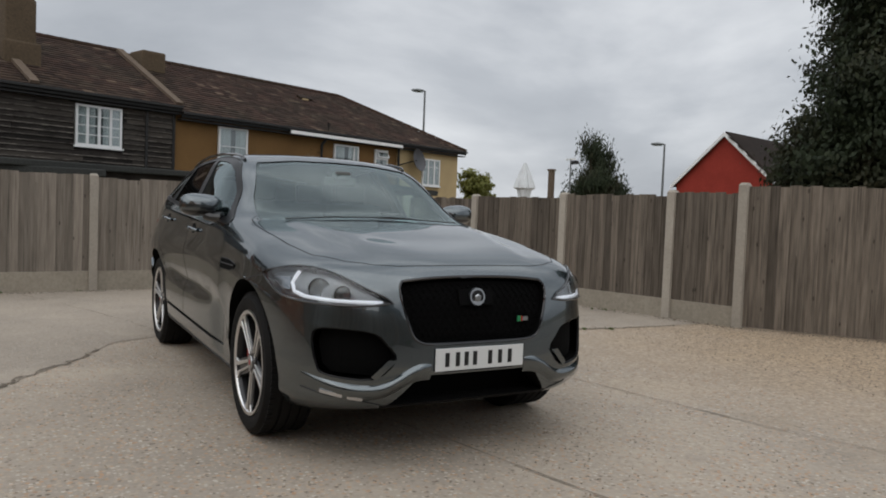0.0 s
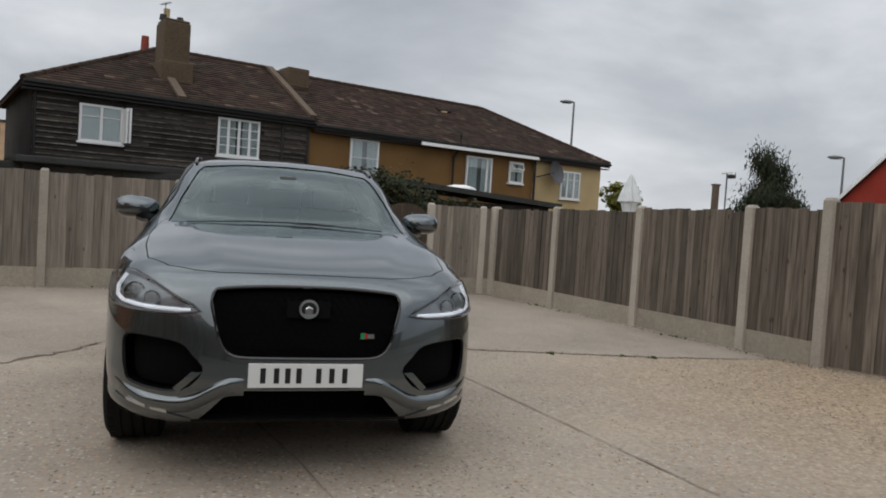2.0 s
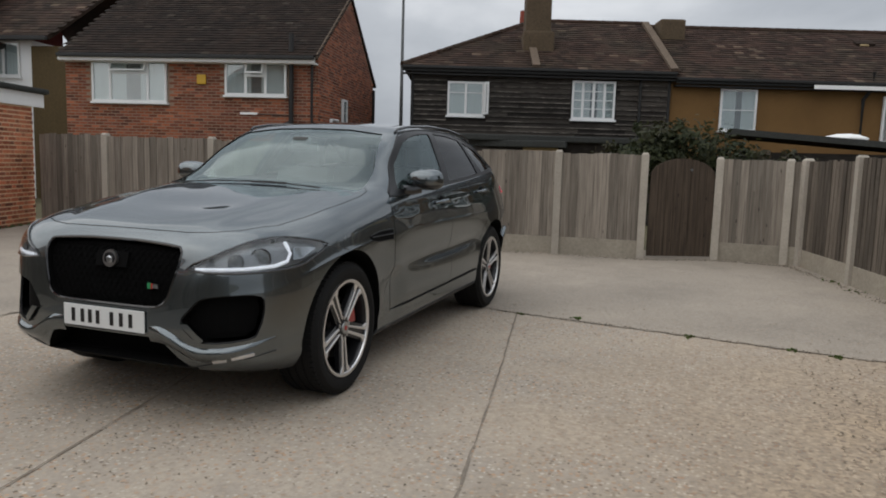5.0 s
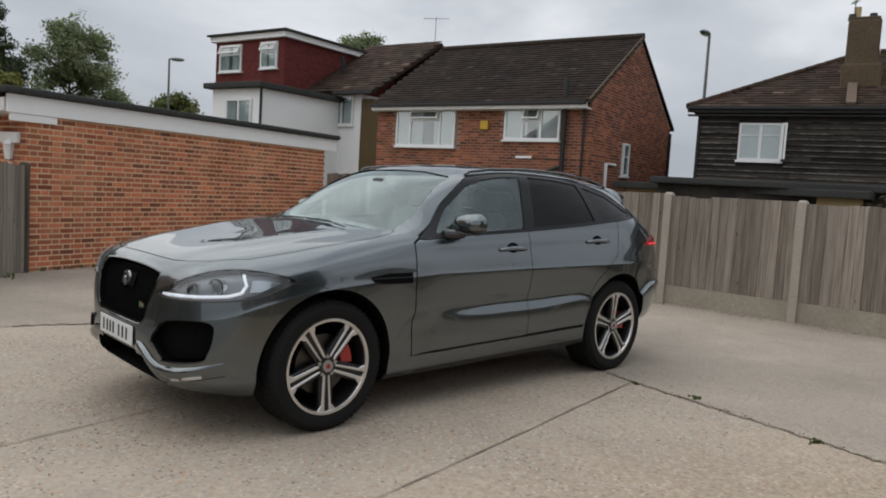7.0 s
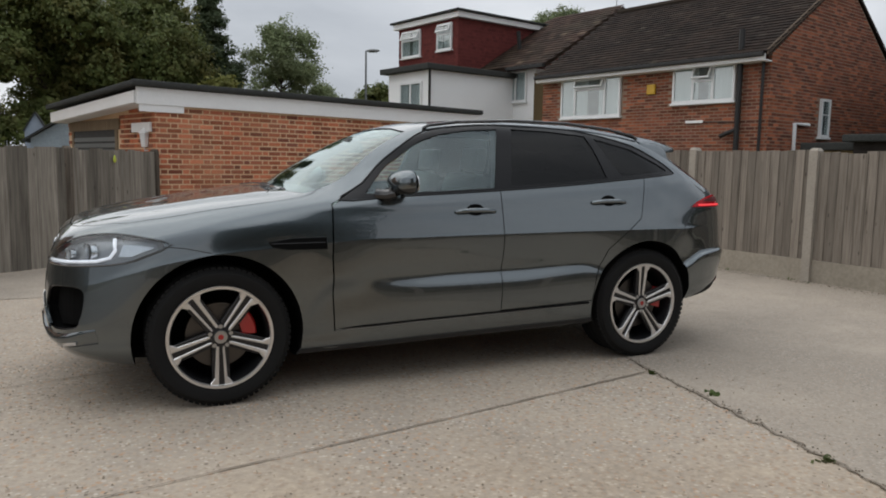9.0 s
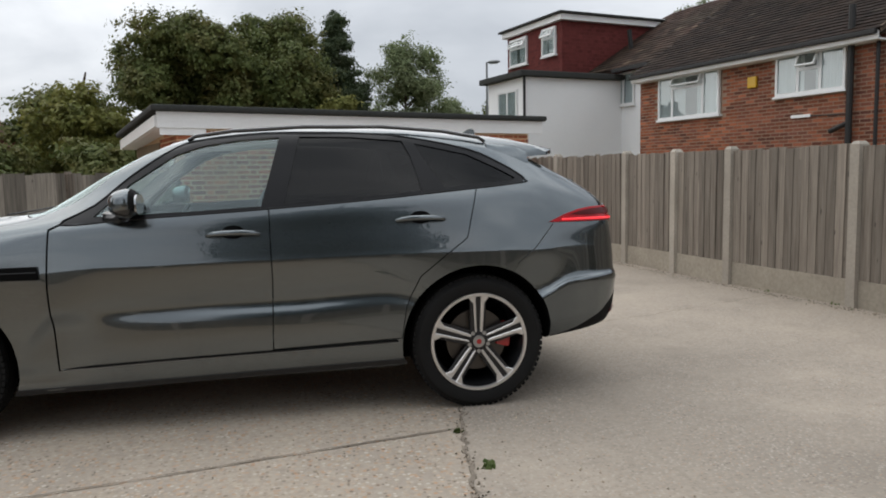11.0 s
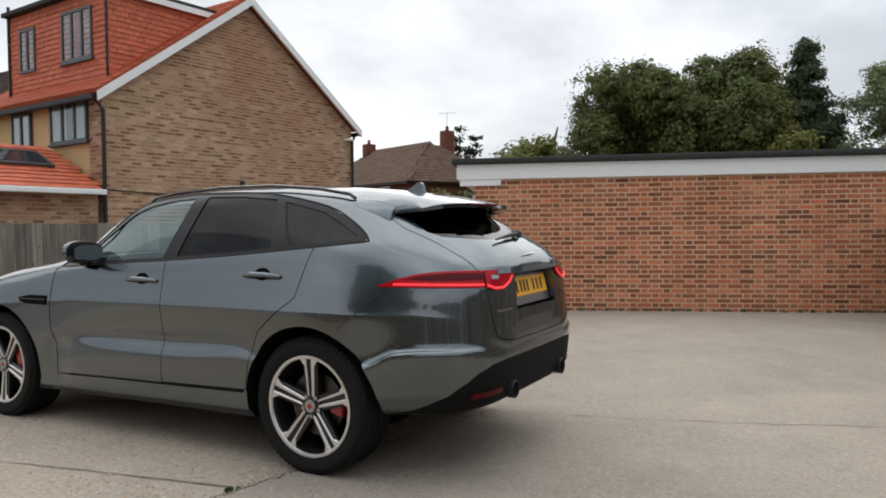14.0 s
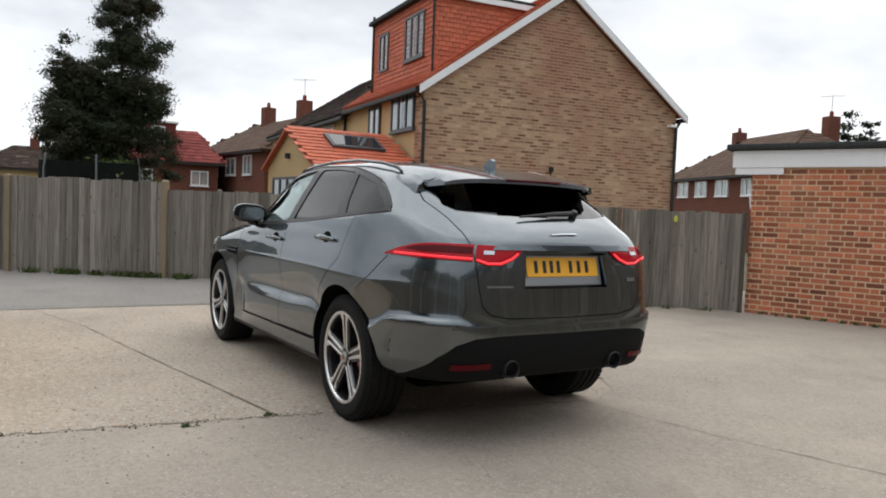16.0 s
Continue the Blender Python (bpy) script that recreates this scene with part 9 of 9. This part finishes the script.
part("brake_light", box((-2.083, -0.2, 1.495), (-2.06, 0.2, 1.505)), "red_dark", sp, "slim high brake light")
wp = part("rear_wiper", tube([on_skin(BACK_V, y, z, 0.022) for y, z in ((-0.22, 1.30), (-0.05, 1.292), (0.10, 1.282), (0.24, 1.27))], [0.016, 0.014, 0.009, 0.006], 8), "black_plastic", car, "black rear wiper", smooth=True)
part("wiper_cap", cyl(on_skin(BACK_V, -0.2, 1.30, 0.0), on_skin(BACK_V, -0.2, 1.30, 0.04), 0.024, 0.018, 12), "black_plastic", wp, smooth=True)
for s in (1, -1):
    e = part("exhaust", lathe([(0.046, -0.12), (0.05, 0.0), (0.047, 0.004), (0.043, 0.0), (0.041, -0.11), (0.0, -0.11)], 32), "black_plastic", car, "round black exhaust tip", smooth=True)
    e.location, e.rotation_euler = (-2.438, 0.375 * s, 0.468), (0, 0, radians(90))
    part("rear_reflector", drape([(0.50, 0.478), (0.70, 0.468), (0.70, 0.498), (0.50, 0.506)], away(BACK_V, s), 0.004, 0.006, 0.04), "red_dark", car, "slim red reflector")
    part("rear_crease", bead([(0.1, 0.705), (0.4, 0.705), (0.6, 0.70), (0.72, 0.69)], away(BACK_V, s), 0.003, 0.0), "black_plastic", car)

# ---- sides ----
for s in (1, -1):
    mtx = away(SIDE, s)
    for x0, z in ((-0.10, 1.045), (-1.11, 1.095)):
        hd = part("door_handle", tube([on_skin(mtx, x0 + dx, z + dz, lf) for dx, dz, lf in ((0.135, -0.002, 0.004), (0.11, 0.0, 0.028), (0.05, 0.004, 0.036), (-0.05, 0.004, 0.036), (-0.11, 0.0, 0.028), (-0.135, -0.002, 0.004))], [0.010, 0.013, 0.015, 0.015, 0.013, 0.010], 10), "paint", car, "painted bar door handle", smooth=True)
        # flat black oval on the door stands for shade in the handle scoop
        part("handle_recess", drape([(x0 + 0.06 * math.cos(a), z + 0.012 + 0.036 * math.sin(a)) for a in np.linspace(0, math.tau, 18, endpoint=False)], mtx, 0.0015, 0.001, 0.03), "void", hd)
    v = part("side_vent", drape([(1.18, 0.894), (1.05, 0.911), (0.86, 0.912), (0.853, 0.852), (1.08, 0.854), (1.155, 0.868)], mtx, 0.002, 0.004, 0.03), "void", car, "black side vent behind the front wheel")
    part("vent_bar", bead([(1.165, 0.885), (1.05, 0.885), (0.865, 0.885)], mtx, 0.006, 0.002), "trim_black", v)
    part("vent_frame", bead([(1.18, 0.892), (1.05, 0.913), (0.855, 0.914), (0.848, 0.850), (1.08, 0.852), (1.155, 0.866)], mtx, 0.003, 0.001, True), "trim_black", v)
    part("sill_trim", drape([(0.78, 0.372), (0.62, 0.388), (0.2, 0.400), (-0.4, 0.413), (-0.96, 0.428), (-0.97, 0.418), (-0.3, 0.403), (0.3, 0.390)], mtx, 0.003, 0.005, 0.06), "matt_black", car, "black strip along the door bottoms")
    part("sill_line", bead([(0.78, 0.370), (0.3, 0.388), (-0.3, 0.400), (-0.97, 0.415)], mtx, 0.0025, 0.001), "silver_line", car, "thin silver line")
    part("sill", drape([(1.02, 0.245), (-1.02, 0.285), (-1.0, 0.315), (1.0, 0.28)], mtx, -0.006, 0.01, 0.08), "black_plastic", car, "black lower sill edge")
    part("wing_line", bead([(1.72, 0.885), (1.62, 0.875), (1.55, 0.862), (1.48, 0.845)], mtx, 0.0025, 0.0), "ink", car)
    part("bumper_line", bead([(-1.66, 0.83), (-1.78, 0.92), (-1.90, 1.045)], mtx, 0.003, 0.0), "ink", car)
    # roof rail
    rl = part("roof_rail", tube([Vector((x, 0.625 * s, 0)) + Vector((0, 0, z)) for x, z in ((0.14, 1.555), (0.10, 1.578), (-0.1, 1.606), (-0.5, 1.628), (-0.95, 1.626), (-1.3, 1.598), (-1.52, 1.560), (-1.56, 1.535))], 0.011, 8), "gloss_black", car, "black roof rail", smooth=True)
    # mirror
    mr = new("door_mirror")
    mr.parent = car
    mr["label"] = "grey door mirror with a black lower half"
    hb = bmesh.new()
    bmesh.ops.create_uvsphere(hb, u_segments=28, v_segments=16, radius=1.0)
    for v_ in hb.verts:
        c = Vector([math.copysign(abs(q) ** 0.74, q) for q in v_.co])
        k = 0.092 if c.x > 0 else 0.050
        taper = 1 - 0.16 * max(c.x, 0)
        v_.co = Vector((0.40 + c.x * k, s * (0.972 + c.y * 0.138 * taper), 1.222 + c.z * (0.076 if c.z > 0 else 0.070) * taper * (1 + 0.10 * c.y)))
    top_half = hb.copy()
    bmesh.ops.bisect_plane(top_half, geom=top_half.verts[:] + top_half.edges[:] + top_half.faces[:], plane_co=(0.40, 0, 1.196), plane_no=(0.12, 0, 1), clear_inner=True)
    bmesh.ops.bisect_plane(hb, geom=hb.verts[:] + hb.edges[:] + hb.faces[:], plane_co=(0.40, 0, 1.1962), plane_no=(0.12, 0, 1), clear_outer=True)
    rear_half = top_half.copy()
    bmesh.ops.bisect_plane(top_half, geom=top_half.verts[:] + top_half.edges[:] + top_half.faces[:], plane_co=(0.378, 0, 1.2), plane_no=(1, 0, 0), clear_inner=True)
    bmesh.ops.bisect_plane(rear_half, geom=rear_half.verts[:] + rear_half.edges[:] + rear_half.faces[:], plane_co=(0.378, 0, 1.2), plane_no=(1, 0, 0), clear_outer=True)
    for b_ in (top_half, rear_half, hb):
        bmesh.ops.recalc_face_normals(b_, faces=b_.faces[:])
    part("cap", top_half, "paint", mr, smooth=True)
    part("shell", hb, "gloss_black", mr, smooth=True)
    part("rim", rear_half, "matt_black", mr, "black rim round the mirror glass", smooth=True)
    part("arm", tube([(0.53, 0.86 * s, 1.150), (0.47, 0.905 * s, 1.150), (0.43, 0.95 * s, 1.165)], [0.036, 0.034, 0.036], 10), "gloss_black", mr, smooth=True)
    rim = [(s * (0.973 + math.copysign(abs(math.cos(a)) ** 0.6, math.cos(a)) * 0.102), 1.220 + math.copysign(abs(math.sin(a)) ** 0.6, math.sin(a)) * 0.050) for a in np.linspace(0, math.tau, 32, endpoint=False)]
    part("mirror_glass", prism(rim, FRONT, 0.345, 0.353), "chrome", mr)
part("aerial_fin", prism([(-1.50, -0.02), (-1.66, -0.03), (-1.645, 0.04), (-1.63, 0.052), (-1.605, 0.047)], SIDE @ Matrix.Translation((0, 1.60, 0)), -0.016, 0.016), "paint", car, "grey shark-fin aerial")
part("windscreen_wiper", tube([on_skin(FRONT, y, z, 0.012) for y, z in ((-0.62, 1.150), (-0.3, 1.170), (0.1, 1.177), (0.25, 1.174))], 0.0045, 6), "black_plastic", car, "black windscreen wiper")
part("windscreen_wiper", tube([on_skin(FRONT, y, z, 0.012) for y, z in ((0.0, 1.172), (0.3, 1.168), (0.55, 1.156))], 0.0045, 6), "black_plastic", car, "black windscreen wiper")
part("screen_band", drape([(-0.57, 1.51), (-0.3, 1.545), (0, 1.552), (0.3, 1.545), (0.57, 1.51), (0.55, 1.535), (0.3, 1.565), (0, 1.572), (-0.3, 1.565), (-0.55, 1.535)], FRONT, -0.011, 0.002), "void", car)
# the shade beneath the car is put into this near-black colour
part("underbody", box((-1.75, -0.55, 0.22), (2.0, 0.55, 0.36), None, 0.04), "void", car, "underbody in near-black that paints its shade")

# ---- cabin ----
def seat(x, y, w, label):
    s_ = new("seat")
    s_.parent = car
    s_["label"] = label
    part("cushion", box((x - 0.25, y - w / 2, 0.55), (x + 0.27, y + w / 2, 0.74), None, 0.06), "leather", s_, smooth=True)
    part("backrest", box((-0.06, -w / 2, 0), (0.06, w / 2, 0.60), Matrix.Translation((x - 0.25, y, 0.70)) @ pose(0, 0, 0, 0, -17, 0), 0.055), "leather", s_, smooth=True)
    for yy in ((y,) if w < 0.7 else (y - 0.38, y + 0.38)):
        part("headrest", box((-0.045, -0.13, 0), (0.045, 0.13, 0.17), Matrix.Translation((x - 0.46, yy, 1.28)) @ pose(0, 0, 0, 0, -10, 0), 0.04), "leather", s_, smooth=True)


seat(0.12, 0.38, 0.5, "black leather front seat")
seat(0.12, -0.38, 0.5, "black leather front seat")
seat(-0.85, 0.0, 1.25, "black leather rear bench")
part("dashboard", prism([(0.88, 0.60), (0.88, 1.09), (0.80, 1.105), (0.60, 1.09), (0.52, 1.02), (0.50, 0.85), (0.62, 0.60)], SIDE, -0.82, 0.82), "interior", car, "dark dashboard")
stw = part("steering_wheel", tube([Vector((0.36, -0.38, 1.0)) + Matrix.Rotation(radians(-24), 3, "Y") @ Vector((0, math.cos(k / 28 * math.tau) * 0.18, math.sin(k / 28 * math.tau) * 0.18)) for k in range(28)], 0.016, 8, closed=True), "interior", car, "dark steering wheel", smooth=True)
part("column", cyl((0.36, -0.38, 1.0), (0.58, -0.38, 0.92), 0.05, 0.04, 12), "interior", stw)
part("spokes", box((0.345, -0.55, 0.97), (0.37, -0.21, 1.02)), "interior", stw)
part("interior_mirror", box((0.36, -0.12, 1.40), (0.39, 0.12, 1.46), None, 0.012), "lining", car, "interior mirror behind the windscreen")
part("mirror_pod", box((0.36, -0.06, 1.44), (0.45, 0.06, 1.50), None, 0.02), "lining", car)
